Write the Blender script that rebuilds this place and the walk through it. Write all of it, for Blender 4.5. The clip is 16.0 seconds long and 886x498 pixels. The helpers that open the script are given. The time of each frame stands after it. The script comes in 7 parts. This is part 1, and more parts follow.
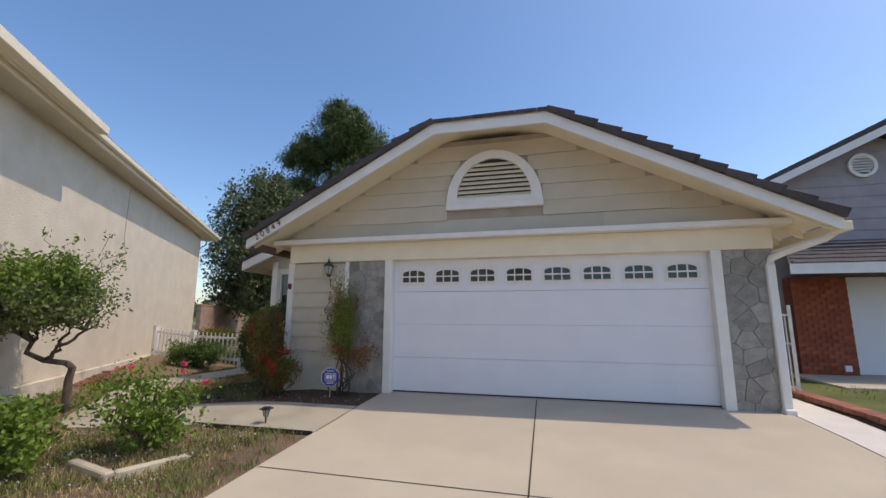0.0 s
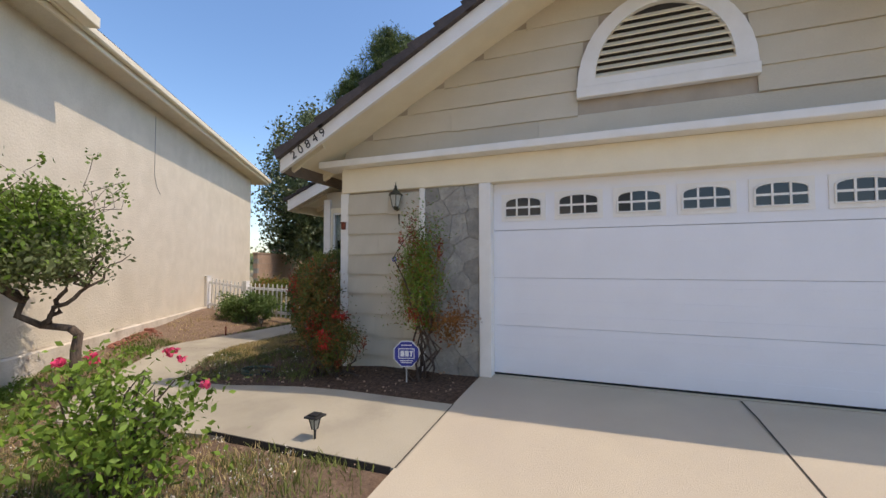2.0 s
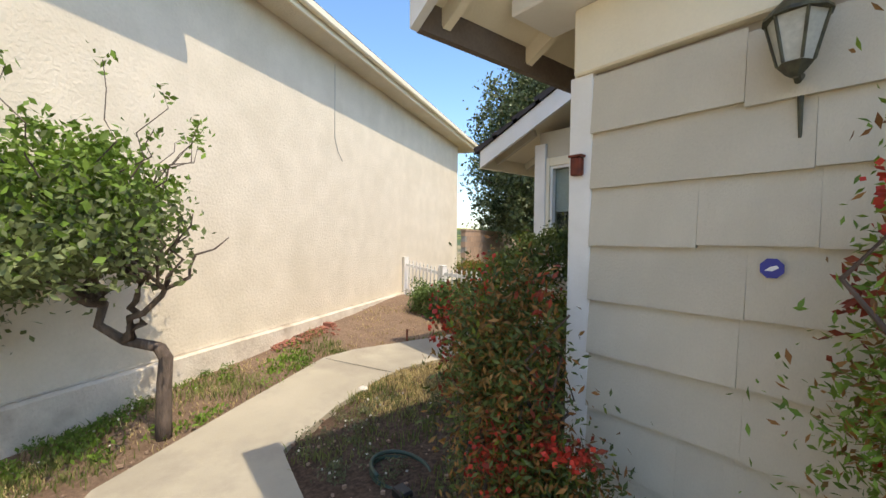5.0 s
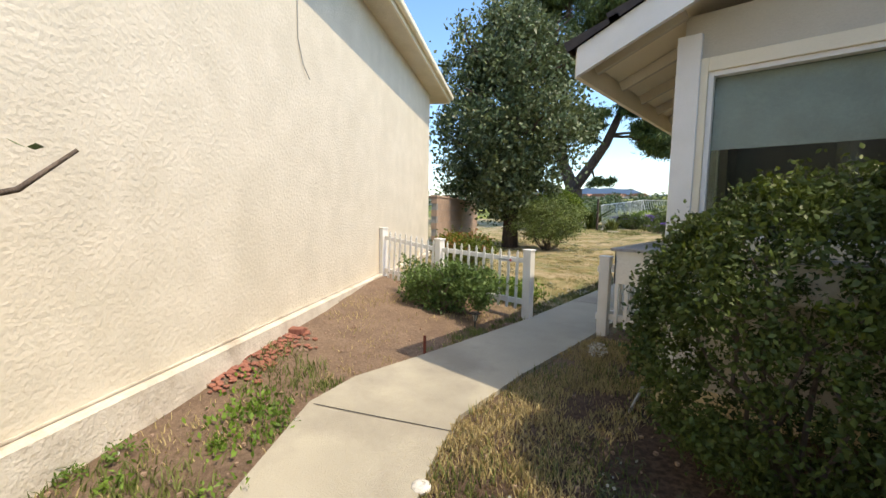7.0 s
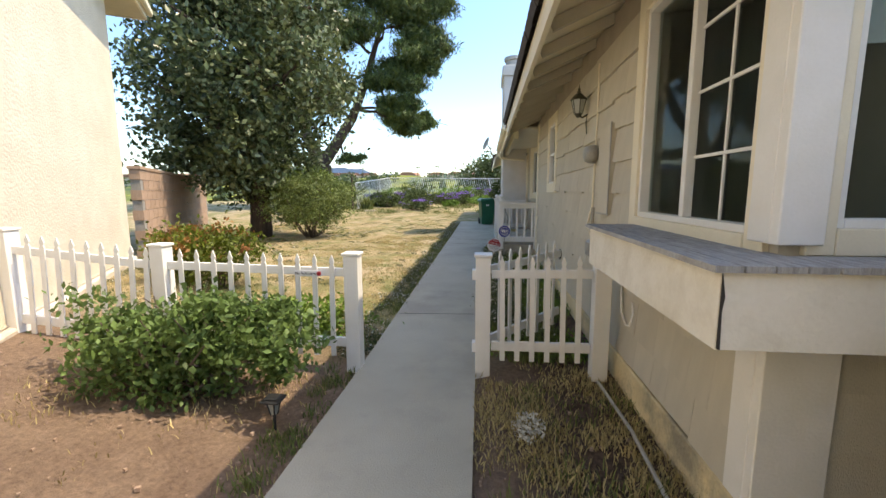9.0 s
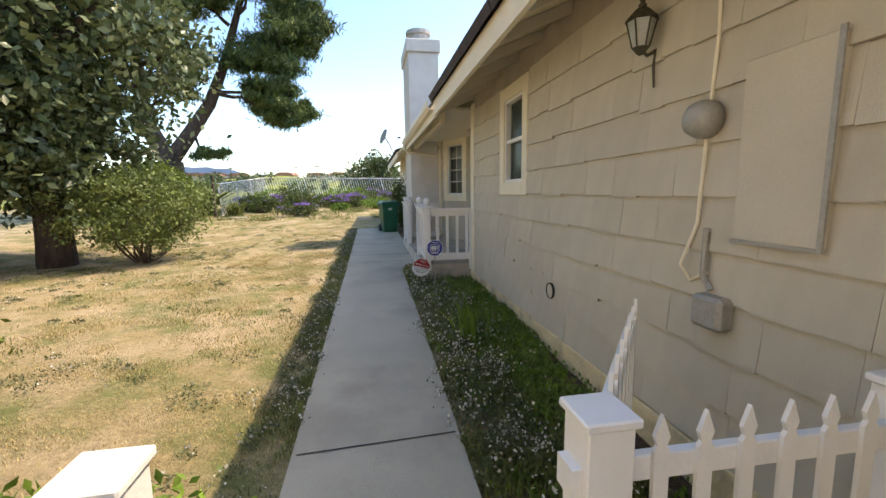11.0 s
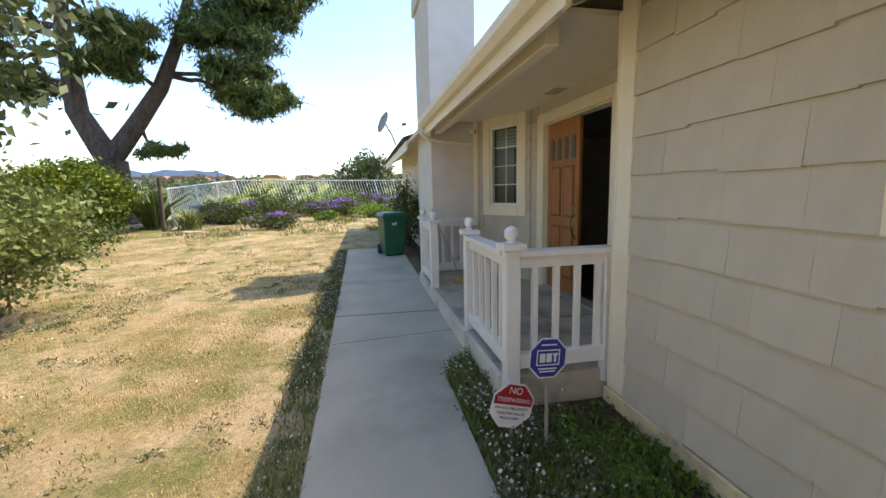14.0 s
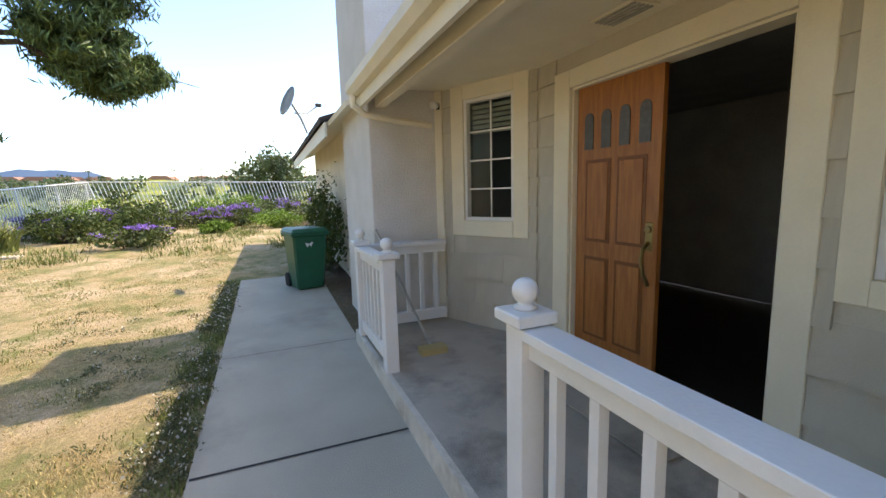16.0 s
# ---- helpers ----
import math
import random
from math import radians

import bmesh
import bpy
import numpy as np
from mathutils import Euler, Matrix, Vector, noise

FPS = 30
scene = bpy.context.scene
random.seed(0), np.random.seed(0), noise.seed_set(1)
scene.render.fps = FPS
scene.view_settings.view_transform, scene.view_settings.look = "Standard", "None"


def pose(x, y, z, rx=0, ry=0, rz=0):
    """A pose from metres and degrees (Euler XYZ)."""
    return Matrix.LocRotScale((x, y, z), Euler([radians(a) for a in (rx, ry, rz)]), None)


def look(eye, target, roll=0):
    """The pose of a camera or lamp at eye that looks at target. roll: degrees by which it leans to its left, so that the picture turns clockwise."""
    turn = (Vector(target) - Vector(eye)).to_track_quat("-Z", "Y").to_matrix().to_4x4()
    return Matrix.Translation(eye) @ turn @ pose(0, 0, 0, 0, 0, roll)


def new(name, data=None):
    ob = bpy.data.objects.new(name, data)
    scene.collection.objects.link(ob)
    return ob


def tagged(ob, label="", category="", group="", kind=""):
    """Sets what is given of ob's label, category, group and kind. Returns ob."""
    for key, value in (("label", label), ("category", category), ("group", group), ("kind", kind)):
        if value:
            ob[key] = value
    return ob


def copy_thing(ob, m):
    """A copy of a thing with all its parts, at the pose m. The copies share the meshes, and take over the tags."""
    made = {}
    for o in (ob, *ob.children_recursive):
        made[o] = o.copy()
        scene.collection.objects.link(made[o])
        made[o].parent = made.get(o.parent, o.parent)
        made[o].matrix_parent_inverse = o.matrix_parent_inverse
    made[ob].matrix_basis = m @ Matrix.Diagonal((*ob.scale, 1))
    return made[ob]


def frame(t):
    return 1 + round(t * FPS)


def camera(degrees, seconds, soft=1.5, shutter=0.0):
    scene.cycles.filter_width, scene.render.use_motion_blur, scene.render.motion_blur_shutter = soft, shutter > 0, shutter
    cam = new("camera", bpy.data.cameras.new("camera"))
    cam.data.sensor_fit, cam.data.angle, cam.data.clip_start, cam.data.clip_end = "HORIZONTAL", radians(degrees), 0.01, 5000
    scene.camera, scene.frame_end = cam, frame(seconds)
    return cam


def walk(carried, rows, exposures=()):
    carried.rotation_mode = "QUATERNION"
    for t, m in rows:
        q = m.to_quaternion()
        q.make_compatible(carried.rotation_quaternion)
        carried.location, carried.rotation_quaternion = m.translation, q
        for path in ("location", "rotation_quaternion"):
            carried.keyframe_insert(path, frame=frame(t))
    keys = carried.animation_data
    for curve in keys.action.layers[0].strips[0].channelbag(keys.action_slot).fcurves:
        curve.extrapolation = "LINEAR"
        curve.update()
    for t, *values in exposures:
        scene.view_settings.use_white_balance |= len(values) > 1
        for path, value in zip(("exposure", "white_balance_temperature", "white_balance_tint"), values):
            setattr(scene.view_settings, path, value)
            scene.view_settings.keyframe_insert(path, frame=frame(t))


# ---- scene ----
cam = camera(94.3, 16.0)
PATH = [
    (0, (2.547, -6.691, 1.229), (2.071, -4.777, 1.556), 0.2),
    (0.5, (2.167, -6.22, 1.222), (1.636, -4.306, 1.463), 0.0),
    (1, (1.823, -5.674, 1.233), (1.229, -3.77, 1.392), 0.1),
    (1.5, (1.47, -5.168, 1.253), (0.811, -3.282, 1.36), -0.1),
    (2, (1.195, -4.605, 1.272), (0.467, -2.744, 1.344), -0.1),
    (2.5, (0.918, -4.065, 1.289), (0.123, -2.23, 1.325), -0.1),
    (3, (0.658, -3.52, 1.309), (-0.23, -1.728, 1.304), -0.2),
    (3.5, (0.358, -2.969, 1.306), (-0.67, -1.254, 1.29), -0.1),
    (4, (0.011, -2.451, 1.325), (-1.212, -0.869, 1.307), 0.1),
    (4.5, (-0.368, -2.042, 1.354), (-1.788, -0.633, 1.333), 0.3),
    (5, (-0.863, -1.79, 1.421), (-2.415, -0.53, 1.368), 0.6),
    (5.2, (-1.074, -1.724, 1.411), (-2.653, -0.5, 1.342), 0.6),
    (7.5, (-3.98, -0.818, 1.211), (-5.085, 0.836, 1.001), 1.0),
    (8, (-4.495, -0.315, 1.154), (-5.306, 1.501, 0.939), 0.8),
    (8.5, (-4.917, 0.207, 1.197), (-5.406, 2.13, 0.945), 0.1),
    (9, (-5.25, 0.802, 1.237), (-5.458, 2.772, 0.962), -0.2),
    (9.5, (-5.494, 1.425, 1.247), (-5.474, 3.405, 0.966), 0.2),
    (10, (-5.634, 2.069, 1.263), (-5.451, 4.041, 0.984), 0.0),
    (10.2, (-5.686, 2.306, 1.252), (-5.456, 4.273, 0.97), -0.1),
    (12.3, (-5.955, 4.97, 1.332), (-5.562, 6.912, 1.065), -1.1),
    (12.5, (-5.985, 5.238, 1.334), (-5.59, 7.18, 1.068), -0.8),
    (13, (-5.997, 5.869, 1.363), (-5.609, 7.814, 1.101), -1.0),
    (13.5, (-5.968, 6.564, 1.384), (-5.586, 8.51, 1.12), -1.2),
    (14, (-5.924, 7.281, 1.406), (-5.542, 9.225, 1.135), -1.2),
    (14.5, (-5.884, 7.977, 1.411), (-5.491, 9.921, 1.153), -1.2),
    (15, (-5.863, 8.631, 1.426), (-5.448, 10.571, 1.177), -1.2),
    (15.5, (-5.789, 9.261, 1.454), (-5.283, 11.181, 1.21), -1.3),
    (16, (-5.763, 9.849, 1.487), (-4.993, 11.675, 1.215), -1.5),
]
walk(cam, [(t, look(eye, target, roll)) for t, eye, target, roll in PATH],
     exposures=[(0, 0.60, 7700, 16), (2, 0.90, 8000, 16), (4, 1.20, 8100, 13), (5, 1.40, 8100, 11), (8, 1.50, 8100, 9), (9.5, 1.90, 8600, 13), (12.5, 1.85, 8800, 15), (16, 2.1, 8500, 16)])

# ---- world and light ----
SUN = Vector((0.60, 0.085, 1.0)).normalized()
world = bpy.data.worlds.new("world")
scene.world = world
world.use_nodes = True
wn = world.node_tree
sky = wn.nodes.new("ShaderNodeTexSky")
sky.sky_type = "NISHITA"
sky.sun_disc = False
sky.sun_elevation = math.asin(SUN.z)
sky.sun_rotation = math.atan2(SUN.x, SUN.y)
sky.altitude = 300
sky.air_density, sky.dust_density, sky.ozone_density = 1.0, 1.4, 5.0
wn.nodes["Background"].inputs[1].default_value = 0.15
deep = wn.nodes.new("ShaderNodeHueSaturation")
deep.inputs["Saturation"].default_value = 1.15
wn.links.new(sky.outputs[0], deep.inputs["Color"])
wn.links.new(deep.outputs[0], wn.nodes["Background"].inputs[0])
sun = new("sun", bpy.data.lights.new("sun", "SUN"))
sun.data.energy, sun.data.angle, sun.data.color = 1.65, radians(0.55), (1.0, 0.95, 0.87)
sun.matrix_world = look(SUN * 60, (0, 0, 0))
scene.view_settings.exposure = 0.0


# ---- materials ----
def mat(name, a, b=None, scale=6.0, rough=0.8, bump=0.0, bscale=60.0, metal=0.0, grain=0.25, vary=0.0,
        island=0.0, stretch=(1, 1, 1), spec=0.35, stain=None, stain_scale=0.7, lo=0.35, hi=0.65):
    """Two-scale noise between colours a and b, fine grain, bump, and a shift of value per object or per island."""
    m = bpy.data.materials.new(name)
    m.use_nodes = True
    t = m.node_tree
    n, l = t.nodes, t.links
    p = n["Principled BSDF"]
    p.inputs["Roughness"].default_value = rough
    p.inputs["Metallic"].default_value = metal
    p.inputs["Specular IOR Level"].default_value = spec
    b = b or tuple(c * 0.85 for c in a)
    tc = n.new("ShaderNodeTexCoord")
    mp = n.new("ShaderNodeMapping")
    mp.inputs["Scale"].default_value = stretch
    l.new(tc.outputs["Object"], mp.inputs[0])
    big = n.new("ShaderNodeTexNoise")
    big.inputs["Scale"].default_value = scale
    big.inputs["Detail"].default_value = 6
    l.new(mp.outputs[0], big.inputs[0])
    rng = n.new("ShaderNodeMapRange")
    rng.inputs[1].default_value, rng.inputs[2].default_value = lo, hi
    l.new(big.outputs[0], rng.inputs[0])
    mix = n.new("ShaderNodeMix")
    mix.data_type = "RGBA"
    mix.inputs[6].default_value, mix.inputs[7].default_value = (*a, 1), (*b, 1)
    l.new(rng.outputs[0], mix.inputs[0])
    out = mix.outputs[2]
    if stain:
        sn = n.new("ShaderNodeTexNoise")
        sn.inputs["Scale"].default_value = stain_scale
        sn.inputs["Detail"].default_value = 8
        sn.inputs["Roughness"].default_value = 0.65
        l.new(mp.outputs[0], sn.inputs[0])
        sr = n.new("ShaderNodeMapRange")
        sr.inputs[1].default_value, sr.inputs[2].default_value = 0.5, 0.68
        l.new(sn.outputs[0], sr.inputs[0])
        m3 = n.new("ShaderNodeMix")
        m3.data_type = "RGBA"
        m3.inputs[7].default_value = (*stain, 1)
        l.new(sr.outputs[0], m3.inputs[0])
        l.new(out, m3.inputs[6])
        out = m3.outputs[2]
    fine = n.new("ShaderNodeTexNoise")
    fine.inputs["Scale"].default_value = bscale
    fine.inputs["Detail"].default_value = 4
    l.new(mp.outputs[0], fine.inputs[0])
    fr = n.new("ShaderNodeMapRange")
    fr.inputs[3].default_value, fr.inputs[4].default_value = 1 - grain, 1 + grain
    l.new(fine.outputs[0], fr.inputs[0])
    val = fr.outputs[0]
    for amount, node, socket in ((vary, "ShaderNodeObjectInfo", "Random"), (island, "ShaderNodeNewGeometry", "Random Per Island")):
        if amount:
            o = n.new(node)
            r = n.new("ShaderNodeMapRange")
            r.inputs[3].default_value, r.inputs[4].default_value = 1 - amount, 1 + amount
            l.new(o.outputs[socket], r.inputs[0])
            mm = n.new("ShaderNodeMath")
            mm.operation = "MULTIPLY"
            l.new(val, mm.inputs[0])
            l.new(r.outputs[0], mm.inputs[1])
            val = mm.outputs[0]
    hsv = n.new("ShaderNodeHueSaturation")
    l.new(out, hsv.inputs["Color"])
    l.new(val, hsv.inputs["Value"])
    l.new(hsv.outputs[0], p.inputs["Base Color"])
    if bump:
        bp = n.new("ShaderNodeBump")
        bp.inputs["Strength"].default_value = min(1, bump)
        bp.inputs["Distance"].default_value = 0.01 * max(1, bump)
        l.new(fine.outputs[0], bp.inputs["Height"])
        l.new(bp.outputs[0], p.inputs["Normal"])
    return m


def leafmat(name, a, b, trans=0.25, rough=0.5, island=0.35):
    m = mat(name, a, b, scale=1.3, rough=rough, grain=0.1, island=island, spec=0.3)
    t = m.node_tree
    p = t.nodes["Principled BSDF"]
    hsv = [x for x in t.nodes if x.type == "HUE_SAT"][0]
    tr = t.nodes.new("ShaderNodeBsdfTranslucent")
    t.links.new(hsv.outputs[0], tr.inputs[0])
    ms = t.nodes.new("ShaderNodeMixShader")
    ms.inputs[0].default_value = trans
    t.links.new(p.outputs[0], ms.inputs[1])
    t.links.new(tr.outputs[0], ms.inputs[2])
    t.links.new(ms.outputs[0], t.nodes["Material Output"].inputs[0])
    return m


def glassmat(name, tint=(0.02, 0.025, 0.03), clear=0.0):
    m = bpy.data.materials.new(name)
    m.use_nodes = True
    t = m.node_tree
    p = t.nodes["Principled BSDF"]
    p.inputs["Roughness"].default_value = 0.04
    p.inputs["Base Color"].default_value = (*tint, 1)
    p.inputs["Specular IOR Level"].default_value = 0.6
    if clear:
        tr = t.nodes.new("ShaderNodeBsdfTransparent")
        tr.inputs[0].default_value = (0.85, 0.9, 0.88, 1)
        ms = t.nodes.new("ShaderNodeMixShader")
        ms.inputs[0].default_value = clear
        t.links.new(p.outputs[0], ms.inputs[1])
        t.links.new(tr.outputs[0], ms.inputs[2])
        t.links.new(ms.outputs[0], t.nodes["Material Output"].inputs[0])
    return m


M_SIDING = mat("siding_paint", (0.575, 0.52, 0.415), (0.535, 0.485, 0.385), 3, 0.85, 0.35, 90, vary=0.045, grain=0.07)
M_BACK = mat("siding_backing", (0.42, 0.36, 0.29), None, 4, 0.9, grain=0.05)
M_TRIM = mat("cream_trim_paint", (0.82, 0.74, 0.57), (0.78, 0.70, 0.53), 4, 0.6, 0.2, 80, grain=0.04)
M_WHITE = mat("white_paint", (0.80, 0.78, 0.74), (0.75, 0.73, 0.68), 5, 0.5, 0.15, 70, grain=0.03)
M_OLDWHITE = mat("weathered_white_paint", (0.80, 0.75, 0.65), (0.76, 0.71, 0.60), 6, 0.7, 0.4, 50, grain=0.05, stain=(0.68, 0.62, 0.51), stain_scale=3)
M_SILLTOP = mat("weathered_sill_boards", (0.44, 0.43, 0.41), (0.30, 0.29, 0.28), 9, 0.9, 0.8, 60, stretch=(6, 1, 1), grain=0.25)
M_DOORW = mat("garage_door_paint", (0.78, 0.79, 0.82), (0.75, 0.76, 0.79), 2, 0.45, 0.1, 60, grain=0.02)
M_STUCCO = mat("cream_stucco", (0.70, 0.625, 0.50), (0.64, 0.57, 0.45), 2.5, 0.95, 1.0, 28, grain=0.06, stain=(0.61, 0.54, 0.42), stain_scale=0.8)
M_CHIM = mat("white_stucco", (0.70, 0.66, 0.60), (0.64, 0.60, 0.53), 3, 0.95, 1.0, 60, grain=0.06)
M_ROOF = mat("dark_brown_roof_tile", (0.060, 0.050, 0.048), (0.085, 0.070, 0.066), 5, 0.8, 0.8, 50, vary=0.2, grain=0.2)
M_STONE = mat("grey_flagstone", (0.36, 0.34, 0.30), (0.26, 0.25, 0.225), 7, 0.85, 1.6, 30, vary=0.20, grain=0.2)
M_MORTAR = mat("grey_mortar", (0.32, 0.30, 0.27), None, 9, 0.95, 0.8, 80)
M_CONC = mat("drive_concrete", (0.53, 0.465, 0.355), (0.47, 0.41, 0.315), 1.2, 0.9, 0.5, 120, grain=0.07, stain=(0.47, 0.41, 0.33), stain_scale=0.35)
M_WALK = mat("walk_concrete", (0.43, 0.39, 0.305), (0.375, 0.34, 0.265), 1.5, 0.9, 0.6, 120, grain=0.08, stain=(0.30, 0.27, 0.215), stain_scale=0.8)
M_PORCH = mat("stained_porch_concrete", (0.50, 0.44, 0.355), (0.41, 0.36, 0.29), 2.5, 0.85, 0.6, 100, grain=0.1, stain=(0.24, 0.21, 0.175), stain_scale=1.6)
M_FOUND = mat("cream_foundation", (0.78, 0.64, 0.38), (0.68, 0.55, 0.33), 5, 0.9, 1.0, 40, grain=0.1, stain=(0.32, 0.28, 0.20), stain_scale=2)
M_LEDGE = mat("pale_cement_ledge", (0.70, 0.63, 0.52), (0.60, 0.53, 0.43), 4, 0.9, 1.0, 40, grain=0.1, stain=(0.42, 0.35, 0.27), stain_scale=2.5)
M_SEAM = mat("dark_joint", (0.05, 0.045, 0.04), None, 9, 0.95)
M_EAVE = mat("grey_brown_eave_paint", (0.16, 0.125, 0.10), None, 9, 0.9)
M_BLACK = mat("black_metal", (0.02, 0.02, 0.02), None, 9, 0.5, spec=0.5)
M_BRONZE = mat("green_bronze_metal", (0.10, 0.10, 0.065), (0.06, 0.055, 0.04), 20, 0.55, metal=0.4)
M_LGLASS = mat("frosted_lamp_glass", (0.42, 0.43, 0.38), (0.33, 0.34, 0.30), 12, 0.3, spec=0.6)
M_GLASS = glassmat("dark_window_glass")
M_PANE = glassmat("clear_window_glass", (0.03, 0.035, 0.035), 0.84)
M_DOORGLASS = mat("bronze_obscured_glass", (0.10, 0.085, 0.065), (0.06, 0.05, 0.04), 30, 0.3, 0.4, 60, spec=0.4)
M_INSIDE = mat("interior_plaster", (0.36, 0.34, 0.31), None, 3, 0.9)
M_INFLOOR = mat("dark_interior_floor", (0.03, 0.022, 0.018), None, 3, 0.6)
M_WOOD = mat("varnished_orange_oak", (0.42, 0.155, 0.035), (0.30, 0.10, 0.022), 7, 0.4, 0.3, 60, stretch=(5, 5, 0.5), grain=0.2, spec=0.5)
M_WOODDK = mat("dark_wood_groove", (0.20, 0.07, 0.018), None, 7, 0.5)
M_METAL = mat("grey_painted_metal", (0.42, 0.40, 0.36), (0.36, 0.34, 0.30), 8, 0.5, metal=0.3)
M_BRASS = mat("aged_brass", (0.30, 0.22, 0.10), None, 12, 0.35, metal=0.9)
M_SCREEN = mat("grey_insect_screen", (0.17, 0.175, 0.165), None, 5, 0.9)
M_BLIND = mat("beige_blind", (0.82, 0.79, 0.73), None, 5, 0.7)
M_BRICK = mat("dark_red_brick", (0.36, 0.10, 0.055), (0.28, 0.075, 0.042), 9, 0.85, 1.0, 60, vary=0.25)
M_BRICKCAP = mat("red_brick_cap", (0.36, 0.15, 0.10), (0.28, 0.11, 0.08), 9, 0.9, 0.8, 60, vary=0.2)
M_BLOCK = mat("tan_block_wall", (0.42, 0.29, 0.21), (0.35, 0.24, 0.17), 3, 0.95, 0.8, 50, vary=0.08)
M_GREYSID = mat("pale_grey_siding", (0.38, 0.35, 0.36), None, 3, 0.85)
M_BIN = mat("green_bin_plastic", (0.010, 0.115, 0.060), (0.008, 0.095, 0.05), 4, 0.4, 0.2, 80, grain=0.05, spec=0.4)
M_RUBBER = mat("black_rubber", (0.015, 0.015, 0.015), None, 9, 0.7)
M_HOSE = mat("green_hose_rubber", (0.035, 0.07, 0.055), None, 9, 0.5)
M_SIGNB = mat("blue_sign_enamel", (0.035, 0.045, 0.28), None, 9, 0.35, grain=0.02)
M_SIGNR = mat("red_sign_enamel", (0.42, 0.03, 0.035), None, 9, 0.35, grain=0.02)
M_SIGNW = mat("white_sign_enamel", (0.80, 0.80, 0.80), None, 9, 0.4, grain=0.02)
M_INK = mat("black_ink", (0.012, 0.012, 0.012), None, 9, 0.6)
M_BARK = mat("grey_brown_bark", (0.16, 0.12, 0.095), (0.08, 0.06, 0.048), 12, 0.95, 2.0, 40, stretch=(1, 1, 0.3), grain=0.3)
M_PBARK = mat("dark_pine_bark", (0.11, 0.078, 0.06), (0.06, 0.042, 0.034), 10, 0.95, 2.5, 24, stretch=(1, 1, 0.3), grain=0.3)
M_L_OLIVE = leafmat("olive_green_leaves", (0.10, 0.13, 0.035), (0.07, 0.095, 0.028))
M_L_GREEN = leafmat("fresh_green_leaves", (0.17, 0.27, 0.04), (0.11, 0.19, 0.03))
M_L_ROSE = leafmat("rose_leaves", (0.13, 0.20, 0.055), (0.085, 0.14, 0.038))
M_L_DARK = leafmat("dark_green_leaves", (0.085, 0.115, 0.026), (0.055, 0.082, 0.019))
M_L_TREE = leafmat("tree_leaves", (0.11, 0.14, 0.055), (0.065, 0.09, 0.035), rough=0.35)
M_L_PINE = leafmat("pine_needles", (0.10, 0.14, 0.042), (0.045, 0.08, 0.03), 0.15)
M_L_BRONZE = leafmat("bronze_green_leaves", (0.26, 0.14, 0.04), (0.26, 0.10, 0.035))
M_L_RED = leafmat("red_leaves", (0.28, 0.035, 0.022), (0.20, 0.06, 0.025))
M_BERRY = leafmat("red_berries", (0.45, 0.035, 0.02), (0.36, 0.035, 0.02), 0.05)
M_L_YEL = leafmat("yellow_green_leaves", (0.13, 0.16, 0.018), (0.08, 0.11, 0.014))
M_PINK = leafmat("pink_petals", (0.75, 0.06, 0.17), (0.70, 0.10, 0.20), 0.3)
M_PURPLE = leafmat("purple_petals", (0.28, 0.15, 0.50), (0.22, 0.13, 0.40), 0.3)
M_WFLOWER = leafmat("white_petals", (0.62, 0.60, 0.52), (0.52, 0.50, 0.43), 0.2)
M_DRYGRASS = leafmat("dry_grass", (0.50, 0.40, 0.20), (0.38, 0.30, 0.14), 0.2, 0.8)
M_GRASS = leafmat("weedy_grass", (0.19, 0.215, 0.065), (0.12, 0.15, 0.04), 0.2, 0.7)
M_IRON = mat("white_iron", (0.72, 0.72, 0.72), None, 9, 0.5, grain=0.02)
M_RUST = mat("red_brown_rust", (0.20, 0.045, 0.025), (0.10, 0.03, 0.02), 30, 0.8)
M_HOUSEFAR = mat("far_house_wall", (0.62, 0.52, 0.42), None, 2, 0.9, vary=0.15)
# pale colour that paints the sunlit edges of the skirt roof's tiles
M_LITTILE = mat("pale_weathered_tile", (0.44, 0.34, 0.29), (0.34, 0.26, 0.22), 6, 0.85, 0.6, 50)
M_ROOFFAR = mat("far_house_roof", (0.30, 0.15, 0.10), None, 2, 0.9, vary=0.2)


# ---- mesh helpers ----
def raw(name, verts, faces, material):
    me = bpy.data.meshes.new(name)
    me.from_pydata([tuple(v) for v in verts], [], faces)
    me.materials.append(material)
    me.update()
    return me


def part(name, bm, material, parent=None, label="", bevel=0.0, smooth=False, kind=""):
    """Link a bmesh as one mesh object under a thing or a part."""
    if bevel:
        bmesh.ops.bevel(bm, geom=[e for e in bm.edges], offset=bevel, segments=1, affect="EDGES", clamp_overlap=True)
    me = bpy.data.meshes.new(name)
    bmesh.ops.recalc_face_normals(bm, faces=bm.faces)
    bm.to_mesh(me)
    bm.free()
    me.materials.append(material)
    if smooth:
        for f in me.polygons:
            f.use_smooth = True
    ob = new(name, me)
    if parent:
        ob.parent = parent
    return tagged(ob, label, kind=kind)


def thing(name, label, category, group="", at=(0, 0, 0), rz=0.0):
    ob = new(name)
    ob.matrix_basis = pose(*at, 0, 0, rz)
    return tagged(ob, label, category, group)


def box(bm, x0, x1, y0, y1, z0, z1, m=None):
    vs = [bm.verts.new((x, y, z)) for x in (x0, x1) for y in (y0, y1) for z in (z0, z1)]
    if m is not None:
        for v in vs:
            v.co = m @ v.co
    for f in ((0, 1, 3, 2), (4, 6, 7, 5), (0, 4, 5, 1), (2, 3, 7, 6), (0, 2, 6, 4), (1, 5, 7, 3)):
        bm.faces.new([vs[i] for i in f])
    return vs


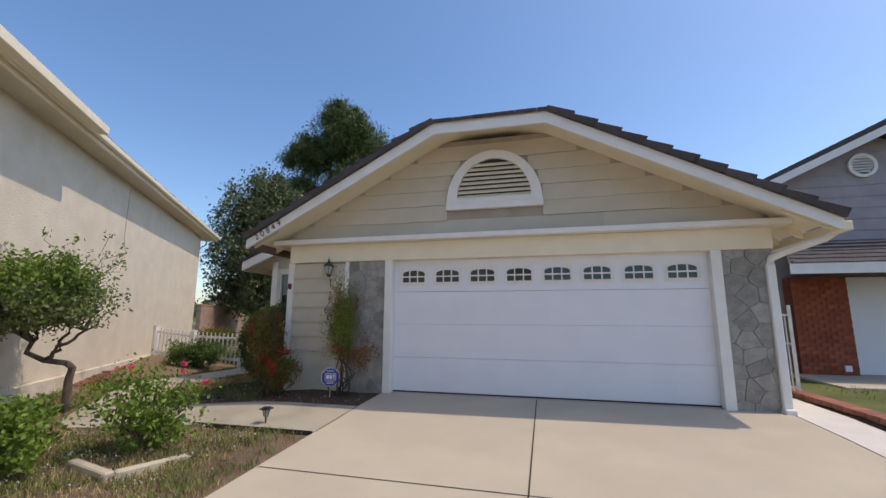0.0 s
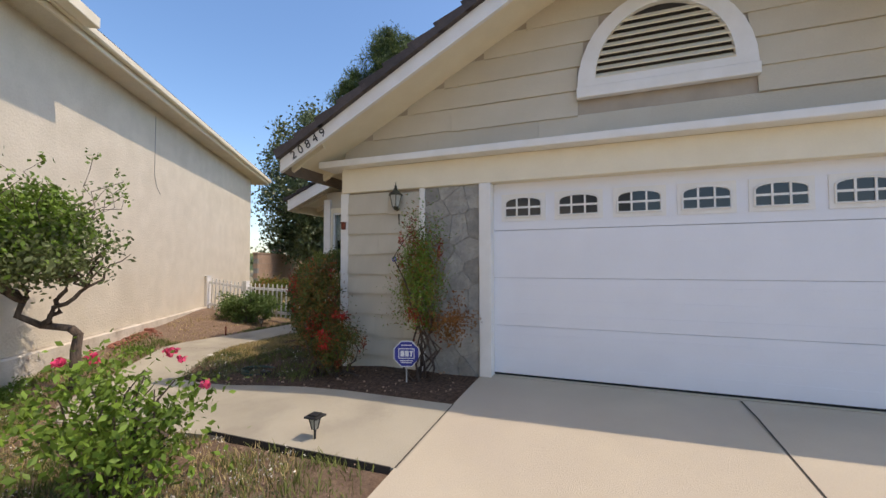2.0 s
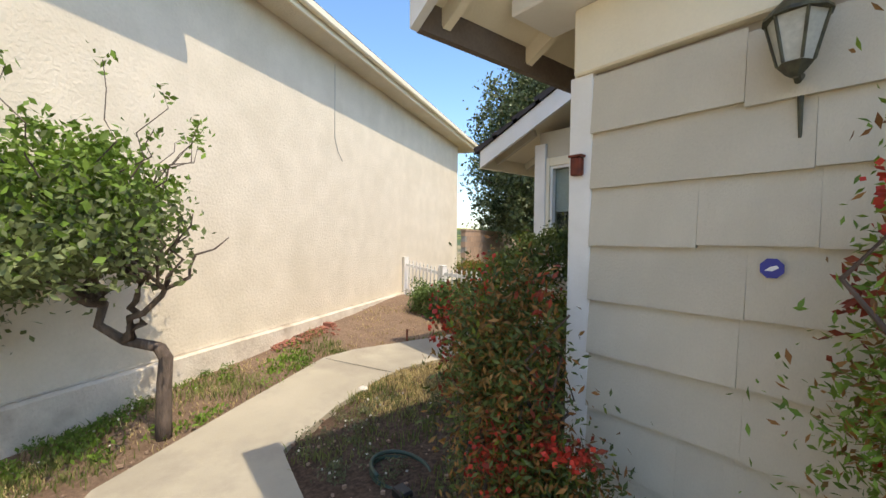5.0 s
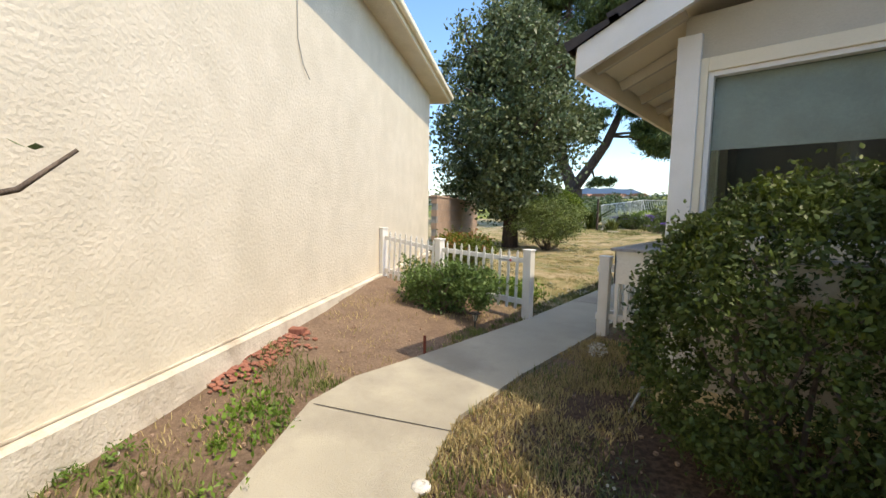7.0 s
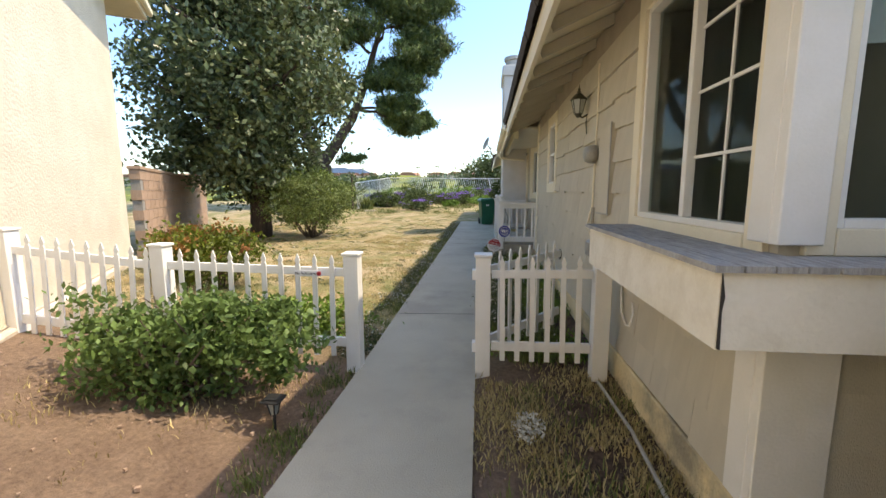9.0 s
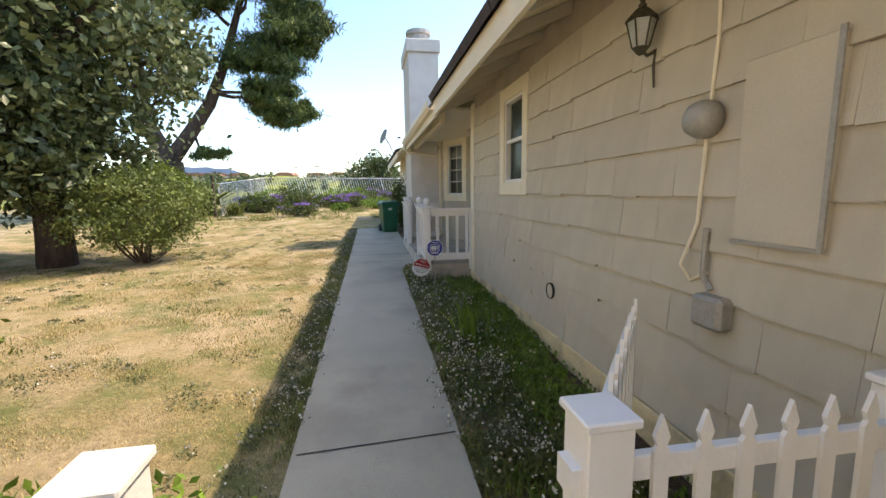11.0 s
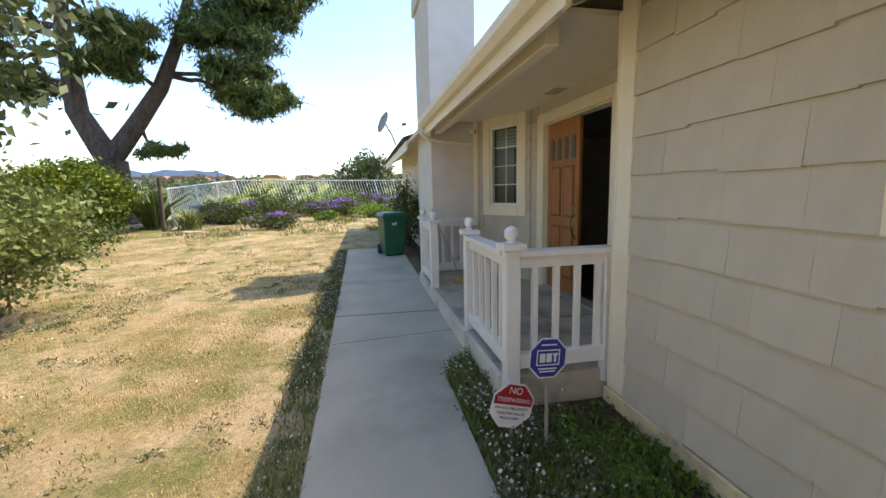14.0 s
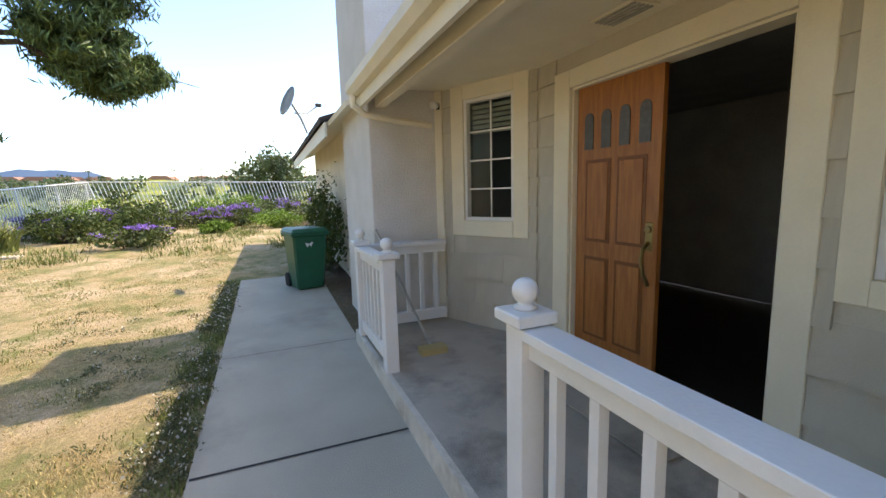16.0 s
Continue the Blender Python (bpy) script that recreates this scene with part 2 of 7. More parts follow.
def B(*boxes):
    bm = bmesh.new()
    for b in boxes:
        box(bm, *b)
    return bm


def prism(points, d, m):
    """Polygon (2D) thickened by d along the third axis, laid by the matrix m."""
    bm = bmesh.new()
    lo = [bm.verts.new(m @ Vector((x, y, 0))) for x, y in points]
    hi = [bm.verts.new(m @ Vector((x, y, d))) for x, y in points]
    bm.faces.new(lo[::-1])
    bm.faces.new(hi)
    for i in range(len(points)):
        j = (i + 1) % len(points)
        bm.faces.new((lo[i], lo[j], hi[j], hi[i]))
    return bm


def XZ(y):
    """Lay 2D (x, z) upright in the plane of that y; thickness goes to -y."""
    return Matrix(((1, 0, 0, 0), (0, 0, -1, y), (0, 1, 0, 0), (0, 0, 0, 1)))


def lathe(profile, seg=16, m=Matrix()):
    bm = bmesh.new()
    rings = []
    for r, z in profile:
        rings.append([bm.verts.new(m @ Vector((max(r, 1e-4) * math.cos(a), max(r, 1e-4) * math.sin(a), z)))
                      for a in (2 * math.pi * k / seg for k in range(seg))])
    for a, b in zip(rings, rings[1:]):
        for k in range(seg):
            bm.faces.new((a[k], a[(k + 1) % seg], b[(k + 1) % seg], b[k]))
    bm.faces.new(rings[0][::-1])
    bm.faces.new(rings[-1])
    return bm


def tube(bm, pts, r0, r1=None, seg=8):
    """A tapered tube through points, added to bm."""
    r1 = r0 if r1 is None else r1
    pts = [Vector(p) for p in pts]
    prev = None
    up = Vector((0.31, 0.17, 1)).normalized()
    for i, p in enumerate(pts):
        d = (pts[min(i + 1, len(pts) - 1)] - pts[max(i - 1, 0)]).normalized()
        u = d.cross(up)
        u = u.normalized() if u.length > 1e-3 else Vector((1, 0, 0))
        w = d.cross(u).normalized()
        r = r0 + (r1 - r0) * i / max(1, len(pts) - 1)
        ring = [bm.verts.new(p + (u * math.cos(a) + w * math.sin(a)) * r) for a in (2 * math.pi * k / seg for k in range(seg))]
        if prev:
            for k in range(seg):
                bm.faces.new((prev[k], prev[(k + 1) % seg], ring[(k + 1) % seg], ring[k]))
        else:
            bm.faces.new(ring[::-1])
        prev = ring
    bm.faces.new(prev)


def T(*tubes):
    bm = bmesh.new()
    for t in tubes:
        tube(bm, *t)
    return bm


def writing(name, text, size, material, parent, m, depth=0.0015, align="CENTER"):
    cu = bpy.data.curves.new(name, "FONT")
    cu.body, cu.size, cu.extrude, cu.align_x, cu.align_y = text, size, depth, align, "CENTER"
    tmp = bpy.data.objects.new(name, cu)
    scene.collection.objects.link(tmp)
    bpy.context.view_layer.update()
    me = bpy.data.meshes.new_from_object(tmp.evaluated_get(bpy.context.evaluated_depsgraph_get()))
    bpy.data.objects.remove(tmp)
    me.transform(m)
    me.materials.clear()
    me.materials.append(material)
    ob = new(name, me)
    ob.parent = parent
    return ob


rs = np.random.RandomState(7)


def leaves(name, centres, size, material, parent=None, label="", up=0.3, slim=0.55, kind="", spread=0.35):
    """One mesh of folded leaves, one round each centre."""
    c = np.asarray(centres, float)
    n = len(c)
    a = rs.normal(size=(n, 3))
    a[:, 2] += up
    a /= np.linalg.norm(a, axis=1, keepdims=True)
    r = rs.normal(size=(n, 3))
    s = np.cross(a, r)
    s /= np.linalg.norm(s, axis=1, keepdims=True) + 1e-9
    f = np.cross(a, s)
    k = size * (1 + spread * rs.uniform(-1, 1, (n, 1)))
    v = np.stack([c - a * k, c + s * k * slim + f * k * 0.12, c + a * k, c - s * k * slim + f * k * 0.12], 1).reshape(-1, 3)
    me = bpy.data.meshes.new(name)
    me.vertices.add(4 * n)
    me.vertices.foreach_set("co", v.ravel())
    idx = np.arange(4 * n).reshape(n, 4)
    me.loops.add(6 * n)
    me.loops.foreach_set("vertex_index", np.concatenate([idx[:, [0, 1, 2]], idx[:, [0, 2, 3]]], 1).ravel())
    me.polygons.add(2 * n)
    me.polygons.foreach_set("loop_start", np.arange(0, 6 * n, 3))
    me.polygons.foreach_set("loop_total", np.full(2 * n, 3))
    me.update(calc_edges=True)
    me.validate()
    me.materials.append(material)
    ob = new(name, me)
    if parent:
        ob.parent = parent
    return tagged(ob, label, kind=kind)


def blob(n, c, r, hollow=0.55, clumps=0, cr=0.25):
    """Points in an uneven ellipsoid, denser towards its skin and gathered in clumps."""
    c, r = np.array(c, float), np.array(r, float)
    if clumps:
        d = rs.normal(size=(clumps, 3))
        d /= np.linalg.norm(d, axis=1, keepdims=True)
        cc = d * rs.uniform(hollow, 1.0, (clumps, 1))
        w = rs.randint(0, clumps, n)
        q = rs.normal(size=(n, 3)) * cr * rs.uniform(0.5, 1.3, clumps)[w][:, None]
        p = cc[w] + q
    else:
        d = rs.normal(size=(n, 3))
        d /= np.linalg.norm(d, axis=1, keepdims=True)
        p = d * rs.uniform(hollow, 1, (n, 1)) ** 0.6
    return c + p * r


# ---- ground ----
FPY = [-60, -12, -7, -2, 0.5, 2, 4, 8, 12.5, 16, 19, 23, 28, 33, 40, 60, 110, 200, 420, 1500]
FPZ = [-1.2, -0.6, -0.42, -0.30, -0.24, -0.27, -0.29, -0.19, -0.10, -0.05, 0.05, 0.30, 0.5, 0.55, -1.5, -3.0, -3.0, 4, 13, 20]


def sm(t):
    t = np.clip(t, 0, 1)
    return t * t * (3 - 2 * t)


def gz(x, y):
    """Height of the finished ground."""
    fp = np.interp(y, FPY, FPZ)
    fd = np.where(np.asarray(y) < 0, 0.055 * np.maximum(y, -14), -0.02)
    w = sm((np.asarray(x, float) + 4.4) / 3.2) * sm((6 - np.asarray(y, float)) / 3)
    z = fp * (1 - w) + fd * w
    rise = 0.11 * np.clip(-6.7 - np.asarray(x, float), 0, 2.6) * sm((12 - np.asarray(y, float)) / 8)
    dw = np.maximum(0.85 * (np.asarray(x, float) + 9.16) + 0.527 * (np.asarray(y, float) - 3.44), 0)
    rise = rise + 0.075 * np.exp(-dw / 0.7) * sm((np.asarray(y, float) + 2.2) / 1.5) * sm((5.5 - np.asarray(y, float)) / 2.5)
    side = 0.04 * sm((np.asarray(x, float) - 6.4) / 0.1) * sm((6 - np.asarray(y, float)) / 4)
    return z + rise + side


def in_poly(x, y, poly):
    c = False
    for (x0, y0), (x1, y1) in zip(poly, poly[1:] + poly[:1]):
        if (y0 > y) != (y1 > y) and x < (x1 - x0) * (y - y0) / (y1 - y0) + x0:
            c = not c
    return c


WALK_POLY = [(-0.12, -2.1), (-3.85, -2.16), (-4.42, -1.90), (-6.16, 0.45), (-6.33, 1.0), (-6.33, 5.0), (-6.30, 11.0),
             (-6.30, 17.9), (-4.96, 17.9), (-4.96, 10.9), (-5.28, 10.6), (-5.33, 4.2), (-5.30, 2.2), (-5.2, 1.1), (-4.98, 0.6), (-4.6, -0.1),
             (-4.1, -0.75), (-3.0, -0.92), (-1.2, -0.95), (-0.12, -0.95)]
DRIVE = [(-0.14, 0.0), (-0.14, -14), (5.6, -14), (5.62, 0.0)]


def axis(dense0, dense1, step, far):
    core = list(np.arange(dense0, dense1 + 1e-6, step))
    out, d = [], step
    x = dense1
    while x < far:
        d *= 1.25
        x += d
        out.append(x)
    low, d, x = [], step, dense0
    while x > -far:
        d *= 1.25
        x -= d
        low.append(x)
    return np.array(low[::-1] + core + out)


def ground():
    xs, ys = axis(-16, 12, 0.2, 1500), axis(-9, 34, 0.2, 1500)
    X, Y = np.meshgrid(xs, ys, indexing="ij")
    Z = gz(X, Y)
    lump = np.array([[noise.noise(Vector((x * 1.1, y * 1.1, 0))) * 0.022 + noise.noise(Vector((x * 4, y * 4, 3))) * 0.012 for y in ys] for x in xs])
    far = np.array([[noise.noise(Vector((x * 0.012, y * 0.012, 5))) for y in ys] for x in xs])
    dist = np.clip((np.hypot(X, Y - 10) - 60) / 200, 0, 1)
    under = np.array([[in_poly(x, y, WALK_POLY) or (-0.14 < x < 6.35 and -13 < y < 0.7) for y in ys] for x in xs])
    Z = Z + lump * (1 - dist) * ~under - 0.012 - 0.05 * under + far * dist * 9
    n, m = X.shape
    idx = np.arange(n * m).reshape(n, m)
    faces = np.stack([idx[:-1, :-1], idx[1:, :-1], idx[1:, 1:], idx[:-1, 1:]], -1).reshape(-1, 4)
    me = bpy.data.meshes.new("ground")
    me.from_pydata(np.stack([X, Y, Z], -1).reshape(-1, 3).tolist(), [], faces.tolist())
    g = new("ground", me)
    for f in me.polygons:
        f.use_smooth = True
    tagged(g, "dry earth with straw-coloured grass and weeds", kind="structure")
    return g


def ground_material():
    m = bpy.data.materials.new("dry_earth")
    m.use_nodes = True
    n, l = m.node_tree.nodes, m.node_tree.links
    p = n["Principled BSDF"]
    p.inputs["Roughness"].default_value = 0.95
    p.inputs["Specular IOR Level"].default_value = 0.15
    tc = n.new("ShaderNodeTexCoord")
    sep = n.new("ShaderNodeSeparateXYZ")
    l.new(tc.outputs["Object"], sep.inputs[0])

    def nz(scale, detail=6, rough=0.6):
        q = n.new("ShaderNodeTexNoise")
        q.inputs["Scale"].default_value, q.inputs["Detail"].default_value, q.inputs["Roughness"].default_value = scale, detail, rough
        l.new(tc.outputs["Object"], q.inputs[0])
        return q.outputs[0]

    def rg(src, a, b, c=0.0, d=1.0):
        q = n.new("ShaderNodeMapRange")
        for i, v in enumerate((a, b, c, d)):
            q.inputs[i + 1].default_value = v
        l.new(src, q.inputs[0])
        return q.outputs[0]

    def mixc(f, a, b):
        q = n.new("ShaderNodeMix")
        q.data_type = "RGBA"
        l.new(f, q.inputs[0])
        for s, v in ((6, a), (7, b)):
            if isinstance(v, tuple):
                q.inputs[s].default_value = (*v, 1)
            else:
                l.new(v, q.inputs[s])
        return q.outputs[2]

    def mul(a, b):
        q = n.new("ShaderNodeMath")
        q.operation = "MULTIPLY"
        l.new(a, q.inputs[0])
        l.new(b, q.inputs[1])
        return q.outputs[0]

    soil = mixc(rg(nz(3), 0.35, 0.65), (0.265, 0.185, 0.13), (0.20, 0.135, 0.095))
    straw = mixc(rg(nz(8), 0.35, 0.65), (0.37, 0.29, 0.155), (0.28, 0.22, 0.11))
    lawn = mixc(rg(nz(0.9, 8), 0.42, 0.6), straw, (0.44, 0.345, 0.22))
    lawn = mixc(rg(nz(1.7, 8, 0.7), 0.46, 0.62), lawn, (0.17, 0.18, 0.07))
    near = mixc(rg(sep.outputs[1], 4.0, 5.4), soil, lawn)
    mulch = mixc(rg(nz(25), 0.4, 0.6), (0.085, 0.055, 0.04), (0.15, 0.10, 0.07))
    xm = mul(rg(sep.outputs[0], -5.4, -4.6), rg(sep.outputs[1], -1.4, -0.8))
    near = mixc(xm, near, mulch)
    field = mixc(rg(nz(0.03, 5), 0.42, 0.56), (0.26, 0.27, 0.045), (0.075, 0.11, 0.05))
    field = mixc(rg(nz(0.25, 6), 0.52, 0.62), field, (0.05, 0.07, 0.035))
    allc = mixc(rg(sep.outputs[1], 31.5, 36.0), near, field)
    # distance haze is mixed into the colour of the far ground
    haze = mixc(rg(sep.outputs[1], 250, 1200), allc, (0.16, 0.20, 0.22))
    speck = rg(nz(30, 8, 0.75), 0.3, 0.7, 0.60, 1.32)
    hsv = n.new("ShaderNodeHueSaturation")
    l.new(haze, hsv.inputs["Color"])
    l.new(speck, hsv.inputs["Value"])
    l.new(hsv.outputs[0], p.inputs["Base Color"])
    bp = n.new("ShaderNodeBump")
    bp.inputs["Strength"].default_value, bp.inputs["Distance"].default_value = 1.0, 0.035
    l.new(nz(20, 10, 0.75), bp.inputs["Height"])
    l.new(bp.outputs[0], p.inputs["Normal"])
    return m


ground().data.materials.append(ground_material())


def slab(name, poly, material, label, top=0.012, thick=0.14, cuts=0.5, kind="structure", flat=None):
    """A concrete slab that follows the ground, cut into strips along y."""
    bm = bmesh.new()
    bm.faces.new([bm.verts.new((x, y, 0)) for x, y in poly])
    y0, y1 = min(p[1] for p in poly), max(p[1] for p in poly)
    x0, x1 = min(p[0] for p in poly), max(p[0] for p in poly)
    for k in np.arange(y0 + cuts, y1, cuts):
        bmesh.ops.bisect_plane(bm, geom=bm.verts[:] + bm.edges[:] + bm.faces[:], plane_co=(0, k, 0), plane_no=(0, 1, 0))
    for k in np.arange(x0 + cuts, x1, cuts):
        bmesh.ops.bisect_plane(bm, geom=bm.verts[:] + bm.edges[:] + bm.faces[:], plane_co=(k, 0, 0), plane_no=(1, 0, 0))
    r = bmesh.ops.extrude_face_region(bm, geom=bm.faces[:])
    upper = {v for v in r["geom"] if isinstance(v, bmesh.types.BMVert)}
    for v in bm.verts:
        v.co.z = (float(gz(v.co.x, v.co.y)) if flat is None else flat) + (top if v in upper else top - thick)
    bmesh.ops.triangulate(bm, faces=bm.faces[:])
    return part(name, bm, material, None, label, kind=kind)

# ---- paving ----
def ribbon(name, pts, w, material, label, lift=0.02):
    """A thin raised or dark line that follows the ground."""
    bm = bmesh.new()
    for (x0, y0), (x1, y1) in zip(pts, pts[1:]):
        d = Vector((x1 - x0, y1 - y0))
        q = Vector((-d.y, d.x)).normalized() * w / 2
        k = max(1, int(d.length / 0.4))
        for i in range(k):
            a, b = i / k, (i + 1) / k
            vs = []
            for s, u in ((a, 1), (b, 1), (b, -1), (a, -1)):
                x, y = x0 + d.x * s + q.x * u, y0 + d.y * s + q.y * u
                vs.append(bm.verts.new((x, y, float(gz(x, y)) + lift)))
            bm.faces.new(vs)
    return part(name, bm, material, None, label, kind="structure")


slab("driveway", [(-0.14, 0.02), (-0.14, -2.1), (-0.14, -14), (5.62, -14), (5.62, 0.02)], M_CONC, "pale tan concrete driveway with saw-cut joints", cuts=1.0)
slab("side_pavement", [(5.66, 6), (5.66, -9), (6.05, -9), (6.40, 6)], M_CHIM, "pale concrete strip beside the driveway", top=0.004, cuts=1.0)
slab("walkway", WALK_POLY, M_WALK, "grey-tan concrete garden walk")
ribbon("driveway_joint", [(2.36, 0.0), (2.36, -9)], 0.014, M_SEAM, "dark joint in the driveway", 0.016)
ribbon("driveway_joint", [(-0.12, -3.1), (5.5, -3.15)], 0.012, M_SEAM, "dark joint in the driveway", 0.016)
ribbon("walkway_joint", [(-6.29, 12.38), (-4.98, 12.34)], 0.022, M_SEAM, "dark joint in the walk", 0.016)
ribbon("walkway_joint", [(-6.28, 11.45), (-4.98, 11.60)], 0.010, M_SEAM, "dark joint in the walk", 0.016)
ribbon("walkway_joint", [(-6.28, 14.2), (-4.98, 14.2)], 0.008, M_SEAM, "dark joint in the walk", 0.016)
ribbon("walkway_joint", [(-6.3, 5.6), (-5.34, 5.65)], 0.014, M_SEAM, "dark joint in the walk", 0.016)
ribbon("walkway_joint", [(-6.1, 0.45), (-5.1, 0.9)], 0.010, M_SEAM, "dark joint in the walk", 0.016)
ribbon("walkway_joint", [(-0.135, -0.95), (-0.135, -2.1)], 0.012, M_SEAM, "dark joint in the walk", 0.016)
slab("porch_floor", [(-4.96, 9.95), (-3.44, 9.95), (-3.44, 14.1), (-4.96, 14.1)], M_PORCH, "stained grey concrete porch slab", top=0.07, thick=0.3, cuts=5, flat=0.0)
part("porch_edge", B((-5.0, -4.96, 10.0, 14.1, -0.2, 0.074)), M_LEDGE, None, "worn cream edge of the porch slab", kind="structure")
slab("garage_floor", [(-0.14, 0.03), (5.0, 0.03), (5.0, 0.6), (-0.14, 0.6)], M_CONC, "concrete garage floor", top=0.0, flat=0.0, cuts=5)

# ---- the house ----
house = thing("house", "single-storey house with taupe shingle siding and cream trim", "house")
EZ, KX0, KX1, KZ = 2.47, 0.87, 2.67, 4.30
EZW = 2.555        # height of the shorter western eave
#      # eave height, ends and height of the clipped top of the front gable
SLOPE = (KZ - EZ) / 3.47
GX0, GX1 = -2.44, 6.14


def gable_z(x):
    return min(KZ, EZW + SLOPE * (x - GX0), EZ + SLOPE * (GX1 - x))


# front wall, with the door opening through it
wall = part("wall", B((-2.0, -0.02, 0.0, 0.16, -0.3, 2.25)), M_BACK, house)
part("wall", B((4.90, 5.66, 0.0, 0.16, -0.3, 2.25)), M_BACK, house)
part("header_beam", B((-2.02, 5.68, -0.058, 0.16, 2.20, 2.514)), M_TRIM, house, "cream beam over the garage door", bevel=0.008)
part("ledge", B((-2.26, 5.86, -0.24, 0.10, 2.515, 2.60)), M_WHITE, house, "white ledge board across the gable", bevel=0.008)
pts = [(-2.0, 2.55), (5.66, 2.55), (5.66, gable_z(5.66) - 0.02), (KX1, KZ - 0.02), (KX0, KZ - 0.02), (-2.0, gable_z(-2.0) - 0.02)]
gable = part("gable_wall", prism(pts, 0.16, XZ(0.16)), M_BACK, house)
side = part("side_wall", B((-2.0, -1.86, 0.16, 2.45, -0.2, 2.75)), M_SIDING, house)
part("side_wall", B((5.52, 5.66, 0.16, 12.0, -0.2, 2.6)), M_SIDING, house)
# garage interior so that the openings are closed
part("garage_back", B((-0.2, 5.1, 0.60, 0.66, 0, 2.3)), M_INSIDE, house)

WX = -4.16
# south wall of the side wing, window opening x -3.99..-2.55, z 1.10..2.32
part("south_wall", B((WX, -3.99, 2.45, 2.60, -0.05, 2.75), (-3.99, -2.55, 2.45, 2.60, -0.05, 1.10), (-3.99, -2.55, 2.45, 2.60, 2.32, 2.75),
                     (-2.55, -2.0, 2.45, 2.60, -0.05, 2.75)), M_SIDING, house)
# west wall with the large window y 2.62..3.90 z 1.06..2.45 and the small one y 7.60..8.40 z 1.33..2.42
part("west_wall", B((WX, -4.02, 2.60, 9.86, -0.05, 1.06), (WX, -4.02, 3.90, 9.86, 1.06, 1.37), (WX, -4.02, 3.90, 7.60, 1.37, 2.42), (WX, -4.02, 8.22, 9.86, 1.37, 2.42),
                    (WX, -4.02, 7.60, 8.22, 2.33, 2.42),
                    (WX, -4.02, 2.60, 2.64, 1.06, 2.42), (WX, -4.02, 2.60, 9.86, 2.42, 2.75)), M_BACK, house)
part("foundation", B((WX - 0.035, -4.02, 2.415, 9.93, -0.5, -0.055), (-4.02, -2.03, 2.415, 2.449, -0.5, -0.055)), M_FOUND, house, "chipped cream foundation band", bevel=0.01)
part("foundation", B((-2.03, -1.9, -0.02, 2.40, -0.5, -0.2)), M_FOUND, house, "chipped cream foundation band", bevel=0.01)
# rooms behind the windows
part("room_wall", B((-3.2, -3.14, 2.6, 9.9, -0.1, 2.74), (-4.02, -3.2, 5.2, 5.3, -0.1, 2.74), (-4.02, -3.2, 7.0, 7.1, -0.1, 2.74), (-4.02, -2.0, 4.6, 4.7, -0.1, 2.74)), M_INSIDE, house)
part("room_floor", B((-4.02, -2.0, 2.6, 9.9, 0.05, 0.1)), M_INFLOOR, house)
part("room_ceiling", B((-4.02, -2.0, 2.6, 9.9, 2.70, 2.74)), M_INSIDE, house)

# porch walls: west-facing wall x -3.44 with double door y 11.07..12.60 and window y 9.98..10.72; south-facing wall y 12.75
PX = -3.44
for b in ((PX, PX + 0.14, 9.95, 10.06, 0.0, 2.6), (PX, PX + 0.14, 10.06, 10.70, 0.0, 1.08), (PX, PX + 0.14, 10.06, 10.70, 2.30, 2.6),
                     (PX, PX + 0.14, 10.70, 11.05, 0.0, 2.6), (PX, PX + 0.14, 11.05, 12.60, 2.29, 2.6), (PX, PX + 0.14, 12.60, 13.02, 0.0, 2.6)):
    part("porch_wall", B(b), M_SIDING, house)
# the slanting wall with the narrow window runs from the chimney to the door wall
SL = Matrix.Translation((-3.98, 14.115, 0)) @ Matrix.Rotation(radians(-63.9), 4, "Z")
for x0, x1, z0, z1 in ((0, 0.355, 0, 2.6), (0.355, 0.955, 0, 1.19), (0.355, 0.955, 2.42, 2.6), (0.955, 1.23, 0, 2.6)):
    part("porch_wall", B((x0, x1, 0.0, 0.14, z0, z1, SL)), M_SIDING, house)
part("porch_wall", B((-3.98, -3.30, 14.12, 14.3, 0.0, 2.75)), M_CHIM, house)
part("porch_wall", B((-4.02, PX, 9.80, 9.95, -0.1, 2.74)), M_SIDING, house)
part("porch_ceiling", B((-4.93, PX + 0.14, 9.95, 14.1, 2.56, 2.60)), M_TRIM, house, "cream porch ceiling")
part("far_wall", B((-4.45, -4.31, 14.9, 22.0, -0.1, 2.75)), M_STUCCO, house)
for b in ((PX + 3.0, PX + 3.1, 9.95, 15.5, 0.1, 2.6), (PX + 0.14, PX + 3.0, 9.95, 10.05, 0.1, 2.6), (PX + 0.14, PX + 3.0, 15.4, 15.5, 0.1, 2.6)):
    part("hall_wall", B(b), M_INSIDE, house)
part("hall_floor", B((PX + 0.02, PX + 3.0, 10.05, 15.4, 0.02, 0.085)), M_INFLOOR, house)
part("hall_ceiling", B((PX + 0.14, PX + 3.0, 10.05, 15.4, 2.5, 2.56)), M_INSIDE, house)

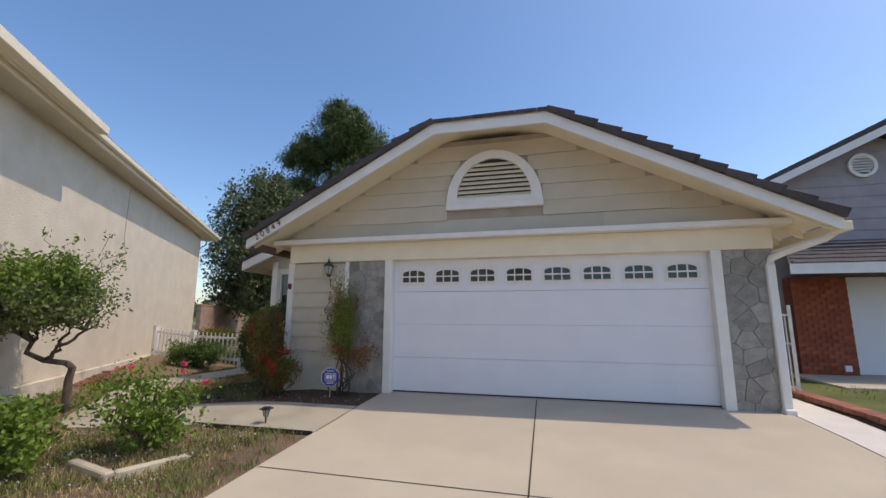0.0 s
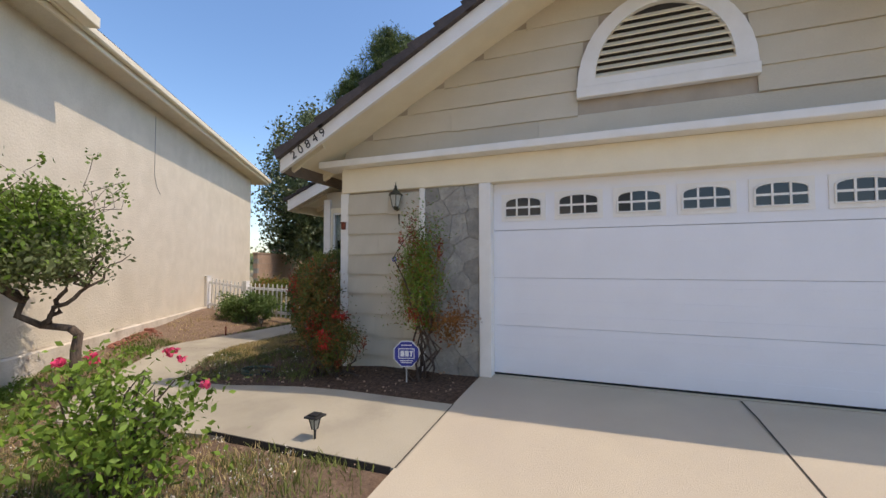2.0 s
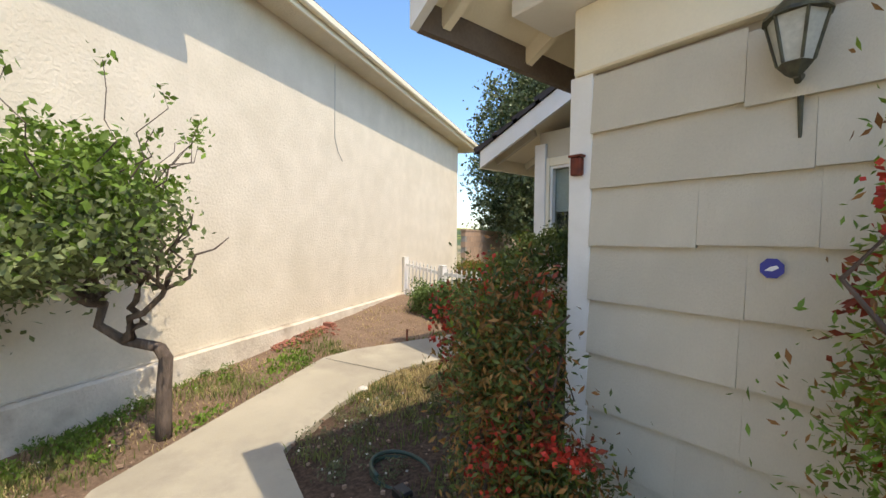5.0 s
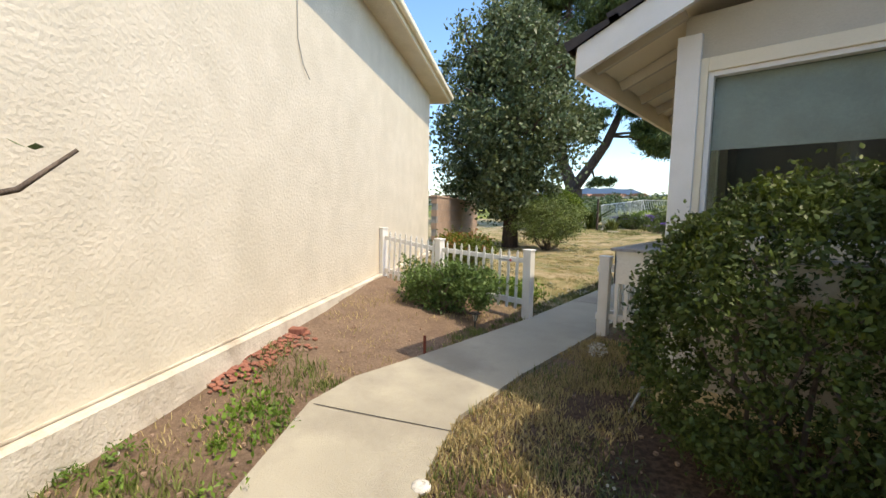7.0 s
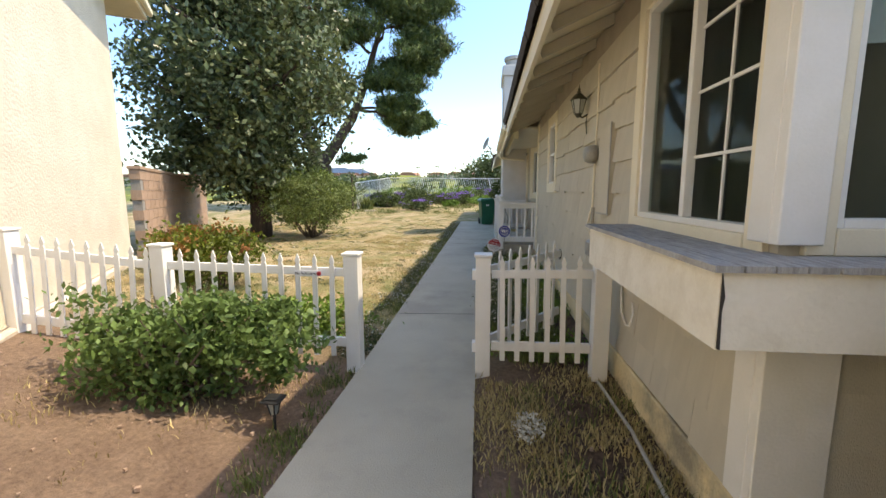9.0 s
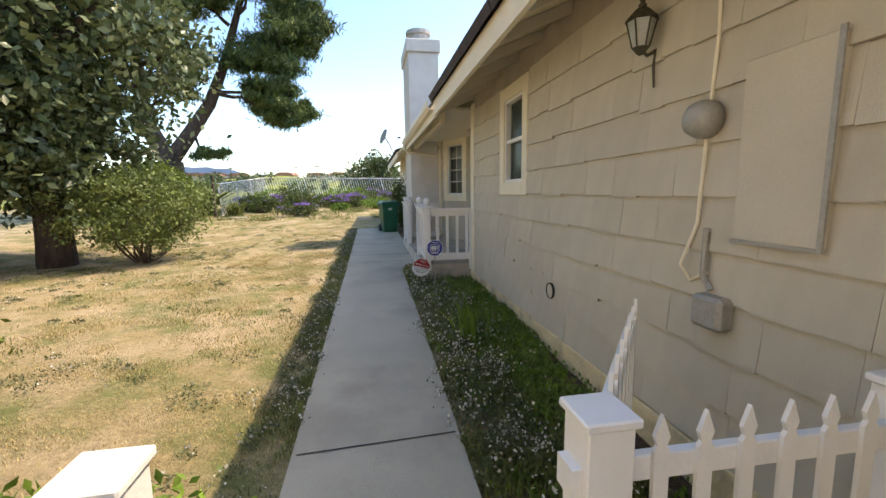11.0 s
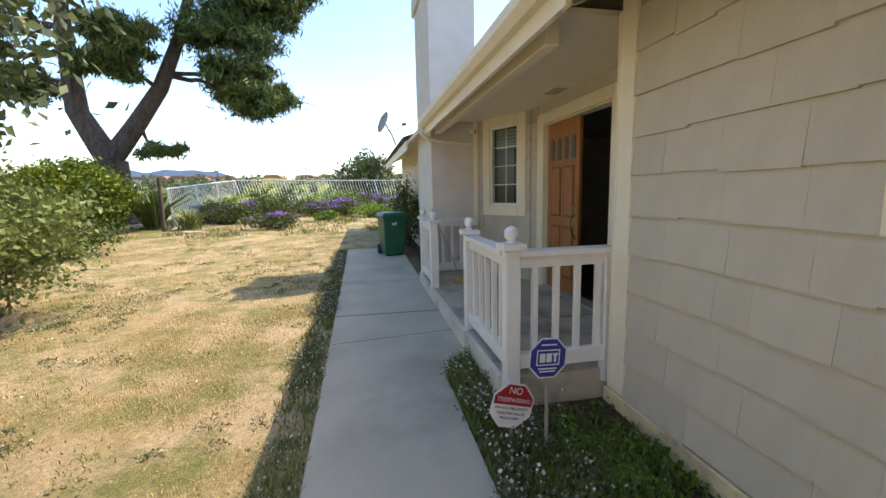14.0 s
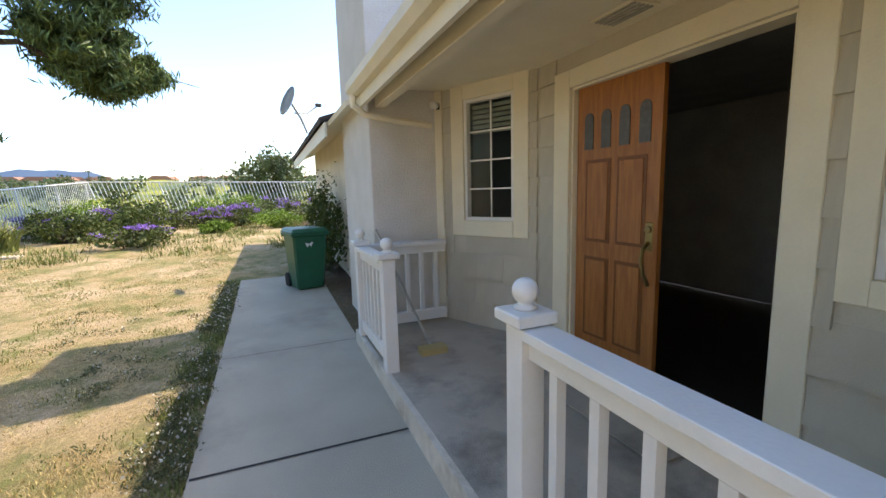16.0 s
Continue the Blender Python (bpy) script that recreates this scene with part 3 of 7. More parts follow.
# corner boards and trims
part("corner_board", B((-2.05, -1.93, -0.035, -0.001, -0.1, 2.2), (-2.05, -2.001, -0.001, 0.11, -0.1, 2.56)), M_WHITE, house, "white corner board", bevel=0.004)
for b in ((WX - 0.04, -3.93, 2.40, 2.449, -0.05, 0.72), (WX - 0.04, -4.04, 2.40, 2.449, 1.04, 2.6), (WX - 0.04, WX - 0.001, 2.449, 2.58, -0.05, 0.72), (WX - 0.04, WX - 0.001, 2.449, 2.58, 1.04, 2.6)):
    part("corner_board", B(b), M_WHITE, house, "white corner board", bevel=0.004)
part("corner_board", B((WX - 0.03, WX - 0.001, 9.71, 9.859, -0.04, 2.62), (WX - 0.03, WX + 0.08, 9.861, 9.895, -0.04, 2.56)), M_TRIM, house, "cream corner board", bevel=0.004)
part("corner_board", B((-0.03, 0.075, -0.036, -0.001, 0.07, 2.56, SL)), M_TRIM, house, "cream corner board", bevel=0.004)
part("batten", B((-0.90, -0.83, -0.045, -0.001, -0.02, 2.2)), M_WHITE, house, "white batten between shingles and stone", bevel=0.004)
part("door_trim", B((-0.14, -0.001, -0.06, 0.12, -0.01, 2.2)), M_WHITE, house, "white garage door jamb", bevel=0.006)
part("door_trim", B((4.881, 5.02, -0.06, 0.12, -0.03, 2.2)), M_WHITE, house, "white garage door jamb", bevel=0.006)

# ---- roof ----
roof = part("roof", B((-2.0, 5.6, 0.2, 0.3, 2.6, 2.7)), M_BACK, house)


def plane_slab(name, a, b, c, d, thick, material, parent, label=""):
    """A slab whose top has the corners a b c d."""
    a, b, c, d = map(Vector, (a, b, c, d))
    nrm = (b - a).cross(d - a).normalized()
    nrm = nrm if nrm.z > 0 else -nrm
    bm = bmesh.new()
    top = [bm.verts.new(p) for p in (a, b, c, d)]
    bot = [bm.verts.new(p - nrm * thick) for p in (a, b, c, d)]
    bm.faces.new(top)
    bm.faces.new(bot[::-1])
    for i in range(4):
        j = (i + 1) % 4
        bm.faces.new((top[i], top[j], bot[j], bot[i]))
    return part(name, bm, material, parent, label)


RY0, RYB, MX, MZ = -0.66, 9.0, 1.77, KZ + 0.26
for kx in (KX0, KX1):
    plane_slab("roof_deck", (kx, RY0, KZ + 0.045), (kx, RYB, KZ + 0.045), (MX, RYB, MZ + 0.045), (MX, RY0 + 1.4, MZ + 0.045), 0.02, M_ROOF, roof)
# roof decks; the top of the front gable is clipped by a small hip
plane_slab("roof_deck", (GX0, RY0, EZW), (GX0, RYB, EZW), (KX0, RYB, KZ), (KX0, RY0, KZ), 0.04, M_TRIM, roof, "cream boards under the roof")
plane_slab("roof_deck", (GX1, RY0, EZ), (GX1, RYB, EZ), (KX1, RYB, KZ), (KX1, RY0, KZ), 0.04, M_TRIM, roof, "cream boards under the roof")
plane_slab("roof_deck", (KX0, RY0, KZ), (KX0, RYB, KZ), (MX, RYB, MZ), (MX, RY0 + 1.4, MZ), 0.04, M_TRIM, roof)
plane_slab("roof_deck", (KX1, RY0, KZ), (KX1, RYB, KZ), (MX, RYB, MZ), (MX, RY0 + 1.4, MZ), 0.04, M_TRIM, roof)
plane_slab("roof_deck", (KX0, RY0, KZ), (KX1, RY0, KZ), (MX + 0.01, RY0 + 1.4, MZ), (MX - 0.01, RY0 + 1.4, MZ), 0.04, M_TRIM, roof)
# fascia boards on the gable
for name, p in (("fascia", [(GX0 - 0.02, EZW - 0.17), (KX0 + 0.04, KZ - 0.17), (KX0 - 0.02, KZ + 0.03), (GX0 - 0.02, EZW + 0.03)]),
                ("fascia", [(KX0 + 0.04, KZ - 0.17), (KX1 - 0.04, KZ - 0.17), (KX1 + 0.02, KZ + 0.03), (KX0 - 0.02, KZ + 0.03)]),
                ("fascia", [(KX1 - 0.04, KZ - 0.17), (GX1 + 0.02, EZ - 0.17), (GX1 + 0.02, EZ + 0.03), (KX1 + 0.02, KZ + 0.03)])):
    part(name, prism(p, 0.045, XZ(RY0)), M_WHITE, roof, "white barge board")
part("eave_board", B((GX0 - 0.03, GX0 + 0.01, RY0, 2.4, EZW - 0.17, EZW + 0.0)), M_EAVE, roof, "dark weathered eave board")
for k in range(5):
    yy = RY0 + 0.12 + k * 0.62
    m = Matrix.Translation((GX0 + 0.02, yy, EZW - 0.13)) @ Matrix.Rotation(-math.atan(SLOPE), 4, "Y")
    bm = bmesh.new()
    box(bm, 0, 0.54, 0, 0.045, 0, 0.10, m)
    part("rafter", bm, M_TRIM, roof)
    m = Matrix.Translation((GX1 - 0.02, yy, EZ - 0.13)) @ Matrix.Rotation(math.pi + math.atan(SLOPE), 4, "Y")
    bm = bmesh.new()
    box(bm, 0, 0.6, 0, 0.045, -0.10, 0, m)
    part("rafter", bm, M_TRIM, roof)

# wing roof: eave x -4.82 at z 2.50, rising east; porch part from y 9.4 with a gutter
WEX, WEZ, WS = -4.82, 2.56, 0.42
WTX = -1.6


def wz(x):
    return WEZ + WS * (x - WEX)


plane_slab("roof_deck", (WEX, 2.10, WEZ), (WEX, 14.2, WEZ), (WTX, 14.2, wz(WTX)), (WTX, 2.10, wz(WTX)), 0.05, M_TRIM, roof, "cream boards under the wing roof")
plane_slab("roof_deck", (-4.95, 14.3, 2.45), (-4.95, 22.2, 2.45), (-1.6, 22.2, 3.86), (-1.6, 14.3, 3.86), 0.05, M_TRIM, roof)
plane_slab("roof_deck", (3.5, 2.2, 2.6), (3.5, 22.2, 2.6), (WTX, 22.2, 4.0), (WTX, 2.2, 4.0), 0.05, M_ROOF, roof)
part("fascia", prism([(WEX - 0.02, WEZ - 0.20), (-2.0, wz(-2.0) - 0.22), (-2.0, wz(-2.0) + 0.02), (WEX - 0.02, WEZ + 0.02)], 0.04, XZ(2.10)), M_WHITE, roof, "white barge board")
part("fascia", B((WEX - 0.045, WEX - 0.005, 2.10, 9.35, WEZ - 0.20, WEZ + 0.01)), M_TRIM, roof, "cream fascia along the wing")
part("fascia", B((WEX - 0.035, WEX, 9.35, 14.2, WEZ - 0.22, WEZ - 0.01)), M_TRIM, roof, "cream fascia over the porch")
part("porch_beam", B((WEX + 0.14, WEX + 0.24, 9.96, 14.1, 2.36, 2.56)), M_TRIM, roof, "cream beam along the porch", bevel=0.006)
for k in range(13):
    bm = bmesh.new()
    box(bm, 0.0, 0.70, 0, 0.045, -0.145, -0.056, Matrix.Translation((WEX, 2.30 + 0.61 * k, WEZ)) @ Matrix.Rotation(-math.atan(WS), 4, "Y"))
    part("rafter", bm, M_SIDING, roof)
gut = part("gutter", prism([(-0.10, 0.02), (-0.105, -0.06), (-0.06, -0.11), (0, -0.11), (0, -0.095), (-0.055, -0.095), (-0.09, -0.055), (-0.085, 0.02)], 4.75,
                           Matrix(((1, 0, 0, WEX - 0.036), (0, 0, 1, 9.4), (0, 1, 0, WEZ), (0, 0, 0, 1)))), M_TRIM, roof, "cream metal gutter over the porch")
part("downspout", T(([(WEX - 0.09, 14.05, 2.46), (WEX - 0.09, 14.05, 2.36), (WEX + 0.02, 14.06, 2.28), (-4.50, 14.08, 2.24), (-4.08, 14.08, 2.20)], 0.035)), M_TRIM, roof, "cream pipe across the chimney")

# chimney
chim = thing("chimney", "tall square off-white stucco chimney beside the porch", "chimney")
part("shaft", B((-4.75, -3.98, 14.12, 15.65, -0.1, 4.75)), M_CHIM, chim, bevel=0.01)
part("cap_band", B((-4.80, -3.93, 14.07, 15.70, 4.75, 5.06)), M_CHIM, chim, bevel=0.015)
part("flue", lathe([(0.34, 5.10), (0.34, 5.2), (0.28, 5.22), (0.28, 5.34), (0.33, 5.36), (0.33, 5.46)], 12, Matrix.Translation((-4.4, 14.8, 0))), M_METAL, chim, "pale metal flue cap")

# ---- garage door ----
gd = thing("garage_door", "white sectional garage door with a row of arched windows", "garage door", at=(0, 0.09, 0))
SH = 0.545
for k in range(4):
    z0 = 0.02 + k * SH
    if k < 3:
        bm = B((0.0, 4.88, 0.0, 0.05, z0 + 0.002, z0 + SH - 0.002))
        for q in range(3):
            box(bm, 0.02, 4.86, -0.004, 0.01, z0 + 0.07 + q * 0.16, z0 + 0.14 + q * 0.16)
        part("door_section", bm, M_DOORW, gd)
    else:
        part("door_section", B((0.0, 4.88, 0.0, 0.05, z0 + 0.004, z0 + SH)), M_DOORW, gd)
part("bottom_seal", B((0.0, 4.88, -0.005, 0.045, 0.0, 0.022)), M_RUBBER, gd, "black rubber seal")
win0 = part("door_window", prism([(-0.25, -0.155), (0.25, -0.155), (0.25, 0.155), (-0.25, 0.155)], 0.012, XZ(0)), M_WHITE, gd, "white framed arched window")
ARCH = [(-0.205, -0.105), (0.205, -0.105), (0.205, 0.06)] + [(0.205 * math.cos(a), 0.06 + 0.055 * math.sin(a)) for a in np.linspace(0.5, math.pi - 0.5, 7)] + [(-0.205, 0.06)]
part("pane", prism(ARCH, 0.004, XZ(-0.012)), M_GLASS, win0, "dark glass")
bm = bmesh.new()
for x in (-0.07, 0.07):
    box(bm, x - 0.009, x + 0.009, -0.026, -0.015, -0.105, 0.118)
box(bm, -0.205, 0.205, -0.025, -0.015, -0.012, 0.010)
part("muntins", bm, M_WHITE, win0)
bm = bmesh.new()
for i in range(len(ARCH)):
    a, b = Vector(ARCH[i]), Vector(ARCH[(i + 1) % len(ARCH)])
    tube(bm, [(a.x, -0.018, a.y), (b.x, -0.018, b.y)], 0.010, seg=6)
part("rim", bm, M_WHITE, win0)
WXS = [0.345 + i * 0.5985 for i in range(8)]
win0.location = (WXS[0], 0, 1.915)
for x in WXS[1:]:
    copy_thing(win0, pose(x, 0, 1.915))


# ---- windows ----
def window(name, label, w, h, at, rz, cols, rows, slider=False, trim=0.12, tmat=None, hung=False, blind=False, inset=0.05):
    """A window in the local x-z plane, its outside towards -y, its lower left corner at the origin."""
    t = thing(name, label, "window", at=at, rz=rz)
    tm = tmat or M_TRIM
    if trim:
        part("trim", B((-trim, 0, -0.03, 0.0, -trim, h + trim), (w, w + trim, -0.03, 0.0, -trim, h + trim), (0, w, -0.03, 0.0, h, h + trim), (0, w, -0.035, 0.0, -trim, 0)), tm, t, "cream trim boards", bevel=0.004)
    part("window_frame", B((0, 0.035, -0.01, inset + 0.02, 0, h), (w - 0.035, w, -0.01, inset + 0.02, 0, h), (0.035, w - 0.035, -0.01, inset + 0.02, h - 0.035, h), (0.035, w - 0.035, -0.01, inset + 0.02, 0, 0.035)), M_WHITE, t, bevel=0.003)
    if slider:
        part("meeting_rail", B((w / 2 - 0.025, w / 2 + 0.025, 0.0, inset, 0.035, h - 0.035)), M_WHITE, t, bevel=0.003)
    if hung:
        part("meeting_rail", B((0.035, w - 0.035, 0.0, inset, h / 2 - 0.02, h / 2 + 0.02)), M_WHITE, t, bevel=0.003)
    part("pane", B((0.03, w - 0.03, inset, inset + 0.004, 0.03, h - 0.03)), M_PANE, t, "clear glass pane").visible_shadow = False
    if cols or rows:
        bm = bmesh.new()
        x0, x1 = (0.035, w - 0.035) if not slider else (0.035, w / 2)
        for i in range(1, cols):
            x = x0 + (x1 - x0) * i / cols
            box(bm, x - 0.008, x + 0.008, inset - 0.008, inset - 0.001, 0.035, h - 0.035)
        for j in range(1, rows):
            z = 0.035 + (h - 0.07) * j / rows
            box(bm, x0, x1, inset - 0.010, inset - 0.001, z - 0.008, z + 0.008)
        part("muntins", bm, M_WHITE, t)
    if blind:
        part("blind", B(*[(0.05, w - 0.05, inset + 0.03, inset + 0.05, h * 0.72 + k * 0.05, h * 0.72 + 0.035 + k * 0.05) for k in range(int(h * 0.26 / 0.05))]), M_BLIND, t, "raised beige blind")
    return t


# the west window: local x runs to -y when turned by -90
window("window_1", "wide sliding window with white grilles above the box sill", 1.28, 1.39, (WX, 3.90, 1.06), -90, 0, 0, slider=True)
bm = bmesh.new()
for x in (0.955,):
    box(bm, x - 0.008, x + 0.008, 0.040, 0.049, 0.035, 1.355)
for z in (0.36, 0.70, 1.03):
    box(bm, 0.665, 1.245, 0.038, 0.049, z - 0.008, z + 0.008)
w1 = scene.objects["window_1"]
part("grille", bm, M_WHITE, w1)
window("window_2", "large window beside a clipped hedge, dark below a pale shade", 1.44, 1.22, (-3.99, 2.45, 1.10), 0, 0, 0, trim=0.10)
part("roller_shade", B((0.04, 1.40, 0.062, 0.07, 0.66, 1.18)), M_BLIND, scene.objects["window_2"], "pale half-drawn roller shade")
window("window_3", "small sash window in the shingle wall", 0.62, 0.96, (WX, 8.22, 1.37), -90, 0, 0, hung=True, trim=0.145)
window("window_4", "narrow porch window with white grilles", 0.60, 1.23, (-3.98 + 0.355 * 0.44, 14.115 - 0.355 * 0.898, 1.19), -63.9, 2, 4, trim=0.16, blind=True)
window("window_5", "tall porch window with white grilles beside the door", 0.64, 1.22, (PX, 10.70, 1.08), -90, 2, 4, trim=0.12)

part("screen", B((0.045, 0.575, 0.060, 0.064, 0.045, 0.915)), M_SCREEN, scene.objects["window_3"], "grey insect screen")
# box sill round the wing corner
sill = thing("box_sill", "cracked white box sill with grey weathered boards round the house corner", "window sill")
bm = bmesh.new()
for x0, x1, y0, y1 in ((-4.50, WX - 0.001, 2.18, 3.86), (WX - 0.001, -2.4, 2.18, 2.399)):
    box(bm, x0, x1, y0, y1, 0.72, 0.98)
part("fascia_board", bm, M_OLDWHITE, sill, "flaking white boards")
for k in range(4):
    part("top_board", B((-4.53 + k * 0.092, -4.53 + k * 0.092 + 0.086, 2.16, 3.89, 0.981, 1.003)), M_SILLTOP, sill)
for k in range(3):
    part("top_board", B((WX + 0.002, -2.4, 2.16 + k * 0.08, 2.16 + k * 0.08 + 0.075, 0.981, 1.003)), M_SILLTOP, sill)
part("crack", prism([(-4.497, 0.725), (-4.486, 0.72), (-4.49, 0.85), (-4.484, 0.9), (-4.497, 0.979)], 0.004, XZ(2.179)), M_SEAM, sill)

# front door: jambs, one leaf ajar, one open
dr = thing("door_1", "varnished oak panel door with four small arched lights, ajar in the porch", "door", at=(PX, 11.83, 0.09))


def leaf(parent):
    """A leaf hinged at its local origin that runs along x."""
    body = part("door_leaf", B((0, 0.76, -0.022, 0.022, 0.0, 2.19)), M_WOOD, parent, bevel=0.003)
    for sx in (0.10, 0.41):
        for z0, z1 in ((0.20, 0.86), (0.98, 1.62)):
            for s in (-1, 1):
                y0, y1 = (0.0221, 0.026) if s > 0 else (-0.026, -0.0221)
                part("groove", B((sx, sx + 0.25, y0, y1 - 0.0005 * s, z0, z1)), M_WOODDK, body)
                part("raised_panel", B((sx + 0.025, sx + 0.225, y0, y1 + 0.006 * s if s > 0 else y1, z0 + 0.025, z1 - 0.025) if s > 0 else (sx + 0.025, sx + 0.225, -0.034, -0.0225, z0 + 0.025, z1 - 0.025)), M_WOOD, body, bevel=0.003)
    for k in range(4):
        x = 0.125 + k * 0.17
        p = [(x - 0.045, 1.70), (x + 0.045, 1.70), (x + 0.045, 1.93)] + [(x + 0.045 * math.cos(a), 1.93 + 0.05 * math.sin(a)) for a in (0.6, 1.1, 1.57, 2.0, 2.5)] + [(x - 0.045, 1.93)]
        part("light", prism(p, 0.006, XZ(-0.022)), M_DOORGLASS, body, "small arched glass light")
    return body


lf = leaf(dr)
part("door_handle", T(([(0.70, -0.03, 1.02), (0.70, -0.085, 0.98), (0.695, -0.09, 0.90), (0.70, -0.075, 0.80), (0.705, -0.05, 0.76), (0.70, -0.026, 0.72)], 0.014)), M_BRASS, dr, "brass pull handle")
part("lock_plate", B((0.668, 0.732, -0.034, -0.022, 0.96, 1.16)), M_BRASS, dr, "brass lock plate", bevel=0.006)
part("lock_cylinder", lathe([(0.024, 0), (0.024, 0.016), (0.012, 0.02)], 14, Matrix.Translation((0.70, -0.034, 1.11)) @ Matrix.Rotation(math.pi / 2, 4, "X")), M_BRASS, dr)
dr.matrix_basis = pose(PX + 0.06, 12.57, 0.09, 0, 0, -88)
tr = thing("door_surround", "cream door casing on the porch", "door frame")
part("casing", B((PX - 0.03, PX, 12.60, 12.79, 0.07, 2.43), (PX - 0.03, PX, 10.89, 11.05, 0.07, 2.43), (PX - 0.03, PX, 11.05, 12.60, 2.29, 2.43)), M_TRIM, tr, bevel=0.004)
part("jamb", B((PX + 0.001, PX + 0.14, 12.58, 12.60, 0.09, 2.29), (PX + 0.001, PX + 0.14, 11.05, 11.07, 0.09, 2.29), (PX + 0.001, PX + 0.14, 11.07, 12.58, 2.272, 2.289)), M_TRIM, tr)
part("threshold", B((PX - 0.03, PX + 0.14, 11.07, 12.58, 0.071, 0.098)), M_METAL, tr, "metal threshold")
vent = thing("ceiling_vent", "small slatted vent in the porch ceiling", "vent")
part("frame", B((-3.75, -3.55, 11.72, 12.07, 2.548, 2.559)), M_TRIM, vent)
for k in range(5):
    part("slat", B((-3.73 + k * 0.034, -3.715 + k * 0.034, 11.74, 12.05, 2.540, 2.548)), M_METAL, vent)

# gable vent
gv = thing("gable_vent", "half-round white louvred vent in the front gable", "vent", at=(1.76, -0.012, 3.07))
arc = [(0.80 * math.cos(a), 0.06 + 0.80 * math.sin(a) * 1.13) for a in np.linspace(0, math.pi, 19)]
arci = [(0.62 * math.cos(a), 0.14 + 0.62 * math.sin(a) * 1.10) for a in np.linspace(0, math.pi, 19)]
bm = bmesh.new()
for (a, b, c, d) in [(arc[i], arc[i + 1], arci[i + 1], arci[i]) for i in range(18)] + [((-0.80, 0.06), (-0.62, 0.14), (0.62, 0.14), (0.80, 0.06))]:
    vs = [bm.verts.new((q[0], -0.07, q[1])) for q in (a, b, c, d)] + [bm.verts.new((q[0], 0.0, q[1])) for q in (a, b, c, d)]
    for f in ((0, 1, 2, 3), (7, 6, 5, 4), (0, 4, 5, 1), (1, 5, 6, 2), (2, 6, 7, 3), (3, 7, 4, 0)):
        bm.faces.new([vs[i] for i in f])
part("frame", bm, M_WHITE, gv)
part("sill", B((-0.81, 0.81, -0.085, 0.0, -0.05, 0.062)), M_WHITE, gv, bevel=0.006)
part("backing", prism(arci, 0.01, XZ(0.0)), M_SEAM, gv, "dark backing")
for k in range(8):
    z = 0.155 + k * 0.078
    hw = 0.62 * math.sqrt(max(0.02, 1 - ((z - 0.14) / (0.62 * 1.10)) ** 2))
    bm = bmesh.new()
    box(bm, -hw, hw, -0.040, 0.040, -0.005, 0.005, Matrix.Translation((0, -0.036, z + 0.02)) @ Matrix.Rotation(radians(48), 4, "X"))
    part("slat", bm, M_TRIM, gv)

# ---- railings, fences, gate ----
def rail_post(bm, x, y, z0, z1, w=0.05):
    box(bm, x - w, x + w, y - w, y + w, z0, z1)


def porch_rail(name, label, posts, runs, z0, extra=()):
    t = thing(name, label, "railing")
    for i, (x, y, zb) in enumerate(posts):
        p = part("post", B((x - 0.052, x + 0.052, y - 0.052, y + 0.052, zb, z0 + 0.92)), M_WHITE, t, bevel=0.004)
        part("post_cap", B((x - 0.085, x + 0.085, y - 0.085, y + 0.085, z0 + 0.92, z0 + 0.965)), M_WHITE, p, bevel=0.006)
        part("ball", lathe([(0.038, z0 + 0.965), (0.045, z0 + 0.975), (0.028, z0 + 0.985)] + [(0.050 * math.sin(a), z0 + 1.035 - 0.050 * math.cos(a)) for a in np.linspace(0.5, math.pi - 0.05, 9)], 18, Matrix.Translation((x, y, 0))), M_WHITE, p, smooth=True)
    for (xa, ya), (xb, yb), n in runs:
        d = Vector((xb - xa, yb - ya))
        m = Matrix.Translation((xa, ya, 0)) @ Matrix.Rotation(math.atan2(d.y, d.x), 4, "Z")
        L = d.length
        for nm, b in (("top_rail", (0, L, -0.065, 0.065, z0 + 0.875, z0 + 0.915)), ("upper_rail", (0, L, -0.02, 0.02, z0 + 0.79, z0 + 0.874)), ("bottom_rail", (0, L, -0.03, 0.03, z0 + 0.06, z0 + 0.17))):
            bm = bmesh.new()
            box(bm, *b, m)
            part(nm, bm, M_WHITE, t, bevel=0.003)
        first = None
        for k in range(n):
            s = L * (k + 0.75) / (n + 0.5)
            if first is None:
                bm = bmesh.new()
                box(bm, -0.02, 0.02, -0.019, 0.019, z0 + 0.17, z0 + 0.79)
                first = part("baluster", bm, M_WHITE, t)
                b = first
            else:
                b = new("baluster", first.data)
                b.parent = t
            b.matrix_basis = Matrix.Translation((xa, ya, 0)) @ Matrix.Rotation(math.atan2(d.y, d.x), 4, "Z") @ Matrix.Translation((s, 0, 0))
    return t


porch_rail("porch_railing", "white wooden porch railing with ball finials in front of the door", [(-4.92, 9.95, -0.02), (-4.91, 11.10, 0.07)],
           [((-4.868, 9.95), (-4.13, 9.95), 4), ((-4.92, 10.0), (-4.91, 11.05), 5)], 0.085)
porch_rail("porch_railing", "white wooden porch railing with ball finials beside the chimney", [(-4.94, 12.93, 0.07), (-4.94, 13.92, 0.07)],
           [((-4.94, 12.98), (-4.94, 13.87), 6), ((-4.888, 13.92), (-4.03, 13.92), 5)], 0.07)


part("half_post", B((-4.21, -4.13, 9.915, 9.985, -0.02, 0.955)), M_WHITE, scene.objects["porch_railing"], bevel=0.004)


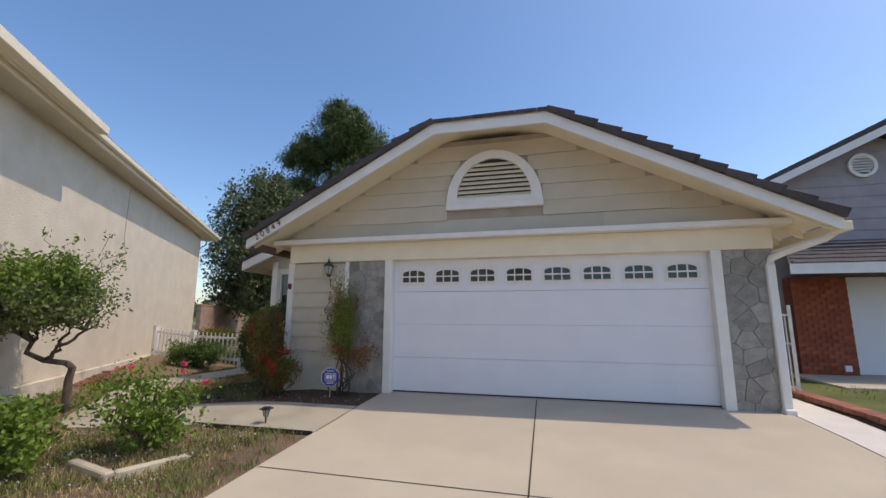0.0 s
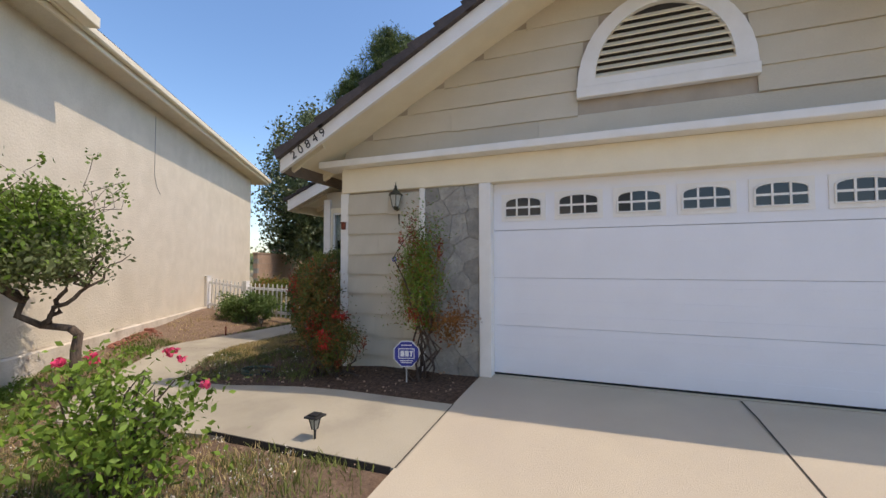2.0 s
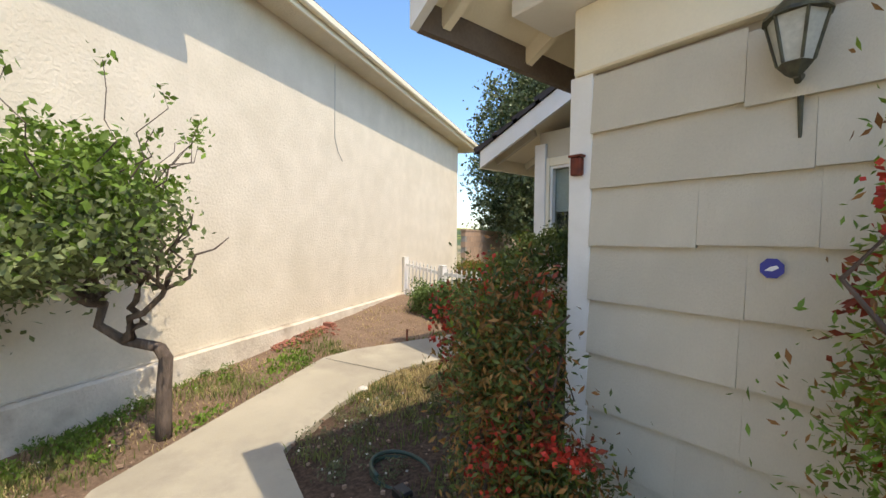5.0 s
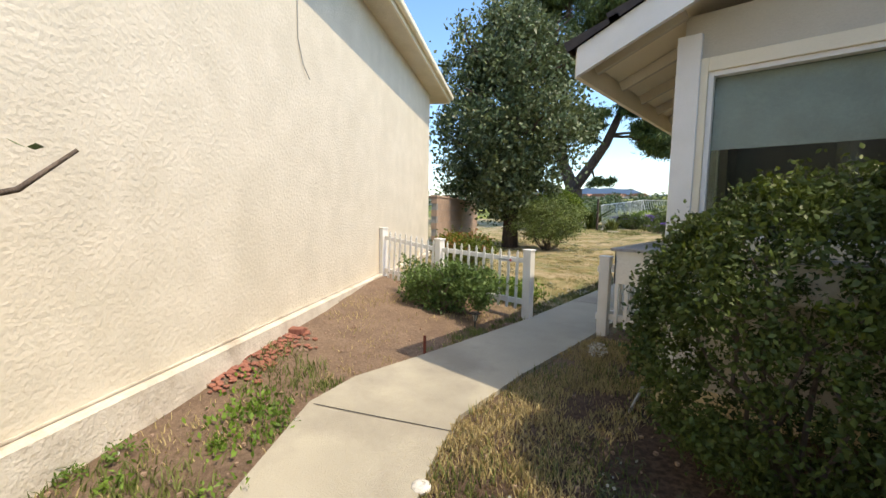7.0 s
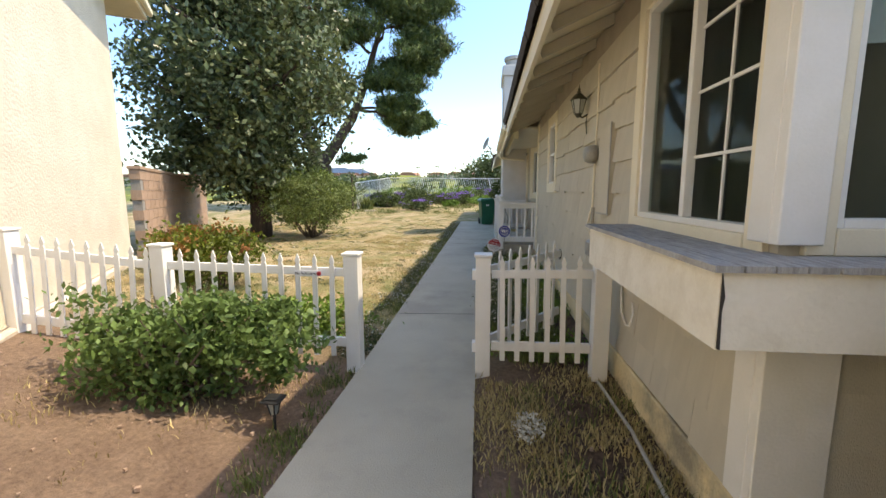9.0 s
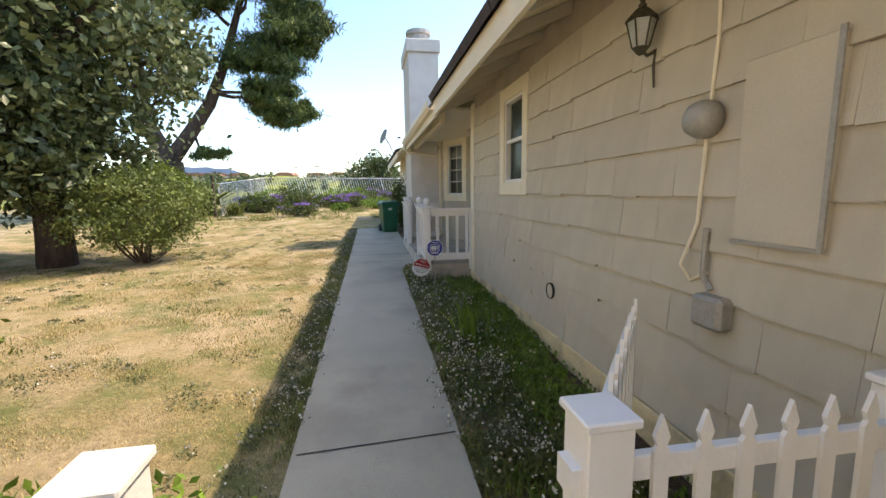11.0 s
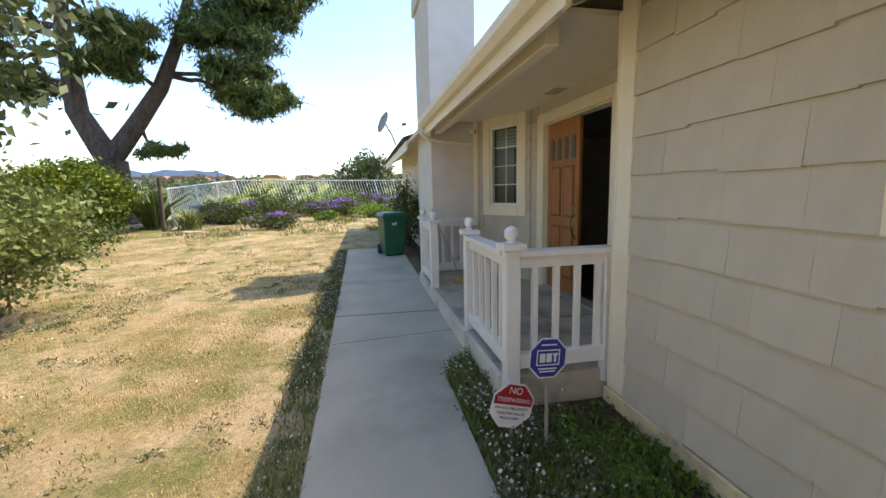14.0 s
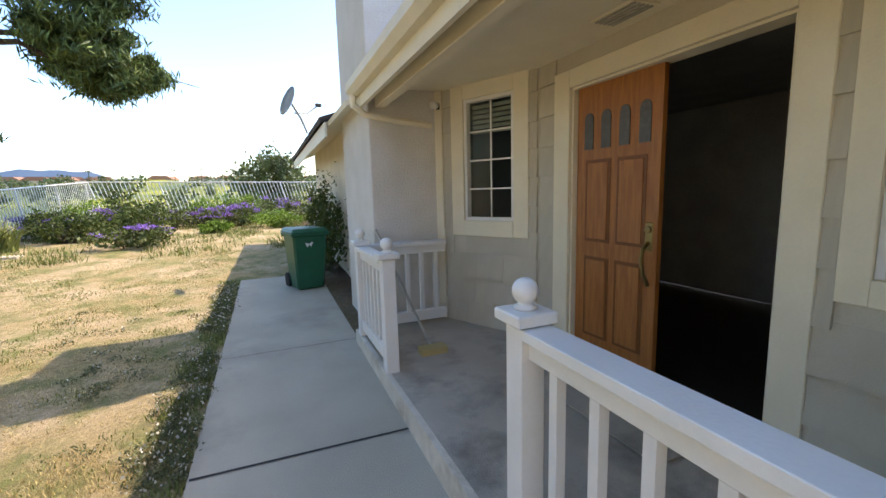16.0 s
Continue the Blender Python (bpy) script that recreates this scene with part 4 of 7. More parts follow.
def picket(bm, x, w, y0, y1, z0, z1, m):
    v = [(x - w / 2, z0), (x + w / 2, z0), (x + w / 2, z1 - 0.10), (x + w * 0.28, z1 - 0.085), (x + w * 0.5, z1 - 0.06), (x, z1), (x - w * 0.5, z1 - 0.06), (x - w * 0.28, z1 - 0.085), (x - w / 2, z1 - 0.10)]
    lo = [bm.verts.new(m @ Vector((a, y0, b))) for a, b in v]
    hi = [bm.verts.new(m @ Vector((a, y1, b))) for a, b in v]
    bm.faces.new(lo)
    bm.faces.new(hi[::-1])
    for i in range(len(v)):
        j = (i + 1) % len(v)
        bm.faces.new((lo[i], hi[i], hi[j], lo[j]))


def picket_run(t, a, b, n, zb, zt, rails=(0.02, 0.18, 0.72, 0.81), w=0.042, e0=0.0, e1=0.0):
    """Pickets and two rails between two points, at heights over the ground line."""
    (xa, ya, za), (xb, yb, zbb) = a, b
    d = Vector((xb - xa, yb - ya, 0))
    L = d.length
    m = Matrix.Translation((xa, ya, za)) @ Matrix.Rotation(math.atan2(d.y, d.x), 4, "Z") @ Matrix(((1, 0, 0, 0), (0, 1, 0, 0), ((zbb - za) / L, 0, 1, 0), (0, 0, 0, 1)))
    for z0, z1 in ((0.18, 0.26), (0.80, 0.87)):
        bm = bmesh.new()
        box(bm, -e0, L + e1, -0.02, 0.012, z0, z1, m)
        part("rail", bm, M_WHITE, t, bevel=0.003)
    first = None
    for k in range(n):
        x = L * (k + 0.8) / (n + 0.6)
        if first is None:
            bm = bmesh.new()
            picket(bm, 0, w, -0.034, -0.0205, 0.10, 0.985, Matrix())
            first = part("picket", bm, M_WHITE, t)
            q = first
        else:
            q = new("picket", first.data)
            q.parent = t
        q.matrix_basis = m @ Matrix.Translation((x, 0, 0))


def fence_post(t, x, y, z0, h=0.98, w=0.062):
    p = part("post", B((x - w, x + w, y - w, y + w, z0 - 0.15, z0 + h)), M_WHITE, t, bevel=0.004)
    part("post_cap", B((x - w - 0.012, x + w + 0.012, y - w - 0.012, y + w + 0.012, z0 + h, z0 + h + 0.025)), M_WHITE, p, bevel=0.005)


fence = thing("picket_fence", "white picket fence across the side yard by the cream wall", "fence")
for x, y, z in ((-6.375, 4.14, -0.27), (-8.06, 4.06, -0.20), (-9.38, 3.92, -0.06)):
    fence_post(fence, x, y, z)
picket_run(fence, (-8.0, 4.06, -0.22), (-6.44, 4.13, -0.27), 10, 0, 0)
picket_run(fence, (-9.32, 3.92, -0.08), (-8.12, 4.05, -0.22), 9, 0, 0)
plq = thing("small_sign", "tiny white plaque on the picket fence rail", "sign")
part("plate", B((-6.86, -6.62, 4.072, 4.078, 0.535, 0.585)), M_SIGNW, plq)
writing("lettering", "No Solicitors", 0.034, M_INK, plq, Matrix.Translation((-6.765, 4.0705, 0.56)) @ Matrix.Rotation(math.pi / 2, 4, "X"))
part("knob", lathe([(0.0, 0), (0.02, 0.002), (0.018, 0.012), (0, 0.014)], 10, Matrix.Translation((-6.645, 4.072, 0.56)) @ Matrix.Rotation(math.pi / 2, 4, "X")), M_SIGNR, plq, "red dot")

fence2 = thing("picket_fence", "short white picket fence between the walk and the house", "fence")
for x, y in ((-5.27, 4.16), (-4.33, 4.12)):
    fence_post(fence2, x, y, -0.27)
picket_run(fence2, (-5.20, 4.16, -0.27), (-4.40, 4.12, -0.25), 6, 0, 0)
gate = thing("picket_gate", "white picket gate standing open beside the walk", "gate")
picket_run(gate, (-5.22, 4.26, -0.25), (-4.50, 5.15, -0.24), 7, 0, 0, e0=0.05, e1=0.03)
part("hinge", B((-5.36, -5.33, 4.12, 4.20, 0.52, 0.60), (-5.36, -5.33, 4.12, 4.20, -0.10, -0.02)), M_WHITE, gate, "white hinge plates")


# ---- lamps, meter, signs and small things ----
def wall_lantern(at, rz, label):
    t = thing("wall_lantern", label, "lamp", at=at, rz=rz)
    t.scale = (0.86, 0.86, 0.86)
    part("wall_plate", lathe([(0.055, 0), (0.055, 0.012), (0.03, 0.02)], 16, Matrix.Translation((0, 0, -0.12)) @ Matrix.Rotation(math.pi / 2, 4, "X")), M_BRONZE, t)
    part("arm", T(([(0, -0.02, -0.12), (0, -0.09, -0.16), (0, -0.13, -0.13)], 0.012), ([(0, -0.02, -0.12), (0, -0.04, -0.22), (0, -0.03, -0.36)], 0.014, 0.006)), M_BRONZE, t)
    c = Matrix.Translation((0, -0.14, 0))
    part("glass", lathe([(0.050, -0.11), (0.088, 0.05)], 6, c), M_LGLASS, t, "frosted glass")
    for k in range(6):
        a = 2 * math.pi * k / 6
        part("cage_bar", T(([(0.052 * math.cos(a), -0.14 + 0.052 * math.sin(a), -0.11), (0.092 * math.cos(a), -0.14 + 0.092 * math.sin(a), 0.055)], 0.006, 0.006, 5)), M_BRONZE, t)
    part("base", lathe([(0.012, -0.16), (0.03, -0.145), (0.055, -0.112)], 6, c), M_BRONZE, t)
    part("roof", lathe([(0.103, 0.05), (0.10, 0.062), (0.045, 0.12), (0.022, 0.135), (0.028, 0.15), (0.012, 0.165), (0.020, 0.18), (0.006, 0.20), (0.003, 0.24)], 12, c), M_BRONZE, t)
    return t


wall_lantern((-1.18, -0.01, 2.07), 0, "weathered bronze wall lantern beside the garage door")
wall_lantern((WX, 5.50, 2.16), -90, "weathered bronze wall lantern above the electric meter")
mt = thing("electric_meter", "round glass electric meter in a grey box with conduits", "meter")
part("box", B((WX - 0.045, WX, 4.50, 4.88, 1.04, 1.81)), M_SIDING, mt, "painted meter panel", bevel=0.006)
part("panel_edge", B((WX - 0.055, WX - 0.0455, 4.49, 4.51, 1.03, 1.82), (WX - 0.055, WX - 0.0455, 4.511, 4.88, 1.03, 1.045)), M_METAL, mt, "grey metal panel edge")
part("meter", lathe([(0.09, 0), (0.09, 0.05), (0.075, 0.09), (0.04, 0.11), (0.0, 0.112)], 20, Matrix.Translation((WX - 0.03, 5.07, 1.60)) @ Matrix.Rotation(-math.pi / 2, 4, "Y")), M_METAL, mt, smooth=True)
part("conduit", T(([(WX - 0.03, 5.07, 1.66), (WX - 0.03, 5.05, 2.0), (WX - 0.03, 5.07, 2.45)], 0.009), ([(WX - 0.03, 5.08, 1.52), (WX - 0.03, 5.10, 1.1), (WX - 0.06, 5.16, 0.88), (WX - 0.03, 5.12, 0.80), (WX - 0.03, 5.02, 0.86)], 0.010)), M_TRIM, mt, "cream cable")
part("valve_pipe", T(([(WX - 0.04, 5.03, 1.08), (WX - 0.04, 5.03, 0.84), (WX - 0.04, 4.98, 0.78)], 0.016)), M_METAL, mt)
part("valve_box", B((WX - 0.10, WX - 0.001, 4.86, 5.04, 0.60, 0.76)), M_METAL, mt, bevel=0.02)
rp = thing("round_cover", "small round cover plate on the shingle wall", "vent cover")
part("ring", lathe([(0.075, 0), (0.075, 0.022), (0.068, 0.022), (0.068, 0.0)], 20, Matrix.Translation((WX - 0.016, 6.81, 0.34)) @ Matrix.Rotation(-math.pi / 2, 4, "Y")), M_INK, rp, "dark ring")
part("plate", lathe([(0.066, 0), (0.066, 0.015), (0.0, 0.017)], 20, Matrix.Translation((WX - 0.016, 6.81, 0.34)) @ Matrix.Rotation(-math.pi / 2, 4, "Y")), M_SIDING, rp)
cab = thing("loose_cable", "white loose cable hanging under the window", "cable")
part("cable", T(([(WX - 0.03, 4.07, 0.70), (WX - 0.035, 4.06, 0.42), (WX - 0.05, 4.0, 0.32), (WX - 0.05, 3.88, 0.25), (WX - 0.05, 3.80, 0.27), (WX - 0.035, 3.79, 0.36), (WX - 0.03, 3.83, 0.44)], 0.007)), M_WHITE, cab)
pip = thing("garden_pipe", "pale plastic pipe along the soil by the foundation", "pipe")
part("pipe", T(([(-4.36, 3.98, -0.25), (-4.33, 3.3, -0.25), (-4.36, 2.7, -0.25), (-4.30, 2.1, -0.26)], 0.012)), M_METAL, pip)
cam2 = thing("security_light", "small white and black security light on the porch corner", "lamp")
part("bracket", B((-4.44, -4.38, 12.68, 12.71, 2.16, 2.22)), M_BLACK, cam2)
part("head", lathe([(0.03, 0), (0.04, 0.02), (0.04, 0.07), (0.0, 0.075)], 14, Matrix.Translation((-4.42, 12.67, 2.19)) @ Matrix.Rotation(-math.pi / 2, 4, "Y") @ Matrix.Rotation(0.5, 4, "X")), M_WHITE, cam2, smooth=True)
cam2.location = (0.37, 1.32, 0.20)


def octagon(r):
    return [(r * math.cos(math.pi / 8 + k * math.pi / 4), r * math.sin(math.pi / 8 + k * math.pi / 4)) for k in range(8)]


def yard_sign(label, at, rz, r, stake_h, tilt=0.0, red=False):
    """An octagonal sign on a stake; its face looks to -y."""
    t = thing("yard_sign", label, "sign", at=at, rz=rz)
    part("stake", B((-0.008, 0.008, 0.004, 0.018, -0.05, stake_h)), M_METAL, t)
    m = Matrix.Translation((0, 0, stake_h + r * 0.2)) @ Matrix.Rotation(tilt, 4, "Y")
    part("plate", prism(octagon(r * 1.08), 0.003, m @ XZ(0.003)), M_SIGNW, t, "white border")
    fm = m @ Matrix.Rotation(math.pi / 2, 4, "X")
    if red:
        part("face", prism([(-r * 0.92, 0.02 * r), (r * 0.92, 0.02 * r)] + [p for p in octagon(r) if p[1] > 0.1 * r], 0.0012, m @ XZ(0.0)), M_SIGNR, t, "red upper half")
        writing("lettering", "NO", r * 0.42, M_SIGNW, t, fm @ Matrix.Translation((0, r * 0.66, 0.0022)), 0.0006)
        writing("lettering", "TRESPASSING", r * 0.27, M_SIGNW, t, fm @ Matrix.Translation((0, r * 0.24, 0.0022)), 0.0006)
        for k, s in enumerate(("PRIVATE PROPERTY", "VIOLATORS WILL BE", "PROSECUTED")):
            writing("lettering", s, r * (0.185 if k == 0 else 0.15), M_INK, t, fm @ Matrix.Translation((0, -r * (0.14 + 0.22 * k), 0.0012)), 0.0006)
    else:
        part("face", prism(octagon(r), 0.0012, m @ XZ(0.0)), M_SIGNB, t, "blue face")
        bm = prism([(-r * 0.62, -r * 0.36), (r * 0.62, -r * 0.36), (r * 0.62, r * 0.42), (-r * 0.62, r * 0.42)], 0.0006, m @ XZ(-0.0012))
        part("frame", bm, M_SIGNW, t, "white square outline")
        part("field", prism([(-r * 0.56, -r * 0.30), (r * 0.56, -r * 0.30), (r * 0.56, r * 0.36), (-r * 0.56, r * 0.36)], 0.0006, m @ XZ(-0.0018)), M_SIGNB, t)
        bm = bmesh.new()
        for x0, x1, z0, z1 in ((-0.46, -0.16, -0.2, 0.24), (-0.10, 0.18, -0.2, 0.24), (0.24, 0.50, 0.12, 0.24), (0.31, 0.43, -0.2, 0.12)):
            box(bm, x0 * r, x1 * r, -0.0032, -0.0024, z0 * r, z1 * r, m)
        part("emblem", bm, M_SIGNW, t, "white block emblem")
        for z, w in ((-0.52, 0.50), (-0.66, 0.42), (0.66, 0.42)):
            part("text_bar", B((-w * r, w * r, -0.0020, -0.0012, z * r - 0.035 * r, z * r + 0.035 * r, m)), M_SIGNW, t)
    return t


yard_sign("blue octagonal security sign on a thin stake by the garage", (-0.87, -0.45, -0.2), 18, 0.145, 0.44)
yard_sign("blue octagonal security sign on a thin stake before the porch", (-4.87, 9.46, -0.17), 5, 0.125, 0.56, 0.08)
yard_sign("tilted red and white no trespassing sign by the walk", (-5.08, 9.50, -0.17), 5, 0.14, 0.26, 0.28, red=True)


def path_light(at, label):
    t = thing("path_light", label, "lamp", at=at)
    part("stake", lathe([(0.008, -0.1), (0.010, 0.10), (0.02, 0.11)], 8), M_BLACK, t)
    part("lantern", lathe([(0.022, 0.11), (0.045, 0.20)], 6), M_LGLASS, t, "clouded lens")
    for k in range(6):
        a = 2 * math.pi * k / 6
        part("cage_bar", T(([(0.024 * math.cos(a), 0.024 * math.sin(a), 0.11), (0.048 * math.cos(a), 0.048 * math.sin(a), 0.20)], 0.005, 0.005, 5)), M_BLACK, t)
    part("cap", B((-0.062, 0.062, -0.062, 0.062, 0.20, 0.215), (-0.04, 0.04, -0.04, 0.04, 0.215, 0.228)), M_BLACK, t, bevel=0.004)


path_light((-0.93, -1.93, float(gz(-0.93, -1.93)) - 0.02), "black solar garden light at the edge of the walk")
path_light((-6.60, 3.16, float(gz(-6.60, 3.16)) - 0.01), "black solar garden light beside the rose bush")
st = thing("metal_stake", "short rusty metal stake beside the walk", "stake")
part("rod", B((-6.37, -6.345, 1.93, 1.95, -0.4, -0.06)), M_RUST, st)
ed = thing("metal_edging", "dark metal edging strip along the flower bed", "edging")
part("strip", B((-1.85, -0.16, -2.125, -2.115, -0.2, -0.09)), M_SEAM, ed)

hose = thing("garden_hose", "dark green garden hose coiled in the shaded bed", "hose")
pts = [(-2.75 + 0.28 * math.cos(a) + 0.02 * a, -0.35 + 0.2 * math.sin(a) - 0.015 * a, -0.22 + 0.004 * a) for a in np.linspace(0, 15, 70)]
part("coil", T((pts, 0.015)), M_HOSE, hose, smooth=True)
pts = [(-3.2 + 0.25 * math.cos(a), -0.25 + 0.18 * math.sin(a), -0.22 + 0.006 * a) for a in np.linspace(0, 11, 50)]
part("coil", T((pts, 0.015)), M_HOSE, hose, smooth=True)
part("reel_box", B((-3.0, -2.88, -0.45, -0.36, -0.26, -0.12)), M_BLACK, hose, "black plastic timer", bevel=0.01)

# wheelie bin
bn = thing("wheelie_bin", "dark green plastic wheelie bin on the walk", "bin", at=(-5.24, 16.9, -0.035), rz=12)
bm = bmesh.new()
vs = box(bm, -0.27, 0.27, -0.30, 0.30, 0.03, 0.92)
for v in vs:
    if v.co.z < 0.5:
        v.co.x *= 0.80
        v.co.y = v.co.y * 0.75 + 0.03
part("body", bm, M_BIN, bn, bevel=0.03)
part("rim", B((-0.30, 0.30, -0.33, 0.33, 0.90, 0.95)), M_BIN, bn, bevel=0.012)
bm = bmesh.new()
vs = box(bm, -0.31, 0.31, -0.35, 0.34, 0.952, 1.02)
for v in vs:
    if v.co.z > 1.0:
        v.co.x *= 0.82
        v.co.y *= 0.85
part("lid", bm, M_BIN, bn, bevel=0.015)
part("handle", T(([(-0.26, 0.33, 0.88), (-0.26, 0.40, 0.92), (0.26, 0.40, 0.92), (0.26, 0.33, 0.88)], 0.016)), M_BIN, bn)
for x in (-0.26, 0.22):
    part("wheel", lathe([(0.05, 0), (0.13, 0.005), (0.13, 0.045), (0.05, 0.05)], 20, Matrix.Translation((x, 0.30, 0.13)) @ Matrix.Rotation(math.pi / 2, 4, "Y")), M_RUBBER, bn, "black wheel")
part("emblem", prism([(-0.09, 0.04), (-0.06, -0.04), (-0.03, 0.02), (0.0, -0.04), (0.04, 0.04), (0.0, 0.04), (-0.03, 0.0)], 0.002, XZ(-0.302) @ Matrix.Translation((0.0, 0.76, 0))), M_SIGNW, bn, "plain white mark")

# satellite dish on the far eave
sd = thing("satellite_dish", "grey satellite dish on the far roof edge", "satellite dish", at=(-5.08, 17.9, 2.62), rz=20)
part("reflector", lathe([(0.0, 0.0), (0.14, 0.015), (0.26, 0.055), (0.265, 0.06), (0.14, 0.022), (0.0, 0.008)], 24, Matrix.Translation((-0.18, 0.0, 0.52)) @ Matrix.Rotation(radians(-70), 4, "Y")), M_METAL, sd, smooth=True)
part("arm", T(([(0.1, 0, 0.0), (0.0, 0, 0.25), (-0.16, 0, 0.50)], 0.02), ([(-0.12, 0, 0.34), (0.12, 0, 0.36), (0.34, 0, 0.52)], 0.012)), M_METAL, sd)
part("receiver", B((0.30, 0.40, -0.04, 0.04, 0.50, 0.56)), M_BLACK, sd, bevel=0.01)
fe = thing("broom", "old wooden broom leaning on the porch railing", "broom")
part("handle", T(([(-4.50, 13.2, 0.12), (-4.82, 13.75, 1.15)], 0.012)), M_METAL, fe)
part("head", B((-4.62, -4.38, 13.08, 13.2, 0.071, 0.13)), M_DRYGRASS, fe)

mat_ = thing("door_mat", "flat grey-brown door mat on the porch", "mat")
part("mat", B((-4.05, -3.55, 11.2, 12.0, 0.083, 0.092)), M_PORCH, mat_)

# house number on the barge board
hn = thing("house_number", "black house number on the white barge board", "house number")
ang = math.atan(SLOPE)
for k, ch in enumerate("20849"):
    s = 0.21 + k * 0.118
    x, z = GX0 + s * math.cos(ang), EZW - 0.075 + s * math.sin(ang)
    writing("digit", ch, 0.15, M_INK, hn, Matrix.Translation((x, RY0 - 0.0475, z)) @ Matrix.Rotation(-ang, 4, "Y") @ Matrix.Rotation(math.pi / 2, 4, "X"), 0.002)

# downspout at the garage's far corner
ds = thing("downspout", "white square metal downspout on the stone pier", "downspout")
part("pipe", B((5.55, 5.66, -0.09, -0.02, -0.05, 1.98)), M_WHITE, ds, bevel=0.012)
part("elbow", T(([(5.605, -0.055, 1.96), (5.63, -0.06, 2.06), (5.75, -0.12, 2.12), (6.10, -0.42, 2.26), (6.18, -0.5, 2.34)], 0.05)), M_WHITE, ds)
part("shoe", B((5.54, 5.67, -0.15, -0.02, -0.12, 0.05)), M_WHITE, ds, bevel=0.012)
part("gutter", B((6.12, 6.24, RY0 - 0.05, 7.0, 2.30, 2.42)), M_TRIM, ds, "cream gutter", bevel=0.01)

# ---- neighbour's stucco house ----
NA, TH = Vector((-9.16, 3.44, 0)), radians(31.8)
ND = Vector((-math.sin(TH), math.cos(TH), 0))
NM = Matrix.Translation(NA) @ Matrix.Rotation(TH + math.pi / 2, 4, "Z")     # local x along the wall, local -y towards the garden
nb = thing("stucco_house", "neighbour's two-storey cream stucco house with a long eave", "house")
nb.matrix_basis = NM
NS0, NS1 = -22.0, 5.05
part("wall", B((NS0, NS1, 0.0, 8.0, -0.8, 4.70)), M_STUCCO, nb)
part("base_band", B((NS0, NS1 + 0.01, -0.085, -0.0, -0.8, 0.075)), M_LEDGE, nb, "pale rounded base ledge", bevel=0.022)
part("weep_screed", B((NS0, NS1 + 0.01, -0.012, -0.0005, 0.078, 0.092)), M_LEDGE, nb)
part("soffit", B((NS0, 6.0, -0.42, 0.0, 4.62, 4.65), (NS1, 6.0, 0.0, 8.6, 4.62, 4.65)), M_STUCCO, nb)
part("fascia", B((NS0, 6.0, -0.46, -0.421, 4.60, 4.79), (6.0, 6.04, -0.42, 8.6, 4.60, 4.79)), M_TRIM, nb, "cream fascia", bevel=0.005)
part("gutter", B((NS0, 6.02, -0.56, -0.461, 4.68, 4.81)), M_TRIM, nb, "cream gutter", bevel=0.02)
plane_slab("roof_slope", (NS0, -0.54, 4.82), (6.1, -0.54, 4.82), (6.1, 4.0, 6.4), (NS0, 4.0, 6.4), 0.06, M_ROOF, nb, "dark tile roof")
part("upper_eave", B((NS0, -5.65, -0.74, -0.561, 4.68, 4.84)), M_TRIM, nb, "deeper cream eave", bevel=0.01)
nc = thing("wall_cable", "thin cable hanging on the stucco wall", "cable")
nc.matrix_basis = NM
part("cable", T(([(-2.45, -0.01, 4.5), (-2.45, -0.012, 3.2), (-2.35, -0.02, 2.95), (-2.22, -0.03, 2.82)], 0.006)), M_METAL, nc)

# block wall behind it
bw = thing("block_wall", "tan block garden wall beyond the stucco house", "wall")
P0, P1 = Vector((-12.0, 8.3, 0)), Vector((-16.6, 16.6, 0))
d = P1 - P0
bwm = Matrix.Translation(P0) @ Matrix.Rotation(math.atan2(d.y, d.x), 4, "Z")
part("core", B((0.02, d.length - 0.02, 0.01, 0.17, -0.4, 1.62)), M_MORTAR, bw)
bw.matrix_basis = bwm
blk = None
for r in range(9):
    n = int(d.length / 0.4)
    for k in range(n):
        x = k * 0.4 + (0.2 if r % 2 else 0)
        if x + 0.4 > d.length + 0.01:
            continue
        if blk is None:
            blk = part("block", B((0, 0.392, 0, 0.18, 0, 0.192)), M_BLOCK, bw)
            q = blk
        else:
            q = new("block", blk.data)
            q.parent = bw
        q.location = (x, 0, -0.1 + r * 0.2)
part("coping", B((-0.02, d.length + 0.02, -0.02, 0.2, 1.70, 1.76)), M_BLOCK, bw)

# ---- neighbour on the other side ----
n2 = thing("grey_house", "neighbour's grey two-storey house with brick pier and white garage door", "house")
part("wall", prism([(6.9, -0.1), (16, -0.1), (16, 4.3), (12.0, 4.3), (9.75, 5.30), (7.3, 4.15), (6.9, 3.9)], 0.3, XZ(4.6)), M_GREYSID, n2)
for z in np.arange(0.3, 5.0, 0.26):
    hw = 9.1 if z < 4.0 else max(0.2, (5.25 - z) * 2.2)
    part("siding_board", B((6.92 if z < 4.0 else 9.75 - hw, 16 if z < 4.0 else 9.75 + hw, 4.285, 4.299, z, z + 0.015)), M_GREYSID, n2)
part("fascia", prism([(7.0, 3.98), (9.75, 5.28), (12.5, 3.98), (12.5, 4.16), (9.75, 5.46), (7.0, 4.16)], 0.05, XZ(3.9)), M_WHITE, n2, "white barge board")
bm = prism([(6.9, 4.12), (9.75, 5.47), (12.6, 4.12), (12.6, 4.22), (9.75, 5.60), (6.9, 4.22)], 4.0, XZ(7.85))
part("roof", bm, M_ROOF, n2, "dark tile roof")
rv = part("round_vent", lathe([(0.28, 0), (0.28, 0.05), (0.21, 0.05), (0.21, 0.0)], 24, Matrix.Translation((9.35, 4.28, 4.65)) @ Matrix.Rotation(math.pi / 2, 4, "X")), M_WHITE, n2)
